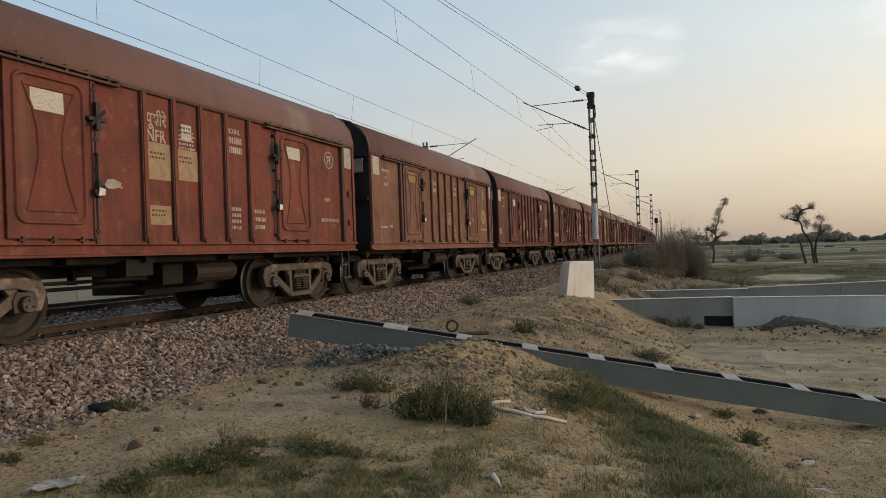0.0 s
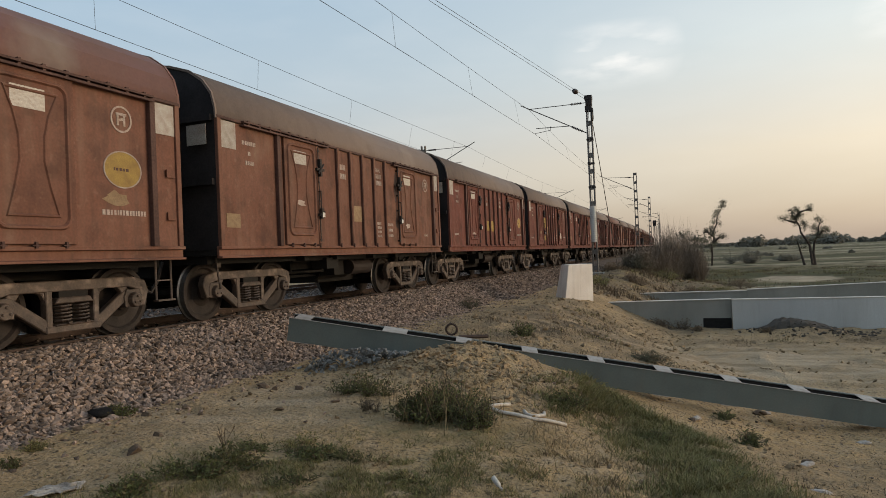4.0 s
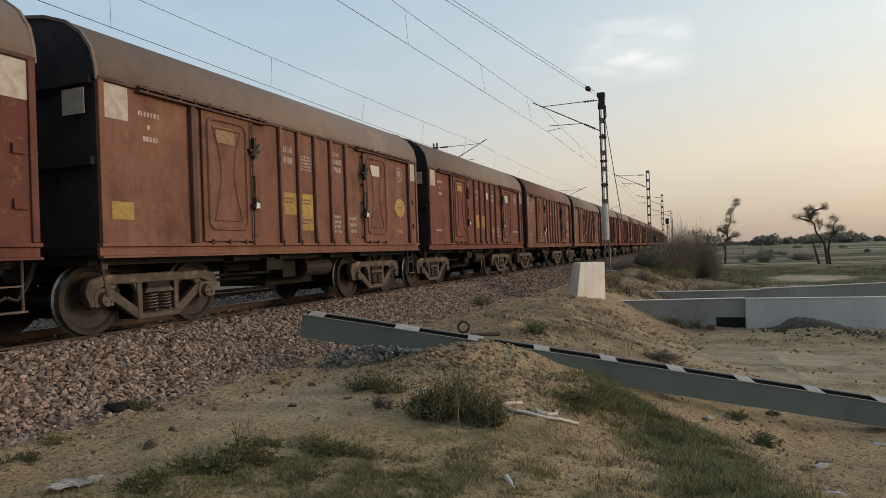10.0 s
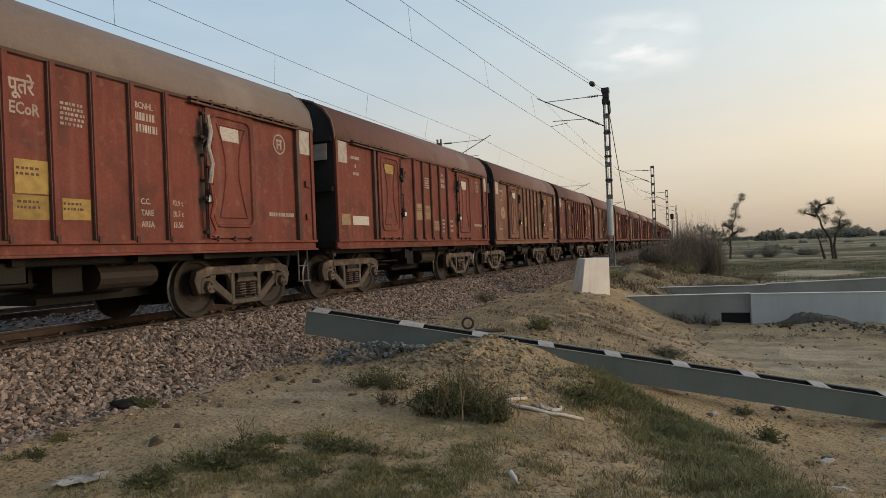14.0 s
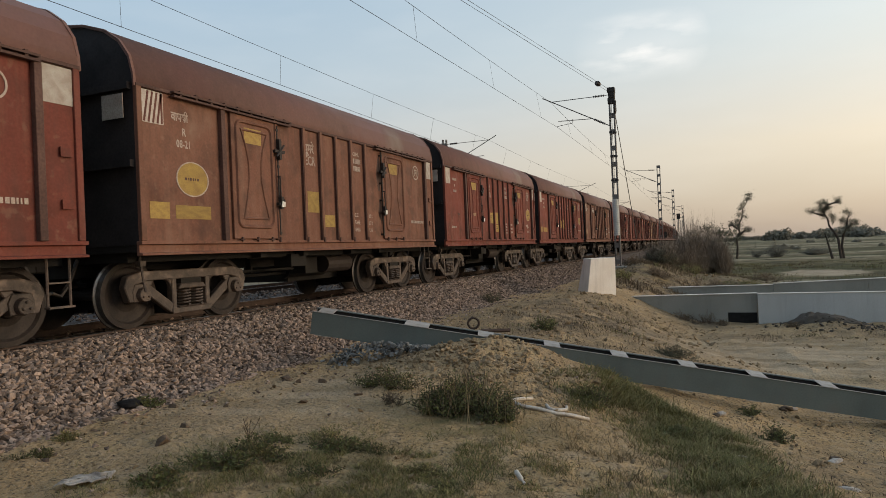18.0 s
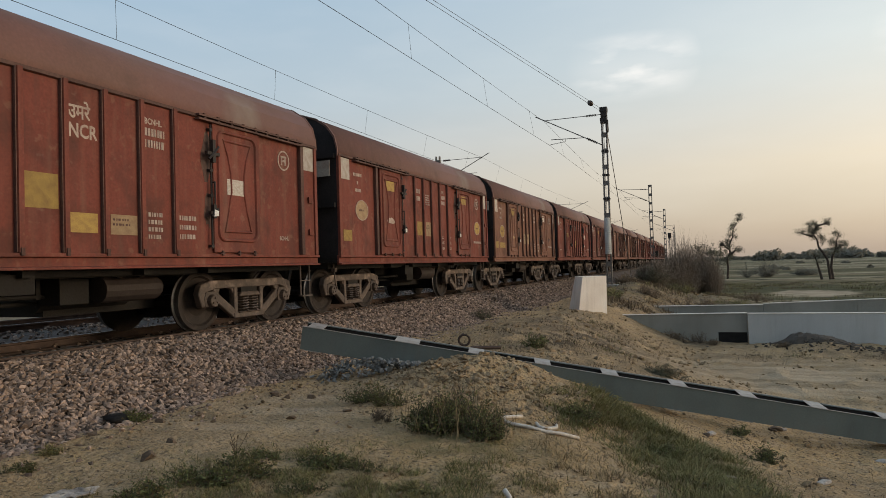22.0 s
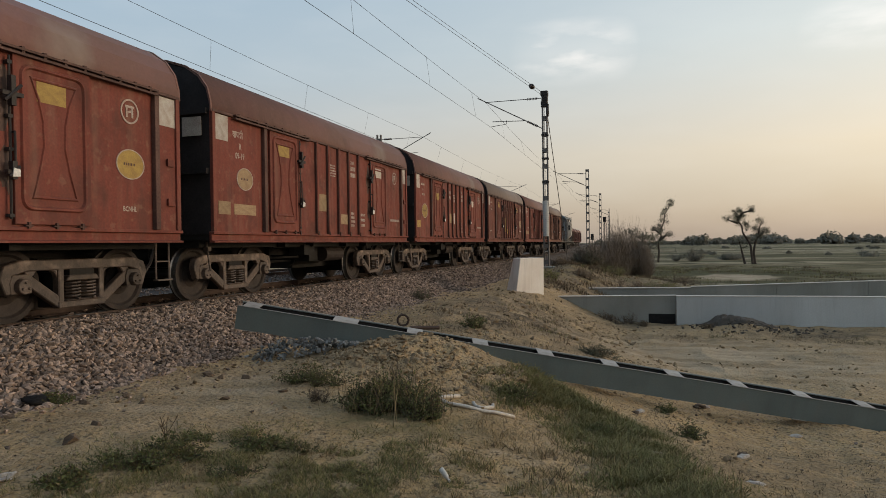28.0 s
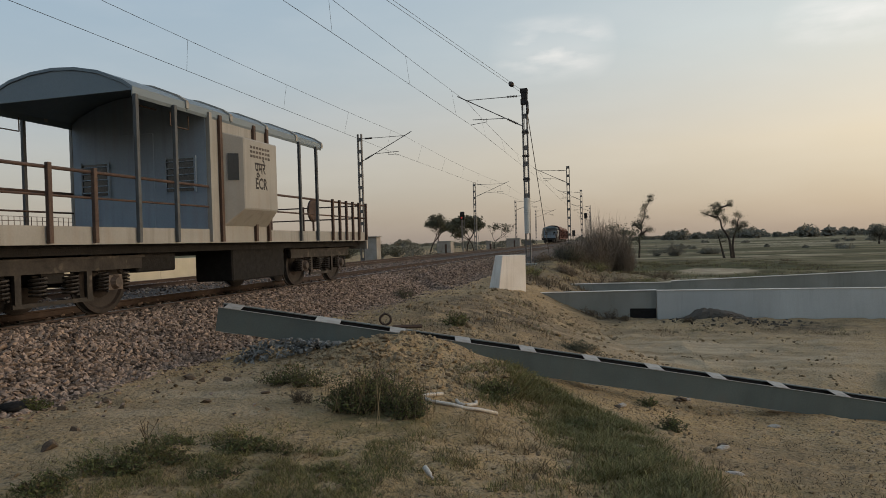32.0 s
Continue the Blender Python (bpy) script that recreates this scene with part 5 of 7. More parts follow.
                part("guard_rail", bm, VAN_BROWN, v, "rusty pipe guard rail")
    for y in (0.02, VAN_LEN - 0.06):
        for z in (2.16, 1.78):
            bm = bmesh.new()
            tube(bm, (-W, y, z), (W, y, z), 0.02, seg=8)
            part("guard_rail", bm, VAN_BROWN, v, "rusty pipe guard rail")
        for x in (-0.5, 0.5):
            bm = bmesh.new()
            quad_box(bm, x - 0.03, x + 0.03, y - 0.02, y + 0.02, 1.3, 2.2)
            part("post", bm, VAN_BROWN, v)
    # mesh panels at the feet of the railings
    for s, a, b in ((-1, 3.5, 5.3), (-1, 7.8, 11.4)):
        bm = bmesh.new()
        n = int((b - a) / 0.12)
        for k in range(n + 1):
            tube(bm, (s * (W - 0.04), a + k * 0.12, 1.36), (s * (W - 0.04), a + k * 0.12, 1.68), 0.006, seg=4)
        for z in (1.40, 1.50, 1.60, 1.68):
            tube(bm, (s * (W - 0.04), a, z), (s * (W - 0.04), b, z), 0.006, seg=4)
        part("mesh_panel", bm, VAN_BROWN, v, "welded wire mesh panel")
    # cabin
    c0, c1 = 5.38, 7.50
    for s in (-1, 1):
        bm = bmesh.new()
        quad_box(bm, s * (W - 0.04), s * W, c0, c1, 1.36, 3.56)
        part("cabin_side", bm, VAN_WHITE, v, "cream cabin side")
        for y in (c0 + 0.03, 5.74, c1 - 0.55, c1 - 0.03):
            bm = bmesh.new()
            quad_box(bm, s * (W + 0.0), s * (W + 0.06), y - 0.04, y + 0.04, 1.12, 3.56)
            part("cabin_post", bm, VAN_BROWN if y > 5.5 else VAN_WHITE, v)
        # lookout box
        bm = bmesh.new()
        lo, hi = [(5.80, 1.42), (7.44, 1.42), (7.44, 3.26), (5.80, 3.26)], [(6.04, 1.76), (7.30, 1.76), (7.30, 3.16), (6.04, 3.16)]
        prism(bm, lo, "x", s * (W + 0.001), s * (W + 0.36))
        bm.verts.ensure_lookup_table()
        for v_, (y, z) in zip(bm.verts[4:8], hi):
            v_.co.y, v_.co.z = y, z
        d = part("lookout", bm, VAN_WHITE, v, "projecting cream lookout box", 0.02)
        bm = bmesh.new()
        for a, b in ((0.30, 0.76),):
            pts = [(s * (W + 0.36 * f), 5.80 + 0.24 * f - 0.006) for f in (a, b)]
            vs = [bm.verts.new((px, py, z)) for z in (2.32, 2.84) for px, py in pts] + [bm.verts.new((px, py - 0.012, z)) for z in (2.32, 2.84) for px, py in pts]
            for f in ((0, 1, 3, 2), (4, 6, 7, 5), (0, 4, 5, 1), (2, 3, 7, 6), (0, 2, 6, 4), (1, 5, 7, 3)):
                bm.faces.new([vs[q] for q in f])
        part("lookout_window", bm, DARK_GLASS, d)
    for y in (c0, c1):
        d = -1 if y == c0 else 1
        bm = bmesh.new()
        prism(bm, [(-W + 0.04, 1.30), (W - 0.04, 1.30)] + [(x * 0.965, z - 0.07) for x, z in line], "y", y - 0.02, y + 0.02)
        end = part("cabin_end", bm, VAN_BLUE, v, "pale blue cabin end wall")
        bm = bmesh.new()
        quad_box(bm, -0.38, 0.38, y + d * 0.022 - 0.012, y + d * 0.022 + 0.012, 1.32, 3.25)
        part("cabin_door", bm, VAN_BLUE, end, "blue steel door", 0.01)
        for x in (-0.98, 0.98):
            bm = bmesh.new()
            quad_box(bm, x - 0.33, x + 0.33, y + d * 0.03 - 0.01, y + d * 0.03 + 0.01, 2.1, 2.72)
            win = part("window", bm, DARK_GLASS, end, "dark barred window")
            bm = bmesh.new()
            for k in range(5):
                tube(bm, (x - 0.33, y + d * 0.055, 2.16 + k * 0.125), (x + 0.33, y + d * 0.055, 2.16 + k * 0.125), 0.012, seg=5)
            for e in (-0.33, 0.33):
                quad_box(bm, x + e - 0.02, x + e + 0.02, y + d * 0.05 - 0.02, y + d * 0.05 + 0.02, 2.06, 2.76)
            part("window_bars", bm, VAN_BLUE, win)
    bm = bmesh.new()
    for k in range(3):
        tube(bm, (W - 0.25, 3.9 + 0.0, 3.42 - k * 0.0), (W - 0.25, 4.3, 3.42), 0.012, seg=5)
    for p, q in (((-W + 0.2, 3.6, 3.45), (-W + 0.2, 3.6, 3.2)), ((-W + 0.2, 3.6, 3.2), (-W + 0.2, 4.0, 3.2)), ((-W + 0.2, 4.0, 3.2), (-W + 0.2, 4.0, 3.45)), ((W - 0.2, 4.6, 3.45), (W - 0.2, 4.6, 3.2)), ((W - 0.2, 4.6, 3.2), (W - 0.2, 5.1, 3.2)), ((W - 0.2, 5.1, 3.2), (W - 0.2, 5.1, 3.45))):
        tube(bm, p, q, 0.012, seg=5)
    part("lamp_bracket", bm, VAN_BROWN, v)
    # hand brake wheel on the rear deck
    bm = bmesh.new()
    tube(bm, (0.9, 11.0, 1.3), (0.9, 11.0, 2.0), 0.03, seg=8)
    lathe(bm, [(-0.04, 0.27), (-0.02, 0.31), (0.02, 0.31), (0.04, 0.27)], (0.9, 11.0, 1.95), 20)
    part("hand_brake_wheel", bm, VAN_BROWN, v, "rusty hand brake wheel")
    if letter:
        for body, z, size in (("\u092a\u0942\u092e\u0930\u0947", 2.50, 0.30), ("ECR", 2.18, 0.30)):
            me = text_mesh(body, size, BLACK_IRON)
            same("lettering", me, v, Matrix.Translation((W + 0.361, 6.42, z)), "dark painted letters")
        bm = bmesh.new()
        for r in range(3):
            for k in range(7):
                quad_box(bm, W + 0.358, W + 0.363, 6.26 + k * 0.11, 6.34 + k * 0.11, 2.98 - r * 0.09, 3.03 - r * 0.09)
        part("stencil_bars", bm, BOGIE, v)
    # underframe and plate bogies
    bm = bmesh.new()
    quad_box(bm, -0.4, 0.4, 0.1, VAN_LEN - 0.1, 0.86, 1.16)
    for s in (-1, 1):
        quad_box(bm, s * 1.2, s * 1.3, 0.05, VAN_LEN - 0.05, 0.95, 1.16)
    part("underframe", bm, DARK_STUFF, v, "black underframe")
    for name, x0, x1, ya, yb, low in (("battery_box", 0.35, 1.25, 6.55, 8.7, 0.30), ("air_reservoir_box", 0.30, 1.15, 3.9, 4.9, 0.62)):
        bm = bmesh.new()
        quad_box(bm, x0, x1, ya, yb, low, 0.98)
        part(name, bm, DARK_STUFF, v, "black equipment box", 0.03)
    for c in (2.25, 10.95):
        bm = bmesh.new()
        quad_box(bm, -1.1, 1.1, c - 0.2, c + 0.2, 0.55, 0.88)
        bogie = part("bogie", bm, UNDER, v, "fabricated coil-sprung bogie")
        for s in (-1, 1):
            bm = bmesh.new()
            quad_box(bm, s * 1.08, s * 1.16, c - 1.75, c + 1.75, 0.70, 0.90)
            quad_box(bm, s * 1.06, s * 1.18, c - 1.8, c + 1.8, 0.88, 0.92)
            quad_box(bm, s * 1.10, s * 1.14, c - 0.7, c + 0.7, 0.24, 0.30)
            for e in (-0.62, 0.62):
                quad_box(bm, s * 1.09, s * 1.15, c + e - 0.05, c + e + 0.05, 0.28, 0.72)
            part("side_frame", bm, VAN_BOGIE, bogie)
            for e, x, r in ((-0.28, 1.12, 0.11), (0.28, 1.12, 0.11), (-1.33, 1.15, 0.085), (-0.87, 1.15, 0.085), (0.87, 1.15, 0.085), (1.33, 1.15, 0.085)):
                bm = bmesh.new()
                turns = [(s * x + r * math.cos(q * math.pi / 5), c + e + r * math.sin(q * math.pi / 5), 0.36 + 0.0055 * q) for q in range(56)]
                polytube(bm, [Vector(p) for p in turns], 0.017, 4)
                part("coil_spring", bm, VAN_BOGIE, bogie)
            for e in (-1.1, 1.1):
                bm = bmesh.new()
                prism(bm, [(c + e - 0.16, 0.38), (c + e + 0.16, 0.38), (c + e + 0.14, 0.62), (c + e - 0.14, 0.62)], "x", s * 1.0, s * 1.2)
                tube(bm, (s * 1.2, c + e, 0.5), (s * 1.27, c + e, 0.5), 0.12, 0.08, 12)
                part("axle_box", bm, BOGIE, bogie, "pale dusty axle box")
        for k, e in enumerate((-1.1, 1.1)):
            ws = same("wheelset", WHEELSET, bogie, pose(0, c + e, 0.5))
            SPINNING.setdefault(("van", c, e), []).append(ws)
    return v


# ---- overhead line ----
MASTS = [(-5.05, 36.5, 9.35, 1, 2), (-5.35, 70.0, 8.5, 1, 1), (-6.1, 105.0, 8.5, 1, 1), (-6.9, 150.0, 8.4, 1, 1), (-9.0, 200.0, 8.4, 1, 1), (-12.5, 255.0, 8.4, 1, 1),
         (-18.4, 45.0, 9.1, -1, 1), (-19.4, 88.0, 9.1, -1, 1), (-20.7, 132.0, 9.1, -1, 1), (-22.5, 178.0, 9.1, -1, 1), (-5.4, -22.0, 9.2, 1, 1), (-18.4, -8.0, 9.1, -1, 1)]


def tip(x, y, side):
    """Where the contact wire and the catenary hang at a mast."""
    if side > 0:
        return {36.5: ((-8.10, 7.58), (-8.35, 8.95)), 70.0: ((-8.05, 7.15), (-8.40, 8.25))}.get(y, ((-8.75 + bend(y), 7.3), (-8.75 + bend(y), 8.5)))
    return {45.0: ((-15.3, 7.36), (-14.9, 8.70))}.get(y, ((-15.0 + bend(y), 7.36), (-14.8 + bend(y), 8.65)))


def build_mast(x, y, top, side, rank):
    mast = thing("overhead_line_mast", "riveted steel lattice mast carrying the overhead wires", "mast", group="masts along the railway")
    z0 = ground_base(x, y) - 0.15 if side > 0 else -0.6
    wide = 0.31 if rank == 2 else 0.34
    leg = 0.07
    for s in (-1, 1):
        bm = bmesh.new()
        a = x + s * wide / 2
        quad_box(bm, min(a, a - s * leg), max(a, a - s * leg), y - 0.11, y + 0.11, z0, top)
        part("channel_leg", bm, STEEL, mast)
    z = z0 + 0.5
    bm = bmesh.new()
    quad_box(bm, x - wide / 2 - 0.004, x + wide / 2 + 0.004, y - 0.116, y + 0.116, -0.12, 0.12)
    plate = mesh_from(bm, "batten_plate", STEEL)
    while z < top:
        same("batten_plate", plate, mast, pose(0, 0, z))
        z += 0.88
    bm = bmesh.new()
    quad_box(bm, x - 0.45, x + 0.45, y - 0.45, y + 0.45, z0 - 0.2, z0 + 0.25)
    part("footing", bm, WALL_DULL, mast, "rough concrete footing", 0.03)
    (cx, cz), (kx, kz) = tip(x, y, side)
    d = -1 if side > 0 else 1
    fx = x + d * wide / 2
    arm = thing("cantilever", "", "")
    arm.parent = mast
    bm = bmesh.new()
    tube(bm, (fx, y, top - 0.35), (kx, y, kz + 0.05), 0.02, seg=6)
    part("stay_tube", bm, STEEL, arm)
    bm = bmesh.new()
    low = cz - 0.25
    tube(bm, (fx, y, low), (kx + d * 0.5, y, kz + 0.32), 0.028, seg=6)
    part("bracket_tube", bm, STEEL, arm)
    bm = bmesh.new()
    tube(bm, (fx + (kx - fx) * 0.30, y, low + (kz - low) * 0.30), (cx - d * 0.1, y, cz + 0.30), 0.02, seg=6)
    part("register_arm", bm, STEEL, arm)
    bm = bmesh.new()
    tube(bm, (cx - d * 0.9, y, cz + 0.12), (cx, y, cz + 0.02), 0.014, seg=6)
    tube(bm, (cx - d * 0.9, y, cz + 0.12), (cx - d * 0.9, y, cz + 0.33), 0.014, seg=6)
    part("steady_arm", bm, STEEL, arm)
    for za, zb, xa in ((top - 0.35, kz + 0.05, kx), (low, kz + 0.32, kx + d * 0.5)):
        bm = bmesh.new()
        for k in range(7):
            f = (0.28 + 0.085 * k) / abs(xa - fx)
            c = Vector((fx + (xa - fx) * f, y, za + (zb - za) * f))
            dr = Vector((xa - fx, 0, zb - za)).normalized()
            tube(bm, c - dr * 0.026, c + dr * 0.026, 0.075, 0.045, 10)
        part("insulator", bm, INSUL, arm, "brown ribbed porcelain insulator")
    if rank == 2:
        # anchor mast: regulator pulleys, weight stack and guy
        bm = bmesh.new()
        lathe(bm, [(-0.04, 0.20), (-0.02, 0.24), (0.02, 0.24), (0.04, 0.20)], (x + 0.20, y - 0.2, 8.15), 18)
        quad_box(bm, x - 0.20, x + 0.19, y - 0.20, y + 0.2, 9.12, 9.36)
        quad_box(bm, x - 0.15, x + 0.17, y - 0.18, y + 0.18, 8.82, 9.12)
        quad_box(bm, x - 0.19, x + 0.17, y - 0.18, y + 0.18, 8.50, 8.78)
        quad_box(bm, x + 0.15, x + 0.24, y - 0.24, y - 0.05, 8.02, 8.62)
        part("regulator_pulley", bm, BLACK_IRON, mast, "black tensioning pulley")
        bm = bmesh.new()
        for k in range(17):
            tube(bm, (x + 0.02, y - 0.32, 1.35 + k * 0.115), (x + 0.02, y - 0.32, 1.455 + k * 0.115), 0.165, seg=14)
        part("balance_weight", bm, WALL_PALE, mast, "stack of pale round balance weights")
        bm = bmesh.new()
        tube(bm, (x + 0.02, y - 0.32, 1.3), (x + 0.02, y - 0.32, 8.5), 0.014, seg=5)
        tube(bm, (x + 0.1, y + 0.1, 8.3), (x + 0.55, y + 6.2, -0.7), 0.022, seg=6)
        part("guy_rod", bm, STEEL, mast)
        for k in range(3):
            bm = bmesh.new()
            quad_box(bm, x - 0.18, x + 0.18, y - 0.14, y + 0.14, 6.9 - k * 1.3, 7.0 - k * 1.3)
            part("clamp_band", bm, BLACK_IRON, mast)
    if y == 88.0:
        bm = bmesh.new()
        tube(bm, (x, y, 7.2), (x - 0.6, y + 5.2, -0.7), 0.02, seg=5)
        part("guy_rod", bm, STEEL, mast)
    return mast


def wire(name, pts, r, label):
    bm = bmesh.new()
    for a, b in zip(pts, pts[1:]):
        tube(bm, a, b, r, seg=5, cap=False)
    return whole(name, bm, WIRE, label, "wire")


def spans(points, sag, step=6):
    """Points along wires that sag between their supports."""
    out = []
    for (x0, y0, z0), (x1, y1, z1) in zip(points, points[1:]):
        for k in range(step):
            f = k / step
            out.append((x0 + (x1 - x0) * f, y0 + (y1 - y0) * f, z0 + (z1 - z0) * f - 4 * sag * f * (1 - f)))
    return out + [points[-1]]


def build_wires():
    for side, name in ((1, "nearer"), (-1, "farther")):
        ms = sorted((m for m in MASTS if m[3] == side), key=lambda m: m[1])
        con = [(tip(m[0], m[1], side)[0][0], m[1], tip(m[0], m[1], side)[0][1]) for m in ms]
        cat = [(tip(m[0], m[1], side)[1][0], m[1], tip(m[0], m[1], side)[1][1]) for m in ms]
        if side > 0:
            con[0], cat[0] = (-9.5, -22.0, 7.62), (-9.2, -22.0, 8.95)
        else:
            con[0], cat[0] = (-14.4, -8.0, 7.45), (-14.7, -8.0, 8.85)
        c_pts, k_pts = spans(con, 0.0), spans(cat, 0.28, 8)
        cw = thing("overhead_line", "thin contact wire and catenary over the %s track" % name, "overhead wire")
        bm = bmesh.new()
        polytube(bm, c_pts, 0.0085)
        part("contact_wire", bm, WIRE, cw)
        bm = bmesh.new()
        polytube(bm, k_pts, 0.008)
        part("catenary_wire", bm, WIRE, cw)

        def at(pts, y):
            for a, b in zip(pts, pts[1:]):
                if a[1] <= y <= b[1]:
                    f = (y - a[1]) / (b[1] - a[1])
                    return Vector(a).lerp(Vector(b), f)
            return Vector(pts[-1])
        y = 4.5 if side > 0 else 6.0
        while y < 95:
            bm = bmesh.new()
            tube(bm, at(c_pts, y), at(k_pts, y), 0.005, seg=4)
            part("dropper", bm, WIRE, cw)
            y += 7.2
    an = thing("anchor_wires", "pair of tensioned anchor wires running up to the mast", "overhead wire")
    for o in (0.0, 0.16):
        bm = bmesh.new()
        polytube(bm, [(-5.2, 36.3, 9.15 + o), (-9.6, 13.0, 10.0 + o), (-13.4, -7.0, 10.6 + o)], 0.0085)
        part("wire", bm, WIRE, an)
    bm = bmesh.new()
    for k in range(6):
        c = Vector((-5.2, 36.3, 9.23)).lerp(Vector((-9.6, 13.0, 10.08)), 0.055 + 0.0035 * k)
        g = Vector((-4.4, -23.3, 0.85)).normalized() * 0.03
        tube(bm, c - g, c + g, 0.15 - 0.025 * abs(k - 2.5), seg=10)
    part("insulator", bm, INSUL, an, "dark porcelain insulator")


# ---- things beside the line ----
def build_beam():
    """A steel mast lying on the earth: two channels with white batten plates."""
    p0, p1 = Vector(BEAM_A), Vector(BEAM_B)
    d = (p1 - p0).normalized()
    length = (p1 - p0).length * 1.22
    side = d.cross(Vector((0, 0, 1))).normalized()
    up = side.cross(d).normalized()
    m = Matrix((d, -side, up)).transposed().to_4x4()
    m.translation = p0
    m = m @ pose(0, -0.21, 0.005, 7.0) @ pose(0, 0.15, 0)
    b = thing("steel_mast_lying", "grey-green steel lattice mast lying on the earth with white battens", "steel beam", m)
    deep, wide, leg = 0.36, 0.30, 0.03
    for s in (-1, 1):
        bm = bmesh.new()
        y = s * wide / 2
        t = 0.012
        prism(bm, [(y, -deep), (y, 0), (y - s * leg, 0), (y - s * leg, -t), (y - s * t, -t), (y - s * t, -deep + t), (y - s * leg, -deep + t), (y - s * leg, -deep)], "x", 0, length)
        part("channel", bm, BEAM, b, "grey painted rolled steel channel")
    # thin plates added on the webs to darken the gap like shade
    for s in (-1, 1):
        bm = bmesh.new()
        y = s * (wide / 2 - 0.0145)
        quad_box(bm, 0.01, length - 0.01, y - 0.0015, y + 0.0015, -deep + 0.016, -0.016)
        part("inner_face", bm, GAP_SHADE, b, "dark plate painting the shade inside the gap")
    bm = bmesh.new()
    quad_box(bm, -0.12, 0.12, -wide / 2 - 0.004, wide / 2 + 0.004, 0.001, 0.010)
    plate = mesh_from(bm, "batten_plate", BATTEN)
    for k in range(12):
        x = (0.2, 1.62)[k] if k < 2 else 2.68 + 1.01 * (k - 2)
        m = Matrix.Translation((x, 0, 0)) @ Matrix.Diagonal((1.55 if k == 1 else 1.0, 1, 1, 1))
        if x < length:
            same("batten_plate", plate, b, m, "white painted batten plate")
            same("batten_plate", plate, b, m @ Matrix.Translation((0, 0, -deep - 0.011)), "white painted batten plate")
    bm = bmesh.new()
    for y in (-wide / 2, wide / 2):
        s = 1 if y > 0 else -1
        quad_box(bm, 0, length, y - 0.014, y + 0.004, 0.0, 0.006)
    part("edge_strip", bm, BATTEN, b, "worn white painted edge")
    bm = bmesh.new()
    n = 16
    ring = [(2.47 + 0.085 * math.cos(2 * math.pi * k / n), 0.12 + 0.085 * math.sin(2 * math.pi * k / n)) for k in range(n)]
    for p, q in zip(ring, ring[1:] + ring[:1]):
        tube(bm, (p[0], 0.18, p[1] - 0.02), (q[0], 0.18, q[1] - 0.02), 0.019, seg=6)
    part("lifting_ring", bm, RAIL, b, "rusty lifting ring")
    bm = bmesh.new()
    tube(bm, (2.60, 0.21, -0.01), (3.05, 0.36, 0.03), 0.03, seg=8)
    part("rusty_pin", bm, RAIL, b, "rusty steel pin")
    return b


NEAR_TOP = (-1.005, -0.925, -0.86)


def far_top(x):
    return -1.215 + 0.010 * (x + 4.9) if x < 2.09 else -1.095 + 0.038 * (x - 2.1)


def build_walls():
    bm = bmesh.new()
    low = [(-4.22, 22.30), (-3.34, 23.25), (-3.95, 23.95), (-4.78, 23.19)]
    high = [(-4.02, 22.50), (-3.32, 23.26), (-3.85, 23.80), (-4.40, 23.2)]
    prism(bm, low, "z", -1.3, 0.46)
    bm.verts.ensure_lookup_table()
    for v, (x, y) in zip(bm.verts[4:8], high):
        v.co.x, v.co.y = x, y
    whole("parapet_block", bm, CONCRETE, "whitewashed tapered concrete end block of a wall", "concrete block", bevel=0.012)
    wall = thing("retaining_wall", "low pale plastered wall beside the dirt road", "wall", kind="structure")

    def slanted(x0, x1, y0, y1, z0, za, zb):
        bm = bmesh.new()
        prism(bm, [(x0, z0), (x1, z0), (x1, zb), (x0, za)], "y", y0, y1)
        return bm
    part("wall_face", slanted(1.12, 16.0, 24.0, 24.35, -2.6, NEAR_TOP[1], NEAR_TOP[2]), WALL_PALE, wall, "pale blue-grey plastered wall face")
    part("wall_return", slanted(-3.6, 1.11, 24.25, 24.75, -2.6, NEAR_TOP[0], NEAR_TOP[1]), WALL_DULL, wall, "dull cement wall set back")
    bm = bmesh.new()
    for x0, x1, y0, za, zb in ((1.112, 16.02, 23.98, NEAR_TOP[1], NEAR_TOP[2]), (-3.6, 1.108, 24.22, NEAR_TOP[0], NEAR_TOP[1])):
        bm = bmesh.new()
        prism(bm, [(x0, za), (x1, zb), (x1, zb + 0.022), (x0, za + 0.022)], "y", y0, y0 + 0.22)
        part("coping", bm, CONCRETE, wall, "thin pale concrete coping")
    # the drain's mouth at the foot of the set-back length, its shade a dark plate
    bm = bmesh.new()
    quad_box(bm, 0.20, 1.09, 24.235, 24.26, -2.3, -1.56)
    part("drain_opening", bm, DARK_STUFF, wall, "dark drain opening")
    far = thing("far_wall", "second low wall across the sunken road", "wall", kind="structure")
    for k in range(6):
        a = -4.9 + k * 3.5
        za, zb = far_top(a + 0.01), far_top(a + 3.48)
        p = part("wall_panel", slanted(a, a + 3.49, 31.6, 31.9, -2.6, za, zb), WALL_DULL, far, "cement wall panel")
        bm = bmesh.new()
        prism(bm, [(a, za), (a + 3.49, zb), (a + 3.49, zb + 0.028), (a, za + 0.028)], "y", 31.57, 31.78)
        part("coping", bm, CONCRETE, p)


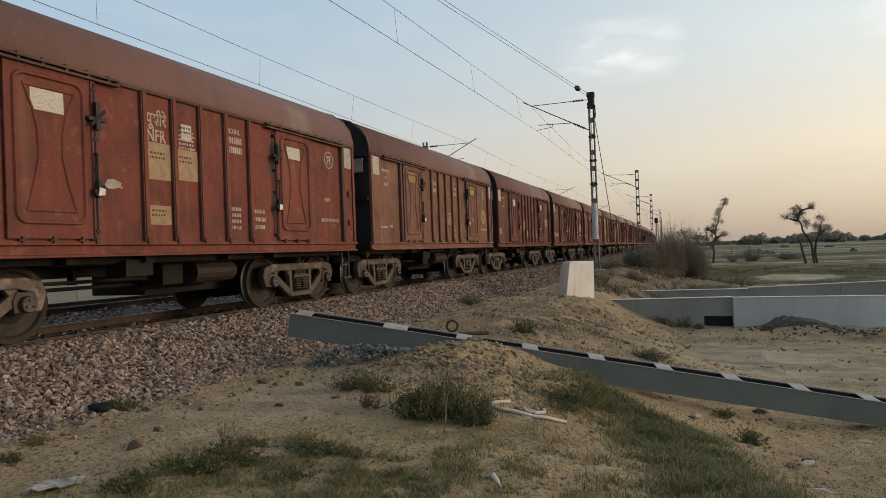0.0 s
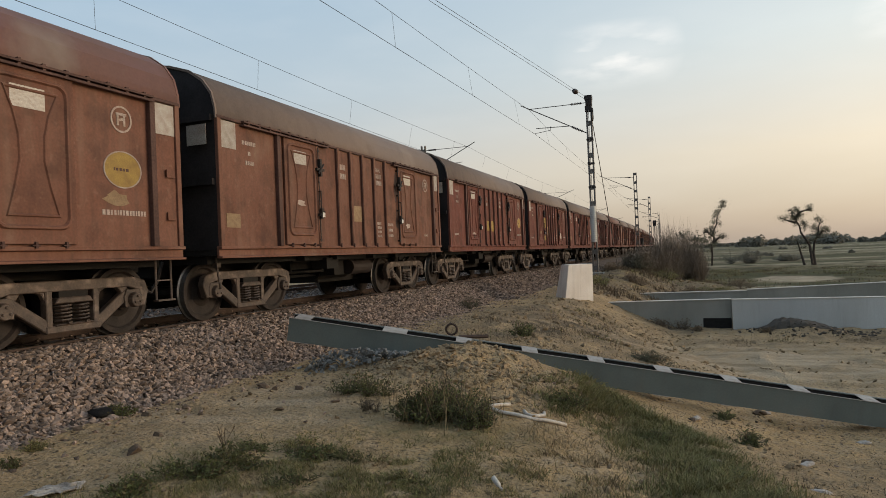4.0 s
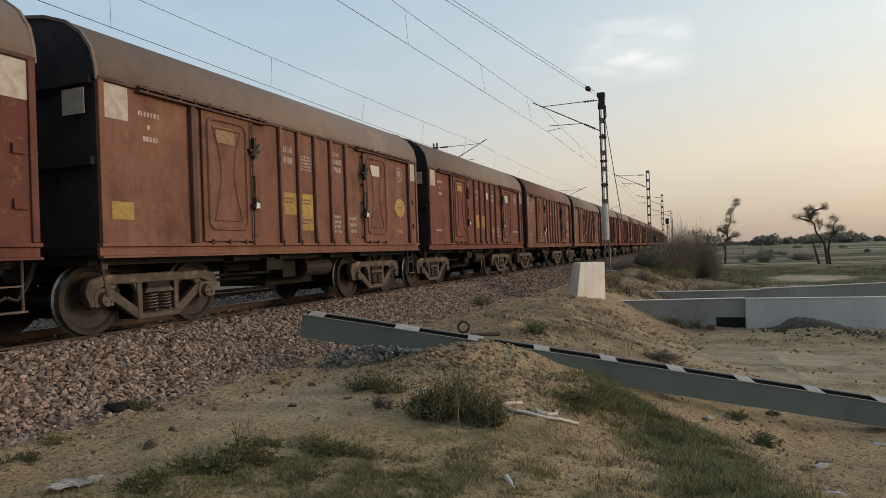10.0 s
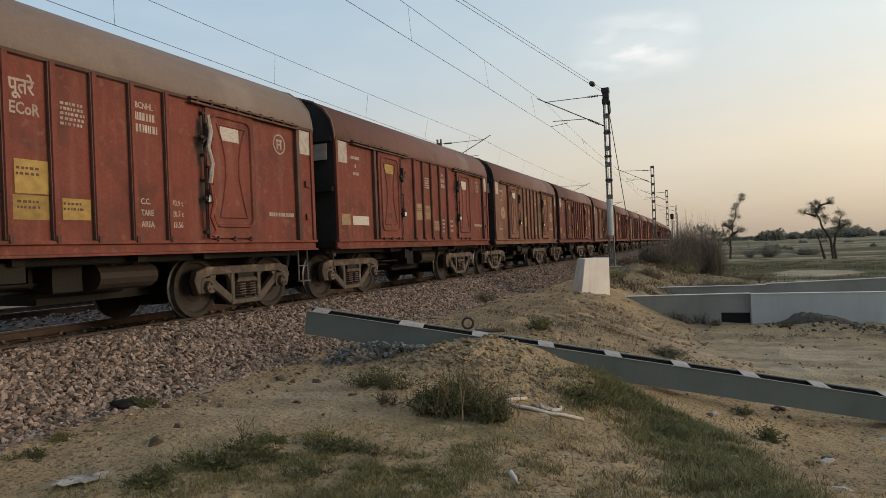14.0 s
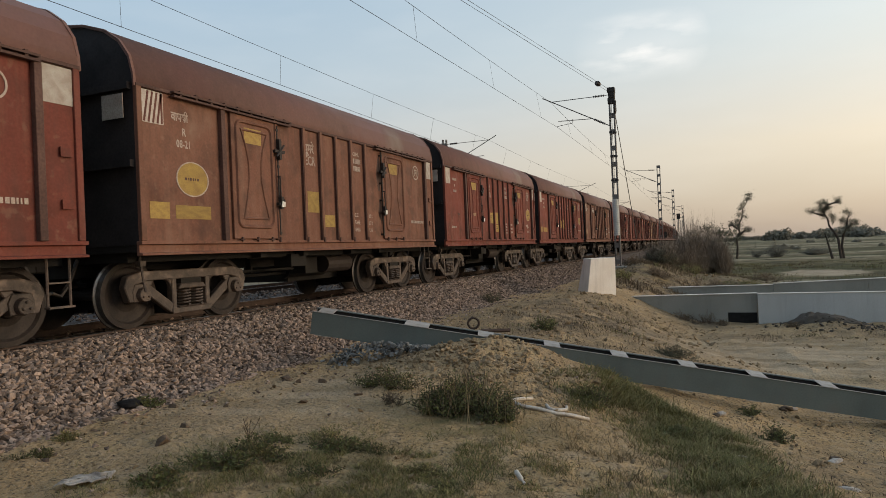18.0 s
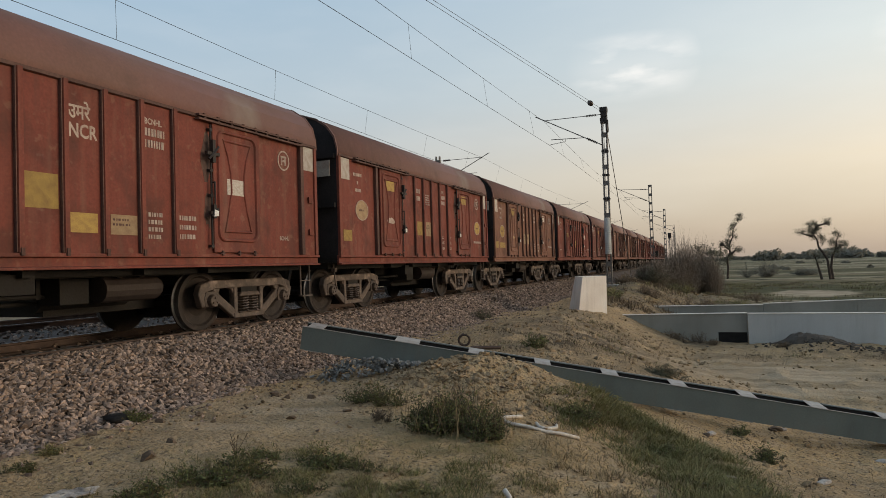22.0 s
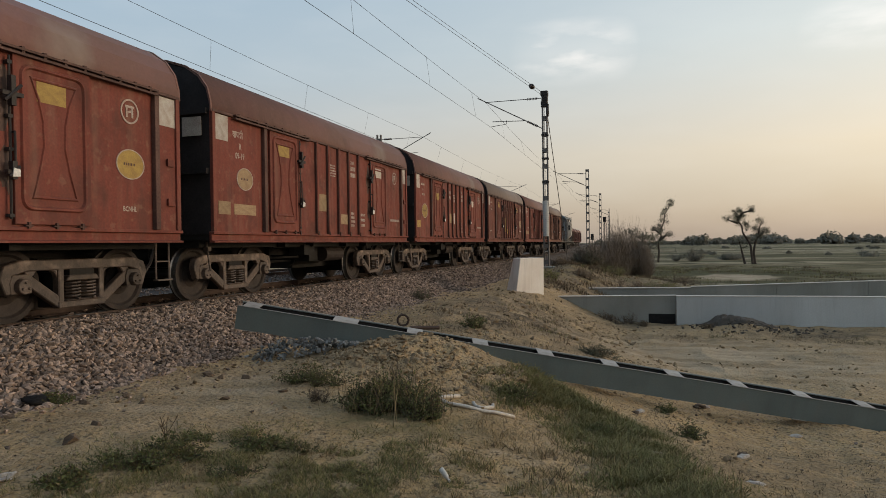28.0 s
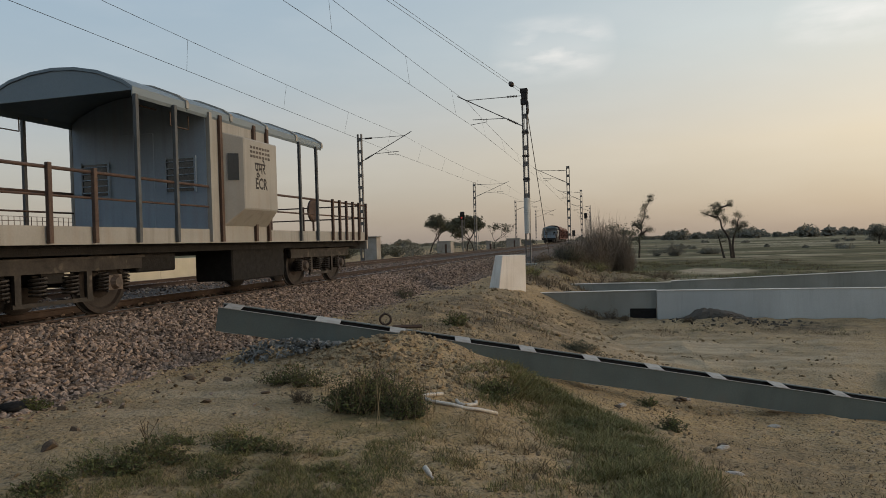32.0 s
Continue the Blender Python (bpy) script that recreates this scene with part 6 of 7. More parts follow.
# ---- plants ----
def blades(name, spots, count, spread, height, width, mat, label, lean=0.5, category="grass", parent=None, gaps=0.0):
    """Grass: narrow bent blades, joined."""
    rng = np.random
    verts, faces = [], []
    for cx, cy, k in spots:
        n = int(count * k)
        for _ in range(n):
            x, y = cx + rng.normal() * spread * k ** 0.5, cy + rng.normal() * spread * k ** 0.5
            if gaps and noise.noise((x * gaps, y * gaps, 4)) + 0.3 * noise.noise((x * gaps * 3, y * gaps * 3, 8)) < -0.02:
                continue
            z = ground_z(x, y) - 0.01
            h = height * rng.uniform(0.4, 1.15)
            a = rng.uniform(0, 6.283)
            dx, dy = math.cos(a), math.sin(a)
            b = rng.uniform(0, 6.283)
            lx, ly = math.cos(b) * lean * h * rng.rand(), math.sin(b) * lean * h * rng.rand()
            w = width * rng.uniform(0.6, 1.2)
            i = len(verts)
            verts += [(x - dx * w, y - dy * w, z), (x + dx * w, y + dy * w, z), (x + lx * 0.45 + dx * w * 0.7, y + ly * 0.45 + dy * w * 0.7, z + h * 0.6), (x + lx * 0.45 - dx * w * 0.7, y + ly * 0.45 - dy * w * 0.7, z + h * 0.6), (x + lx, y + ly, z + h)]
            faces += [(i, i + 1, i + 2, i + 3), (i + 3, i + 2, i + 4)]
    ob = tagged(new(name, raw(name, verts, faces, mat)), label, category, kind="stuff")
    ob.parent = parent
    return ob


def limb(bm, a, d, length, r, depth, ends, rnd, bendy=0.5, split=(2, 3)):
    segs = 3
    p = Vector(a)
    d = Vector(d).normalized()
    for k in range(segs):
        q = p + d * (length / segs)
        tube(bm, p, q, r * (1 - 0.25 * k / segs), r * (1 - 0.25 * (k + 1) / segs), 6 if r > 0.05 else 4, cap=False)
        p = q
        d = (d + Vector((rnd.uniform(-1, 1), rnd.uniform(-1, 1), rnd.uniform(-0.4, 0.7))) * bendy * 0.35).normalized()
    if depth == 0:
        ends.append((p, d))
        return
    for _ in range(rnd.randint(*split)):
        nd = (d + Vector((rnd.uniform(-1, 1), rnd.uniform(-1, 1), rnd.uniform(-0.3, 0.8))) * bendy * 1.6).normalized()
        limb(bm, p, nd, length * rnd.uniform(0.55, 0.8), r * 0.62, depth - 1, ends, rnd, bendy, split)
    if rnd.random() < 0.75 and depth < 4:
        ends.append((p, d))


def build_tree(x, y, z, height, seed, label, leaf=0.14, leaves=26, depth=4, bendy=0.55, lean=(0, 0), spread=0.45, trunk=0.14, stems=1, leaf_mat=None):
    rnd = random.Random(seed)
    tree = thing("tree", label, "tree")
    bm = bmesh.new()
    ends = []
    for s in range(stems):
        dx, dy = lean[0] + rnd.uniform(-0.3, 0.3) * (stems > 1), lean[1] + rnd.uniform(-0.3, 0.3) * (stems > 1)
        limb(bm, (0.22 * s, 0, -0.2), (dx, dy, 1), 0.42, trunk * (1 if s == 0 else 0.75), depth, ends, rnd, bendy)
    # grown at an even size, then brought to its height
    top = max(p.z for p, _ in ends)
    k = height / (top + 0.2)
    for v in bm.verts:
        r = Vector((x, y, z - 0.2))
        v.co = Vector((v.co.x * k, v.co.y * k, (v.co.z + 0.2) * k)) + r
    part("trunk", bm, BARK, tree, "dark crooked trunk and limbs")
    verts, faces = [], []
    for p, d in ends:
        p = Vector((p.x * k, p.y * k, (p.z + 0.2) * k)) + Vector((x, y, z - 0.2))
        for _ in range(rnd.randint(leaves // 3, leaves)):
            c = p + Vector((rnd.gauss(0, spread), rnd.gauss(0, spread), rnd.gauss(0, spread * 0.55)))
            u = Vector((rnd.gauss(0, 1), rnd.gauss(0, 1), rnd.gauss(0, 1))).normalized()
            w = u.orthogonal().normalized()
            s = leaf * rnd.uniform(0.5, 1.3)
            i = len(verts)
            verts += [c - u * s, c + w * s * 0.45, c + u * s, c - w * s * 0.45]
            faces.append((i, i + 1, i + 2, i + 3))
    same("crown", raw("crown", [v[:] for v in verts], faces, leaf_mat or LEAF), tree, None, "thin dusty foliage")
    return tree


def build_stem_tree(x, y, z, seed, label, stems, trunk, reach, leaves):
    """A wind-bent tree: wavy stems with forking side limbs that carry ragged clumps of small leaves."""
    rnd = random.Random(seed)
    tree = thing("tree", label, "tree")
    bm = bmesh.new()
    ends = []
    for stem, low in stems:
        pts = [Vector((x + a, y + rnd.uniform(-0.15, 0.15), z + b)) for a, b in stem]
        pts[0].z -= 0.2
        n = len(pts) - 1
        for k in range(n):
            tube(bm, pts[k], pts[k + 1], trunk * (1 - 0.75 * k / n), trunk * (1 - 0.75 * (k + 1) / n), 7, cap=False)
            if k >= low:
                for _ in range(rnd.randint(3, 5)):
                    p = pts[k].lerp(pts[k + 1], rnd.random())
                    a = rnd.uniform(0, 6.283)
                    limb(bm, p, (math.cos(a), math.sin(a), rnd.uniform(-0.1, 0.6)), reach * rnd.uniform(0.25, 0.6), trunk * 0.20, 2, ends, rnd, 0.6)
        ends.append((pts[-1], None))
    part("trunk", bm, BARK, tree, "dark crooked trunk and limbs")
    verts, faces = [], []
    for p, _ in ends:
        if rnd.random() < 0.25:
            continue
        r = rnd.uniform(0.10, 0.24)
        for _ in range(rnd.randint(leaves // 2, leaves)):
            c = p + Vector((rnd.gauss(0, r), rnd.gauss(0, r), rnd.gauss(0.02, r * 0.85)))
            u = Vector((rnd.gauss(0, 1), rnd.gauss(0, 1), rnd.gauss(0, 0.8))).normalized()
            w = u.orthogonal().normalized()
            q = 0.055 * rnd.uniform(0.5, 1.3)
            i = len(verts)
            verts += [c - u * q, c + w * q * 0.5, c + u * q, c - w * q * 0.5]
            faces.append((i, i + 1, i + 2, i + 3))
    same("crown", raw("crown", [v[:] for v in verts], faces, LEAF), tree, None, "thin ragged clumps of dusty foliage")
    return tree


def build_round_tree(x, y, z, wide, high, seed, label):
    """A far, full tree: a short trunk under several overlapping domes of leaves."""
    rnd = random.Random(seed)
    tree = thing("tree", label, "tree")
    bm = bmesh.new()
    tube(bm, (x, y, z - 0.2), (x + 0.1, y, z + high * 0.5), high * 0.05, high * 0.03, 8)
    for k in range(5):
        a = 1.257 * k
        tube(bm, (x + 0.1, y, z + high * 0.35), (x + math.cos(a) * wide * 0.5, y + math.sin(a) * wide * 0.5, z + high * 0.65), high * 0.025, high * 0.01, 6)
    part("trunk", bm, BARK, tree)
    verts, faces = [], []
    domes = [(rnd.uniform(-0.6, 0.6), rnd.uniform(-0.6, 0.6), rnd.uniform(0.35, 0.72), rnd.uniform(0.35, 0.55)) for _ in range(12)]
    for _ in range(4200):
        dx, dy, dz, r = rnd.choice(domes)
        d = Vector((rnd.gauss(0, 1), rnd.gauss(0, 1), rnd.gauss(0, 1))).normalized() * r * rnd.random() ** 0.4
        c = Vector((x + (dx + d.x) * wide, y + (dy + d.y) * wide, z + max(0.03, dz + d.z * 0.62) * high))
        u = Vector((rnd.gauss(0, 1), rnd.gauss(0, 1), rnd.gauss(0, 1))).normalized()
        w = u.orthogonal().normalized()
        q = high * 0.035 * rnd.uniform(0.5, 1.3)
        i = len(verts)
        verts += [c - u * q, c + w * q * 0.6, c + u * q, c - w * q * 0.6]
        faces.append((i, i + 1, i + 2, i + 3))
    same("crown", raw("crown", [v[:] for v in verts], faces, FAR_LEAF), tree, None, "full rounded crown, paled for haze")
    return tree


def build_shrub(x, y, wide, high, seed, label, mat=None, count=900, leaf=0.028, category="bush", z=None, stems=46):
    """A weed bush: thin bent stems that fan out from a few roots, each with small leaves along its upper part."""
    rnd = random.Random(seed)
    sh = thing("bush", label, category)
    level = z
    bm = bmesh.new()
    verts, faces = [], []
    roots = [(rnd.gauss(0, 0.30) * wide, rnd.gauss(0, 0.24) * wide) for _ in range(5)]
    thick = 0.0045 * (high / 0.4) ** 0.6
    each = max(4, count // stems)
    for _ in range(stems):
        rx, ry = rnd.choice(roots)
        a, r = rnd.uniform(0, 6.283), rnd.random() ** 0.7
        ex, ey = rx + math.cos(a) * r * wide * 0.75, ry + math.sin(a) * r * wide * 0.6
        g = ground_z(x + rx, y + ry) if level is None else level
        p = Vector((x + rx, y + ry, g - 0.02))
        tall = high * (1.08 - 0.72 * r) * rnd.uniform(0.55, 1.05)
        q = Vector((x + ex, y + ey, g + tall))
        m = p.lerp(q, 0.5) + Vector((rnd.gauss(0, 0.06) * wide, rnd.gauss(0, 0.06) * wide, 0.12 * tall))
        tube(bm, p, m, thick, thick * 0.8, 3, cap=False)
        tube(bm, m, q, thick * 0.8, thick * 0.4, 3, cap=False)
        for _ in range(rnd.randint(each * 2 // 3, each * 4 // 3)):
            f = rnd.random() ** 0.8
            c = (p.lerp(m, 2 * f) if f < 0.5 else m.lerp(q, 2 * f - 1)) + Vector((rnd.gauss(0, 0.055) * wide, rnd.gauss(0, 0.055) * wide, rnd.gauss(0, 0.05) * high))
            c.z = max(c.z, g + 0.005)
            u = Vector(((c.x - x) / wide * 0.6 + rnd.gauss(0, 0.7), (c.y - y) / wide * 0.6 + rnd.gauss(0, 0.7), rnd.gauss(0.45, 0.55))).normalized()
            w = u.orthogonal().normalized()
            k = leaf * rnd.uniform(0.5, 1.3)
            b = 0.36 if mat is None else 0.20
            i = len(verts)
            verts += [c - u * k * 0.7, c + w * k * b, c + u * k, c - w * k * b]
            faces.append((i, i + 1, i + 2, i + 3))
    part("stem", bm, BARK, sh)
    same("foliage", raw("foliage", [v[:] for v in verts], faces, mat or BUSH), sh, None, "small dusty leaves")
    return sh


def build_thicket():
    """A tangle of thin dry canes: each is a bent ribbon that forks, thicker below."""
    rnd = random.Random(12)
    clumps = ((-1.7, 53.0, 1.5, 4.5, 2300), (-0.7, 55.0, 1.5, 4.7, 2300), (-2.3, 51.5, 1.2, 3.4, 1300), (0.2, 54.0, 1.0, 3.6, 1300), (-3.4, 50.0, 1.1, 2.4, 900), (-4.5, 51.0, 0.9, 1.8, 600))
    for rank, (cx, cy, wide, high, count) in enumerate(clumps):
        verts, faces = [], []

        def ribbon(p, q, w0, w1):
            a = rnd.uniform(0, 3.1416)
            d = Vector((math.cos(a), math.sin(a), 0))
            i = len(verts)
            verts.extend((p - d * w0, p + d * w0, q + d * w1, q - d * w1))
            faces.append((i, i + 1, i + 2, i + 3))
        for _ in range(count):
            a, r = rnd.uniform(0, 6.283), rnd.random() ** 0.6
            ux, uy = math.cos(a) * r, math.sin(a) * r
            x, y = cx + bend(cy) + ux * wide * 0.5, cy + uy * wide * 0.9
            p = Vector((x, y, ground_z(x, y) - 0.05))
            h = high * (1 - 0.55 * r * r) * rnd.uniform(0.35, 1.0) * (1.25 if rnd.random() < 0.05 else 1)
            lean = Vector((ux * wide * rnd.uniform(0.2, 0.9) + rnd.gauss(0, 0.22), uy * wide * 0.7 + rnd.gauss(0, 0.25), 0))
            w = rnd.uniform(0.007, 0.014)
            for k in range(4):
                f0, f1 = k / 4, (k + 1) / 4
                q = p + lean * (f1 * f1 - f0 * f0) + Vector((rnd.gauss(0, 0.04), rnd.gauss(0, 0.04), h / 4))
                ribbon(p, q, w * (1 - 0.2 * k), w * (0.8 - 0.2 * k))
                if k >= 1:
                    for _ in range(2):
                        s = p + Vector((rnd.gauss(0, 0.16), rnd.gauss(0, 0.16), rnd.uniform(0.05, 0.30)))
                        ribbon(p, s, w * 0.5, w * 0.2)
                p = q
        tagged(new("thicket", raw("thicket", [v[:] for v in verts], faces, REED)), "tangled thicket of thin dry grey-brown canes", "thicket", kind="stuff")


def build_far_woods():
    """Clumped trees along the horizon, too far to tell apart."""
    rnd = random.Random(5)
    verts, faces = [], []
    def clump(cx, cy, base, hgt, wid, n, size):
        for _ in range(n):
            a, r, f = rnd.uniform(0, 6.283), rnd.random() ** 0.5, rnd.random()
            top = hgt * (1 - 0.55 * r * r)
            c = Vector((cx + math.cos(a) * r * wid, cy + math.sin(a) * r * wid, base + top * f ** 0.7))
            u = Vector((rnd.gauss(0, 1), rnd.gauss(0, 1), rnd.gauss(0, 1))).normalized()
            w = u.orthogonal().normalized()
            s = size * rnd.uniform(0.5, 1.3)
            i = len(verts)
            verts.extend((c - u * s, c + w * s * 0.8, c + u * s, c - w * s * 0.8))
            faces.append((i, i + 1, i + 2, i + 3))
    def rounded(cx, cy, base, hgt, wid, n, size):
        """One crown: overlapping domes over a short bare foot."""
        for _ in range(rnd.randint(3, 5)):
            f = rnd.uniform(0.55, 1.0)
            clump(cx + rnd.uniform(-0.6, 0.6) * wid, cy + rnd.uniform(-0.6, 0.6) * wid, base, hgt * f, wid * rnd.uniform(0.4, 0.7), n, size)
    for k in range(520):
        az = rnd.uniform(-1.15, 0.75)
        dist = rnd.uniform(430, 720)
        cx, cy = math.sin(az) * dist, math.cos(az) * dist
        if abs(cx - TRACK_1 - bend(cy)) < 20:
            continue
        grove = noise.noise((az * 17, 0, 3.7)) + 0.5 * noise.noise((az * 41, 0, 8))
        for c0, wd in ((0.152, 0.030), (0.075, 0.012), (0.255, 0.030)):
            grove = max(grove, 0.75 * math.exp(-((az - c0) / wd) ** 2))
        hgt = (3.4 if grove < 0.12 else 3.4 + 9.0 * min(0.8, grove)) * rnd.uniform(0.75, 1.1) * dist / 560
        rounded(cx, cy, -1.9, hgt, hgt * rnd.uniform(0.7, 1.1), 110, 0.95)
    for k in range(20):
        y = rnd.uniform(110, 260)
        x = y * rnd.uniform(0.05, 0.46)
        h = rnd.uniform(0.5, 1.1) * (0.6 + y / 260)
        rounded(x, y, -1.95, h, h * rnd.uniform(0.8, 1.5), 70, 0.05 + y / 1600)
    for k in range(40):
        y = rnd.uniform(70, 240)
        x = -20 - y * rnd.uniform(0.03, 0.45)
        h = rnd.uniform(0.8, 2.4) * (0.6 + y / 200)
        rounded(x, y, -1.3, h, h * rnd.uniform(0.6, 1.1), 60, 0.06 + y / 1400)
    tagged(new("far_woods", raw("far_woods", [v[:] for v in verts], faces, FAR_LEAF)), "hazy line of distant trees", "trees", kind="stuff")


def build_plants():
    for x, y, w, h, seed, n in ((-2.76, 6.42, 0.36, 0.34, 1, 3000), (-2.46, 6.50, 0.50, 0.46, 11, 6500), (-2.14, 6.40, 0.36, 0.32, 12, 2600)):
        build_shrub(x, y, w, h, seed, "dense dark green weed bush on the bank", count=n, leaf=0.019, stems=120)
    build_shrub(-2.62, 6.72, 0.34, 0.50, 13, "dry reddish seed heads above the weed bush", STRAW_BROWN, 1300, 0.014, stems=60)
    blades("bush_stalks", [(-2.5, 6.5, 1), (-2.2, 6.6, 0.6), (-2.8, 6.45, 0.7)], 130, 0.22, 0.52, 0.003, DRY, "dry stalks rising from the weed bush", 0.5)
    build_shrub(-3.80, 7.10, 0.46, 0.26, 2, "low green weed tuft", count=2200, leaf=0.018, stems=90)
    build_shrub(-3.40, 6.38, 0.20, 0.15, 3, "small dry brown weed", STRAW_BROWN, 700, 0.016)
    build_shrub(-0.95, 13.3, 0.55, 0.28, 4, "grey-green scrub behind the steel mast", LEAF, 2600, 0.024, stems=80)
    build_shrub(-3.2, 12.6, 0.32, 0.36, 5, "dry brown-green scrub on the bank", count=1500, leaf=0.022)
    build_shrub(-6.3, 18.6, 0.4, 0.40, 6, "grey-green scrub at the ballast's foot", LEAF, 1400, 0.026)
    build_shrub(0.56, 9.2, 0.30, 0.24, 7, "small green weed on bare earth", count=1100, leaf=0.018)
    build_shrub(0.3, 10.4, 0.22, 0.16, 8, "small green weed on bare earth", count=700, leaf=0.018)
    build_shrub(-6.05, 5.55, 0.22, 0.14, 9, "dark weed among the stones", count=900, leaf=0.017)
    build_shrub(-1.5, 8.25, 0.35, 0.26, 10, "green weeds against the mound", count=1500, leaf=0.018)
    for k, (x, y, w, h) in enumerate(((-3.69, 4.08, 0.24, 0.12), (-3.62, 4.36, 0.26, 0.13), (-3.60, 4.74, 0.22, 0.10), (-3.30, 4.95, 0.26, 0.11), (-2.75, 4.84, 0.24, 0.09), (-2.2, 4.6, 0.26, 0.09), (-2.9, 4.2, 0.26, 0.10), (-5.8, 4.4, 0.2, 0.10), (-5.5, 3.9, 0.22, 0.10), (-1.9, 4.3, 0.24, 0.08), (-1.5, 3.8, 0.26, 0.09))):
        build_shrub(x, y, w, h, 140 + k, "low leafy green weed in the short grass", BUSH if k % 2 == 0 else GRASS, 800, 0.017)
    for x, y, w, h, seed in ((-3.66, 4.12, 0.34, 0.17, 171), (-3.50, 4.42, 0.30, 0.15, 172), (-3.90, 3.68, 0.32, 0.11, 173), (-3.1, 4.85, 0.3, 0.13, 174)):
        build_shrub(x, y, w, h, seed, "dark leafy weed clump in the short grass", None, 1300, 0.018, stems=70)
    spots = [(-3.5, 4.2, 1), (-3.1, 4.4, 1.2), (-2.6, 4.5, 1.2), (-2.2, 4.7, 1), (-2.7, 3.8, 1), (-2.0, 4.1, 1.2), (-1.5, 4.0, 1), (-1.0, 4.2, 0.9), (-1.9, 5.2, 0.8), (-3.9, 3.6, 0.8), (-1.2, 5.0, 0.5)]
    blades("grass", spots, 3100, 0.46, 0.060, 0.0030, GRASS, "short green and straw grass", 1.7, gaps=2.4)
    blades("dry_grass", spots + [(-0.4, 4.6, 1), (0.4, 4.8, 0.8), (-1.6, 6.9, 0.6), (1.2, 6.0, 0.6), (-1.0, 3.4, 1), (0.2, 3.6, 1)], 1600, 0.52, 0.050, 0.0026, DRY, "short straw-coloured grass", 2.2, gaps=2.9)
    blades("dry_grass", [(-2.8, 8.2, 1), (-2.2, 8.4, 1), (-3.4, 8.0, 0.8), (-1.7, 8.6, 0.7)], 260, 0.32, 0.06, 0.003, DRY, "dry stubble on the mound", 1.2, gaps=2.2)
    blades("dry_grass", [(0.9, 7.2, 1), (1.8, 8.2, 1), (1.2, 9.4, 1), (2.2, 7.0, 1), (0.6, 5.8, 1), (1.6, 5.4, 1), (0.2, 9.8, 0.8), (2.6, 9.2, 0.8)], 420, 0.5, 0.05, 0.0035, STRAW_BROWN, "sparse dead stalks on bare earth", 1.4, gaps=1.8)
    strip = [(-1.5, 8.3, 0.8), (-1.25, 9.1, 0.9), (-0.95, 9.0, 1), (-0.70, 8.5, 1.1), (-0.48, 8.0, 1.1), (-0.28, 7.4, 1.1), (-0.08, 6.8, 1.1), (0.08, 6.2, 1), (0.15, 5.6, 1), (0.22, 5.0, 0.9), (0.30, 4.5, 0.8), (-0.2, 8.6, 0.6), (0.15, 7.6, 0.5)]
    blades("grass", strip, 1300, 0.24, 0.085, 0.0042, GRASS, "green weedy grass in a dip", 2.0)
    blades("grass", strip, 4400, 0.29, 0.105, 0.0040, GRASS, "ragged green weedy grass in a dip", 1.9, gaps=2.7)
    for k, (x, y, q) in enumerate(strip[1::3]):
        build_shrub(x + 0.1 * (k % 2), y, 0.34, 0.15, 60 + k, "low green weeds in the grass", BUSH if k % 2 else GRASS, 1300, 0.020)
    blades("dry_grass", [(-1.2, 6.2, 1), (-0.9, 5.4, 1), (-0.1, 7.6, 0.8), (-0.6, 8.2, 1), (-0.1, 6.8, 1), (0.2, 5.8, 1), (0.4, 4.9, 1)], 1000, 0.42, 0.10, 0.0035, DRY, "straw stalks among the grass", 1.6, gaps=2.4)
    slope = [(-4.2, 14.0, 0.8), (-3.6, 12.2, 0.8), (-2.9, 13.4, 1), (-2.2, 14.6, 1), (-3.4, 16.0, 1), (-2.6, 17.4, 1), (-1.9, 16.2, 0.7), (-3.0, 19.6, 1), (-2.2, 12.4, 0.8), (-0.8, 13.4, 1), (-0.3, 12.9, 0.8), (-1.6, 19.8, 0.6), (1.0, 20.4, 0.7), (2.4, 21.0, 0.8), (4.4, 21.4, 1), (5.6, 20.8, 1)]
    blades("scrub_grass", slope, 420, 0.42, 0.10, 0.005, STRAW_BROWN, "brown dead stalks on the slope", 1.2, gaps=1.4)
    blades("scrub_grass", slope[1::2], 260, 0.45, 0.09, 0.005, GRASS, "sparse green weeds on the slope", 1.2, gaps=1.2)
    rnd = random.Random(3)
    field = [(rnd.uniform(-5.0, 1.0), rnd.uniform(27, 46), 1) for _ in range(46)]
    blades("scrub_grass", field, 240, 0.7, 0.24, 0.012, STRAW_BROWN, "dry scrub grass on the bank", 0.9, gaps=0.7)
    blades("scrub_grass", [(x + 0.4, y - 0.5, 1) for x, y, _ in field[::3]], 80, 0.6, 0.22, 0.014, GRASS, "green scrub grass on the bank", 0.9, gaps=0.6)
    for k, (x, y, w, h) in enumerate(((-4.2, 30.5, 0.8, 0.5), (-2.6, 34.0, 0.9, 0.5), (-0.4, 36.0, 0.9, 0.6), (1.2, 39.0, 1.0, 0.5), (-4.4, 38.0, 0.9, 0.6), (2.4, 44.0, 1.3, 0.7), (-1.6, 42.5, 1.2, 0.7))):
        build_shrub(x, y, w, h, 80 + k, "low brown-green scrub on the bank", STRAW_BROWN if k % 3 else GRASS, 1800, 0.05, stems=60)
    tufts = [(rnd.uniform(0.5, 17.0), rnd.uniform(43, 78), rnd.uniform(0.5, 1.3)) for _ in range(190)]
    tufts = [q for q in tufts if math.hypot((q[0] - 7.0) / 3.9, (q[1] - 55.5) / 6.4) > 1]
    blades("field_grass", tufts[:90], 70, 0.7, 0.22, 0.016, STRAW_BROWN, "dry tufts in the open field", 1.1, gaps=0.5)
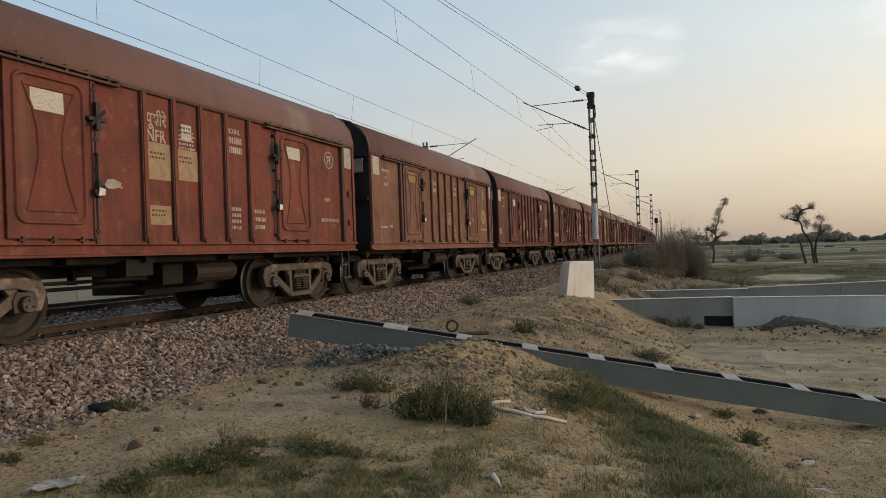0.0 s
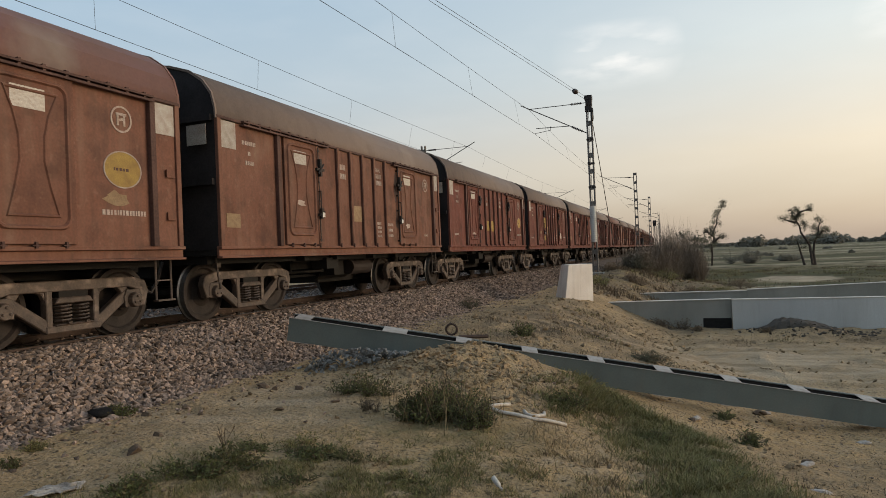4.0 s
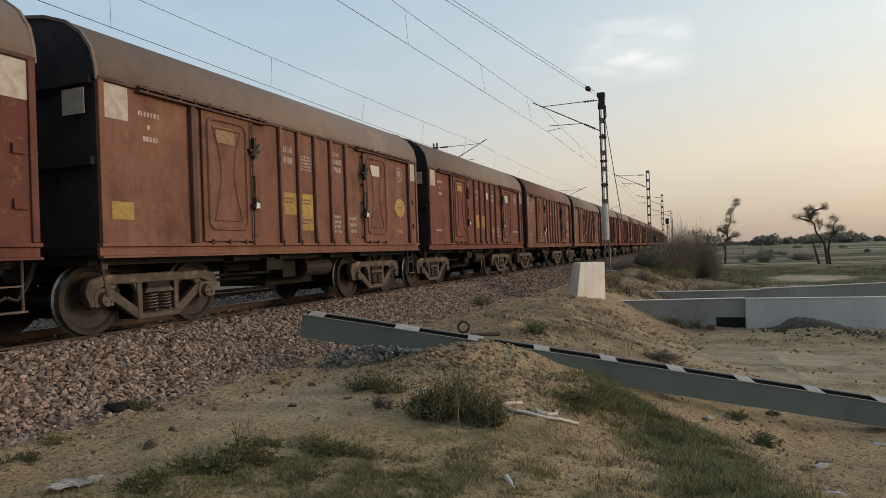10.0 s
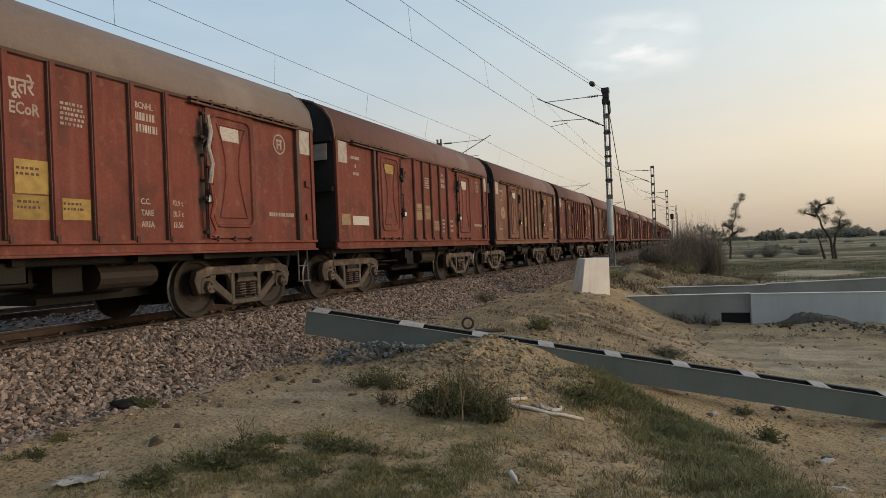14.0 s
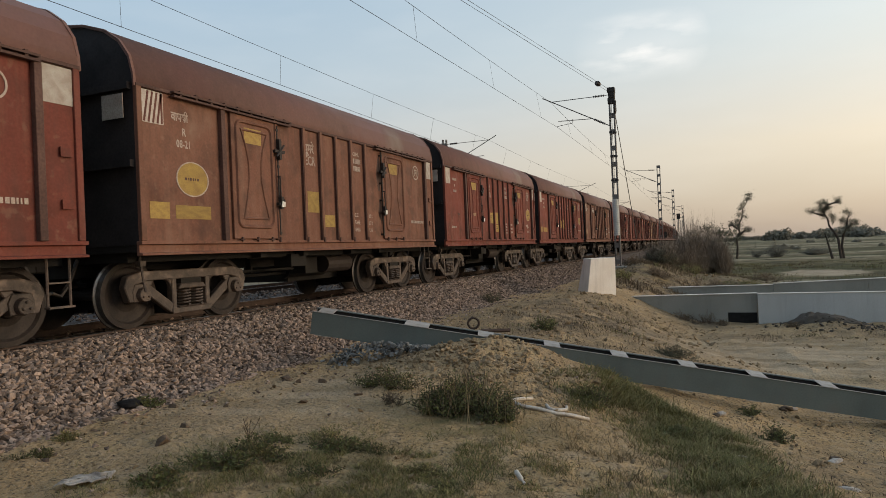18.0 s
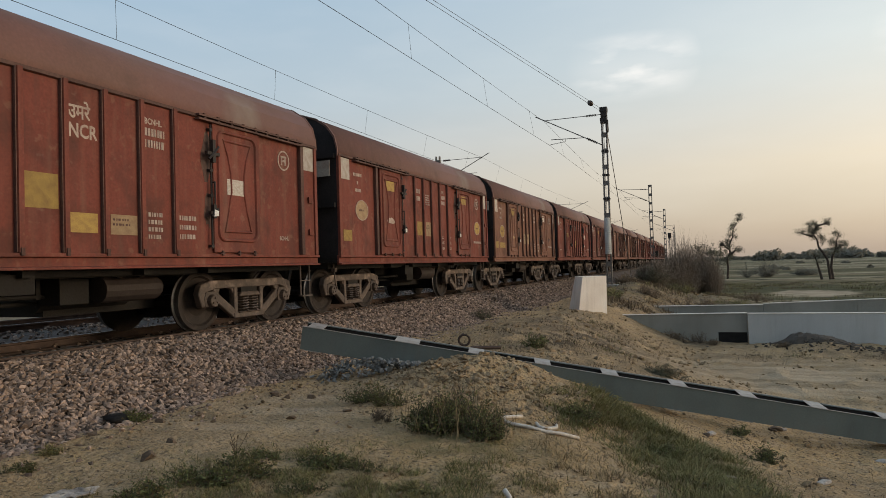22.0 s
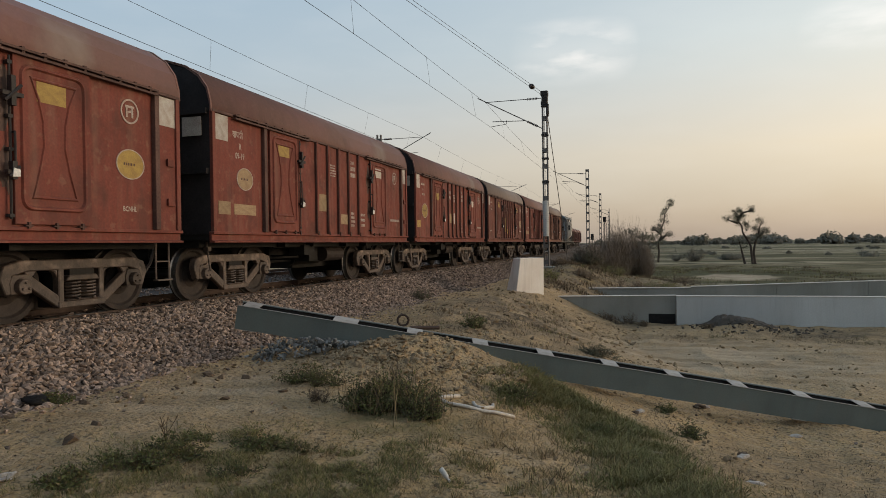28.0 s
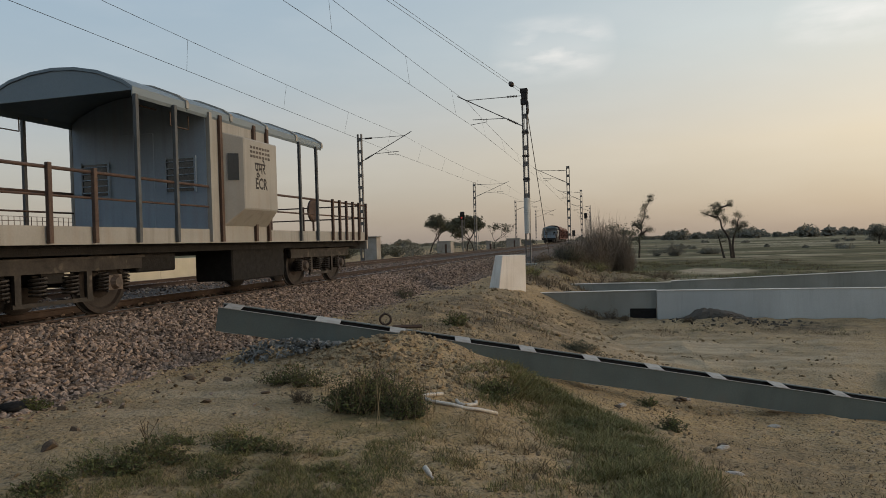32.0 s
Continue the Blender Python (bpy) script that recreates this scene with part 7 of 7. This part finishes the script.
    blades("field_grass", tufts[60:], 70, 0.8, 0.20, 0.016, GRASS, "olive tufts in the open field", 1.1, gaps=0.5)
    build_thicket()
    build_shrub(-3.6, 49.0, 1.5, 1.5, 160, "dark dusty bush against the dry canes", LEAF, 3600, 0.06, stems=120)
    build_stem_tree(11.3, 80.0, -1.5, 31, "crooked sparse tree standing in the field", ((((0.5, 0.00), (0.38, 0.99), (0.30, 1.87), (-0.05, 2.64), (-0.5, 3.30), (-0.6, 4.07), (-1.0, 4.73), (-0.95, 5.39), (-1.5, 5.83)), 4), (((-0.95, 4.95), (-0.5, 5.50), (0.2, 5.72), (0.7, 5.61)), 0), (((-0.95, 4.62), (-1.6, 4.62), (-2.0, 4.84)), 0), (((0.75, 0.00), (0.62, 1.10), (0.75, 2.20), (1.15, 3.08), (1.2, 3.85), (1.5, 4.73)), 2), (((1.1, 2.97), (1.6, 3.41), (1.9, 3.30)), 0), (((-0.3, 0.00), (-0.6, 1.32), (-0.9, 2.53)), 1)), 0.15, 0.66, 22)
    build_stem_tree(1.75, 78.0, -1.2, 32, "thin half-bare tree beside the reeds", ((((0, 0), (0.1, 1.0), (0.05, 1.9), (0.35, 2.7), (0.3, 3.5), (0.65, 4.3), (0.75, 5.2), (1.2, 6.0), (1.5, 6.6)), 2), (((0.3, 3.2), (-0.3, 3.5), (-0.7, 3.4)), 1), (((0.35, 2.6), (0.9, 2.9), (1.2, 2.7)), 1)), 0.12, 0.46, 26)
    build_tree(-0.2, 66.0, -1.3, 3.7, 15, "half-bare scrub tree among the reeds", 0.11, 8, 4, 0.7, (0, 0), 0.2, 0.016, 2)
    build_tree(-28.4, 96.0, -0.9, 6.3, 17, "spreading sparse tree beyond the tracks", 0.14, 18, 5, 0.8, (0.1, 0), 0.24, 0.024, 2)
    build_tree(-27.8, 118.0, -1.0, 6.6, 19, "dense dark tree beyond the tracks", 0.22, 60, 5, 0.8, (0, 0), 0.45, 0.026, 2)
    build_tree(-23.0, 120.0, -1.0, 5.4, 21, "small half-bare tree beyond the tracks", 0.12, 8, 5, 0.7, (0, 0), 0.2, 0.016)
    for k, (x, y, w, h) in enumerate(((6.2, 98, 2.6, 2.1), (12.5, 104, 2.4, 1.1), (-44, 100, 4.0, 3.2), (-38, 104, 3.6, 2.6), (-52, 112, 4.0, 2.8))):
        # the first two use the far leaf colour paled for haze
        build_shrub(x, y, w, h, 40 + k, "rounded green bush in the field", LEAF if k > 1 else FAR_LEAF, 4200, 0.13, stems=160, z=-1.9 if x > 0 else -1.2)
    for k, (x, y, w, h) in enumerate(((-0.6, 23.6, 0.5, 0.45), (-1.2, 23.7, 0.4, 0.3), (0.1, 23.2, 0.35, 0.25), (2.0, 22.4, 0.4, 0.2))):
        build_shrub(x, y, w, h, 120 + k, "dead brown scrub at the foot of the wall", STRAW_BROWN, 900, 0.03)
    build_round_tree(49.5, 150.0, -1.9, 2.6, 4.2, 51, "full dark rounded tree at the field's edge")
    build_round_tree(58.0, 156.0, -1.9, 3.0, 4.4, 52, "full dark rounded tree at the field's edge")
    build_far_woods()


# ---- litter and small things ----
def build_small():
    heap_places, heap_sizes = [], []
    rnd = np.random.RandomState(4)
    for _ in range(330):
        f = rnd.rand()
        x, y = -5.40 + 1.25 * f + rnd.normal() * 0.14, 8.60 + 0.30 * f + rnd.normal() * 0.14
        heap_places.append((x, y, ground_z(x, y) + max(0.02, 0.26 * math.exp(-((x + 5.0) / 0.9) ** 2 - ((y - 8.75) / 0.26) ** 2)) * rnd.uniform(0.4, 1.0)))
        heap_sizes.append(rnd.uniform(0.03, 0.10))
    scatter_stones("rubble_heap", np.array(heap_places), heap_sizes, RUBBLE, "heap of blue-grey broken rubble under the beam")
    # clods and stones lying on the earth
    shapes = [raw("earth_clod", sv.tolist(), sf.tolist(), DARK_CLOD) for sv, sf in STONES]
    for x, y, s in ((-4.70, 4.50, 0.15), (-5.45, 7.35, 0.12), (-5.2, 7.3, 0.11), (-4.85, 7.25, 0.10), (-4.9, 4.9, 0.10), (-5.2, 5.9, 0.08), (-4.4, 6.2, 0.07), (-3.9, 6.6, 0.07), (-5.75, 5.6, 0.10), (-5.6, 6.1, 0.09), (-5.9, 4.9, 0.10), (0.87, 11.4, 0.12), (0.80, 11.3, 0.09), (1.12, 8.5, 0.12), (1.01, 6.86, 0.12), (-0.12, 9.8, 0.08), (0.04, 7.5, 0.08)):
        ob = tagged(new("earth_clod", random.choice(shapes)), "loose dusty stone on the earth", "stone", "loose stones")
        ob.matrix_basis = Matrix.Translation((x, y, ground_z(x, y) + 0.12 * s)) @ Euler((0, 0, x * 7)).to_matrix().to_4x4() @ Matrix.Scale(s * 1.3, 4)
    n = 420
    rs = np.random.RandomState(8)
    xs, ys, sz = rs.uniform(-5.5, 4.5, n), 3 + 14 * rs.rand(n) ** 1.6, 0.010 + 0.05 * rs.rand(n) ** 3
    island_variation(CLOD, 0.62, 1.25)
    scatter_stones("pebbles", np.array([(x, y, ground_z(x, y) + 0.1 * s) for x, y, s in zip(xs, ys, sz)]), sz, STONE, "pebbles and crumbs of earth")
    n = 8000
    xs, ys = rs.uniform(-6.0, 4.5, n), 3 + 20 * rs.rand(n) ** 1.4
    sz = (0.009 + 0.060 * rs.rand(n) ** 2.6) * (0.8 + ys * 0.04)
    keep = [q for q in range(n) if noise.noise((xs[q] * 0.8, ys[q] * 0.8, 11)) + 0.5 * noise.noise((xs[q] * 3, ys[q] * 3, 2)) > 0.10]
    scatter_stones("clods", np.array([(xs[q], ys[q], ground_z(xs[q], ys[q]) + 0.12 * sz[q]) for q in keep]), sz[keep], CLOD, "crumbled clods of dry earth")
    n = 1600
    xs, ys, sz = -3.0 + rs.normal(size=n) * 0.9, 8.35 + rs.normal(size=n) * 0.45, 0.015 + 0.085 * rs.rand(n) ** 2.2
    scatter_stones("clods", np.array([(x, y, ground_z(x, y) + 0.1 * s) for x, y, s in zip(xs, ys, sz)]), sz, CLOD, "lumps of dug earth on the mound")
    n = 2600
    xs, ys = rs.uniform(-5.2, 2.5, n), rs.uniform(10.6, 22.5, n)
    sz = (0.02 + 0.15 * rs.rand(n) ** 3.5)
    keep = [q for q in range(n) if noise.noise((xs[q] * 0.55, ys[q] * 0.55, 31)) + 0.4 * noise.noise((xs[q] * 2, ys[q] * 2, 6)) - 0.10 * max(0.0, xs[q] + 1.2) > 0.0]
    scatter_stones("clods", np.array([(xs[q], ys[q], ground_z(xs[q], ys[q]) + 0.08 * sz[q]) for q in keep]), sz[keep], CLOD, "broken clods on the worn slope")
    n = 900
    xs, ys, sz = rs.uniform(-5.2, 1.5, n), rs.uniform(25.5, 44, n), rs.uniform(0.04, 0.20, n)
    keep = [q for q in range(n) if noise.noise((xs[q] * 0.4, ys[q] * 0.4, 15)) > -0.05]
    scatter_stones("bank_rubble", np.array([(xs[q], ys[q], ground_z(xs[q], ys[q]) + 0.1 * sz[q]) for q in keep]), sz[keep], CLOD, "broken earth and rubble on the bank")
    # dug earth thrown up against the wall
    verts = []
    for j in range(17):
        for i in range(37):
            u, v = i / 18 - 1, j / 8 - 1
            r = math.hypot(u, v)
            x, y = 2.95 + 1.35 * u + 0.12 * noise.noise((u * 3, v * 3, 1)), 23.05 + 0.7 * v
            h = (math.exp(-((u + 0.42) / 0.30) ** 2) + 0.42 * smooth_step(1.0, 0.4, abs(u))) * max(0.0, 1 - v * v) * (0.13 + 0.09 * noise.noise((x * 2.6, y * 1.3, 5)) + 0.09 * noise.noise((x * 7, y * 7, 2)))
            verts.append((x, y, ground_z(x, y) - 0.05 + max(0.0, h) + (0.05 if r < 0.9 else 0.0)))
    faces = [(j * 37 + i, j * 37 + i + 1, j * 37 + i + 38, j * 37 + i + 37) for j in range(16) for i in range(36)]
    tagged(new("earth_mound", raw("earth_mound", verts, faces, DUG)), "dark heap of dug earth against the pale wall", "earth heap")
    n = 420
    xs, ys, sz = 3.4 + rs.normal(size=n) * 1.1, 22.6 + rs.normal(size=n) * 0.45, 0.02 + 0.14 * rs.rand(n) ** 3
    scatter_stones("clods", np.array([(x, y, ground_z(x, y) + 0.1 * s) for x, y, s in zip(xs, ys, sz)]), sz, DUG, "dark clods of dug earth")
    # one dead branching weed
    rw = random.Random(9)
    weed = thing("dead_weed", "dead brown branching weed on the dust", "weed")
    x, y = -3.85, 4.62
    z = ground_z(x, y)
    for k in range(7):
        bm = bmesh.new()
        a, r = rw.uniform(0, 6.283), rw.uniform(0.04, 0.15)
        h = rw.uniform(0.14, 0.30)
        pts = [Vector((x, y, z - 0.02)), Vector((x + 0.3 * r * math.cos(a), y + 0.3 * r * math.sin(a), z + 0.5 * h)), Vector((x + r * math.cos(a), y + r * math.sin(a), z + h))]
        polytube(bm, pts, 0.0028, 4)
        for f in (0.45, 0.7):
            p = pts[1].lerp(pts[2], f)
            tube(bm, p, p + Vector((rw.uniform(-0.06, 0.06), rw.uniform(-0.06, 0.06), 0.05)), 0.002, seg=3)
        part("stalk", bm, STRAW_BROWN, weed)
    # white plastic strip, bent over the ground
    strip = thing("plastic_strip", "bent white plastic strip lying on the earth", "litter")
    for pts in (((-2.26, 7.16), (-2.20, 7.35), (-2.10, 7.55)), ((-2.22, 7.10), (-2.08, 7.06), (-1.90, 7.08), (-1.72, 7.15), (-1.58, 7.26), (-1.42, 7.42)), ((-1.90, 7.42), (-1.84, 7.30), (-1.76, 7.30), (-1.72, 7.40), (-1.70, 7.56), (-1.72, 7.66))):
        bm = bmesh.new()
        polytube(bm, [Vector((xa, ya, ground_z(xa, ya) + 0.022)) for xa, ya in pts], 0.021, 6)
        part("strip_piece", bm, PLASTIC, strip, "", smooth=True)
    # small white bottle
    x, y = -1.44, 4.74
    bm = bmesh.new()
    lathe(bm, [(-0.09, 0.024), (-0.085, 0.030), (0.03, 0.030), (0.06, 0.014), (0.085, 0.014)], (0, 0, 0), 12)
    bo = thing("bottle", "small crushed white plastic bottle on the grass", "litter")
    p = part("bottle_body", bm, PLASTIC, bo, smooth=True)
    bm = bmesh.new()
    lathe(bm, [(0.086, 0.018), (0.11, 0.018)], (0, 0, 0), 10)
    part("cap", bm, PLASTIC, p)
    bo.matrix_basis = Matrix.Translation((x, y, ground_z(x, y) + 0.05)) @ Euler((0, radians(28), radians(-40))).to_matrix().to_4x4() @ Matrix.Scale(0.66, 4)
    for x, y, a in ((0.95, 11.5, 20), (-0.05, 9.9, 70), (2.1, 10.6, 10), (1.1, 8.4, 40), (1.0, 6.8, 0), (0.1, 7.45, 15)):
        bm = bmesh.new()
        bmesh.ops.create_icosphere(bm, subdivisions=2, radius=0.06)
        for v in bm.verts:
            v.co *= 1 + 0.5 * noise.noise(v.co * 22 + Vector((x, y, 0)))
            v.co.x *= 1.6
            v.co.z *= 0.45
        ob = whole("paper_scrap", bm, CLOTH, "crumpled pale scrap of litter on the earth", "litter", "litter on the bare earth")
        ob.matrix_basis = pose(x, y, ground_z(x, y) + 0.012, 0, 0, a)
    # rag
    bm = bmesh.new()
    bmesh.ops.create_grid(bm, x_segments=26, y_segments=18, size=0.5)
    for v in bm.verts:
        v.co = Vector((v.co.x * 0.32 + 0.08 * v.co.y + 0.05 * noise.noise((v.co.y * 6, v.co.x * 3, 9)), v.co.y * 0.20 + 0.05 * noise.noise((v.co.x * 5, v.co.y * 4, 2)), 0.018 + 0.035 * noise.noise((v.co.x * 2.2 + v.co.y * 2, v.co.y * 4, 1)) + 0.022 * abs(noise.noise((v.co.x * 5 - v.co.y * 7, v.co.y * 3 + v.co.x * 4, 4)))))
    bmesh.ops.solidify(bm, geom=bm.faces[:], thickness=0.006)
    rag = whole("rag", bm, CLOTH, "crumpled dirty white rag on the dust", "litter", smooth=True)
    rag.matrix_basis = pose(-4.50, 3.54, ground_z(-4.50, 3.54) + 0.015, 0, 0, 35)
    x, y = -6.2, 5.5
    bm = bmesh.new()
    bmesh.ops.create_icosphere(bm, subdivisions=2, radius=0.16)
    for v in bm.verts:
        v.co *= 1 + 0.4 * noise.noise(v.co * 9)
        v.co.z *= 0.3
    ob = whole("black_scrap", bm, DARK_STUFF, "black scrap of cloth among the stones", "litter", smooth=True)
    ob.matrix_basis = pose(x, y, bed_z(x) + 0.08)


def build_lineside():
    # colour light signal beyond the farther track
    def signal(x, y, h, label, lit=False):
        s = thing("railway_signal", label, "signal")
        bm = bmesh.new()
        tube(bm, (x, y, -0.9), (x, y, h - 0.8), 0.07, seg=10)
        part("post", bm, STEEL, s)
        bm = bmesh.new()
        quad_box(bm, x - 0.27, x + 0.27, y - 0.12, y + 0.12, h - 0.85, h + 0.12)
        head = part("signal_head", bm, DARK_STUFF, s, "black signal head", 0.05)
        for k in range(2):
            bm = bmesh.new()
            tube(bm, (x, y - 0.12, h - 0.62 + k * 0.46), (x, y - 0.32, h - 0.62 + k * 0.46), 0.15, seg=12)
            hood = part("lens_hood", bm, BLACK_IRON, head)
            bm = bmesh.new()
            tube(bm, (x, y - 0.325, h - 0.62 + k * 0.46), (x, y - 0.335, h - 0.62 + k * 0.46), 0.10, seg=12)
            part("lens", bm, RED_LAMP if lit and k == 0 else DARK_GLASS, hood, "glowing red lens" if lit and k == 0 else "")
        bm = bmesh.new()
        for e in (-0.2, 0.2):
            tube(bm, (x + e, y + 0.25, -0.8), (x + e, y + 0.25, h - 0.9), 0.025, seg=5)
        for k in range(int(h / 0.35)):
            tube(bm, (x - 0.2, y + 0.25, -0.4 + k * 0.35), (x + 0.2, y + 0.25, -0.4 + k * 0.35), 0.015, seg=4)
        part("ladder", bm, STEEL, s)
        return s
    signal(-18.8, 78.0, 4.55, "black colour-light signal showing red on a grey post", True)
    signal(-6.15, 118.0, 5.3, "dark signal on a post beside the track")
    for x, y, w, d, h, lab in ((-23.2, 86.0, 1.9, 1.6, 1.75, "small pale relay hut beyond the tracks"), (-18.75, 94.0, 0.7, 0.7, 1.6, "pale equipment cabinet beyond the tracks"), (-20.6, 128.0, 2.6, 2.0, 2.0, "small pale hut beyond the tracks")):
        hut = thing("relay_hut", lab, "hut")
        bm = bmesh.new()
        quad_box(bm, x - w / 2, x + w / 2, y - d / 2, y + d / 2, -1.3, h - 0.7)
        part("hut_wall", bm, BRICK, hut)
        bm = bmesh.new()
        quad_box(bm, x - w / 2 - 0.08, x + w / 2 + 0.08, y - d / 2 - 0.08, y + d / 2 + 0.08, h - 0.7, h - 0.58)
        part("hut_roof", bm, WALL_DULL, hut)
        bm = bmesh.new()
        quad_box(bm, x + 0.12, x + 0.42, y - d / 2 - 0.02, y - d / 2 - 0.002, -0.9, h - 1.0)
        part("hut_door", bm, VAN_BROWN, hut)
    # pale low wall of the crossing beyond the tracks
    wall = thing("crossing_wall", "cream-coloured low wall beyond the tracks", "wall", kind="structure")
    for k in range(5):
        bm = bmesh.new()
        quad_box(bm, -19.8, -19.45, 8.0 + k * 4.1, 12.08 + k * 4.1, -1.4, 0.62)
        part("wall_panel", bm, CREAM_WALL, wall)
    cab = thing("equipment_cabinet", "grey lineside cabinet beside the mast", "cabinet")
    bm = bmesh.new()
    quad_box(bm, -17.6, -16.7, 43.4, 44.2, -0.7, 1.5)
    part("cabinet_body", bm, BRICK, cab, "", 0.02)
    bm = bmesh.new()
    quad_box(bm, -17.7, -16.6, 43.3, 44.3, 1.5, 1.56)
    part("cabinet_roof", bm, WALL_DULL, cab)
    # relay case on the second mast
    box = thing("mast_box", "dark box fixed beside the second mast", "box")
    bm = bmesh.new()
    quad_box(bm, -5.05, -4.75, 69.6, 69.9, 1.25, 1.85)
    part("case", bm, BLACK_IRON, box, "", 0.02)
    bm = bmesh.new()
    quad_box(bm, -4.93, -4.87, 69.72, 69.78, -1.2, 1.25)
    part("stand", bm, STEEL, box)


RED_LAMP = bpy.data.materials.new("red_lamp")
RED_LAMP.use_nodes = True
for key, value in (("Base Color", (0.5, 0.02, 0.02, 1)), ("Emission Color", (1.0, 0.08, 0.05, 1)), ("Emission Strength", 0.35)):
    RED_LAMP.node_tree.nodes["Principled BSDF"].inputs[key].default_value = value
CREAM_WALL = material("cream_wash_wall", (0.56, 0.50, 0.38), (0.46, 0.41, 0.31), 0.9, 0, 1.0, 40, 0.1, speck=0.15)

build_train()
VAN_AT = FIRST_AT + 44 * PITCH + 0.55
van = build_van(True)
tagged(van, group="vehicles at the trains' ends")
MOVING.append((van, VAN_AT))
NEAR_WHEELS = {k: list(v) for k, v in SPINNING.items()}
SPINNING.clear()
other = build_van(False)
tagged(other, "distant grey brake van at the tail of another train", group="vehicles at the trains' ends")
RECEDING = [(other, 0.0)]
for k in range(5):
    w = build_wagon(PAINTS[3], ROOFS[1]) if k == 0 else copy_thing(w, pose(0, 0, 0))
    tagged(w, "distant dark red covered goods wagon on the farther track", "goods wagon", "wagons of the receding train")
    RECEDING.append((w, VAN_LEN + 1.0 + BODY / 2 + k * PITCH))
    if k:
        for c in (c for bogie in w.children if bogie.name.startswith("bogie") for c in bogie.children if c.name.startswith("wheelset")):
            SPINNING[0 if c.location.y < 0 else 1].append(c)
FAR_WHEELS = {k: list(v) for k, v in SPINNING.items()}

for m in MASTS:
    build_mast(*m)
build_wires()
build_beam()
build_walls()
build_lineside()
build_plants()
build_small()
build_ballast(BED_OB)


# ---- what moves ----
# the train surges a little on its slack: metres off an even pace, second by second
DRIFT = [0.41, 0.30, 0.27, 0.25, 0.20, 0.15, 0.12, 0.03, 0.12, 0.05, 0.00, 0.05, 0.00, 0.05, 0.03, 0.02, 0.00, 0.00, -0.03, -0.05, -0.18, -0.22, -0.27, -0.25, -0.07, -0.09, -0.07, -0.05, -0.04, 0.05, 0.16, 0.27, 0.05]


def receding_y(t):
    """The other train stands beyond, then draws away."""
    return 82.0 + (0.5 * max(0.0, t - 20.0) ** 2 if t < 30 else 50.0 + 10.0 * (t - 30.0))


def roll(wheels, way_gone):
    """Turns all these wheelsets alike: one turn is the length of the tread."""
    lead = wheels[0]
    place = lead.matrix_basis.translation.copy()
    walk(lead, [(k / FPS, pose(*place, -math.degrees(way_gone(k / FPS) / 0.5), 0, 0)) for k in range(32 * FPS + 1)])
    for ob in wheels[1:]:
        ob.rotation_mode = "QUATERNION"
        keys = ob.animation_data_create()
        keys.action = lead.animation_data.action
        keys.action_slot = lead.animation_data.action_slot


def on_track(centre, y):
    return pose(centre + bend(y), y, 0, 0, 0, math.degrees(math.atan(max(0.0, y - BEND_FROM) / BEND_RADIUS)))


def motions():
    for ob, y0 in MOVING:
        walk(ob, [(float(k), on_track(TRACK_1, y0 - SPEED * k + DRIFT[k])) for k in range(33)])
    for ob, y0 in RECEDING:
        walk(ob, [(float(k), on_track(TRACK_2, y0 + receding_y(k))) for k in range(33)])
    for wheels in NEAR_WHEELS.values():
        roll(wheels, lambda t: -SPEED * t)
    for wheels in FAR_WHEELS.values():
        roll(wheels, lambda t: receding_y(t) - 82.0)


motions()
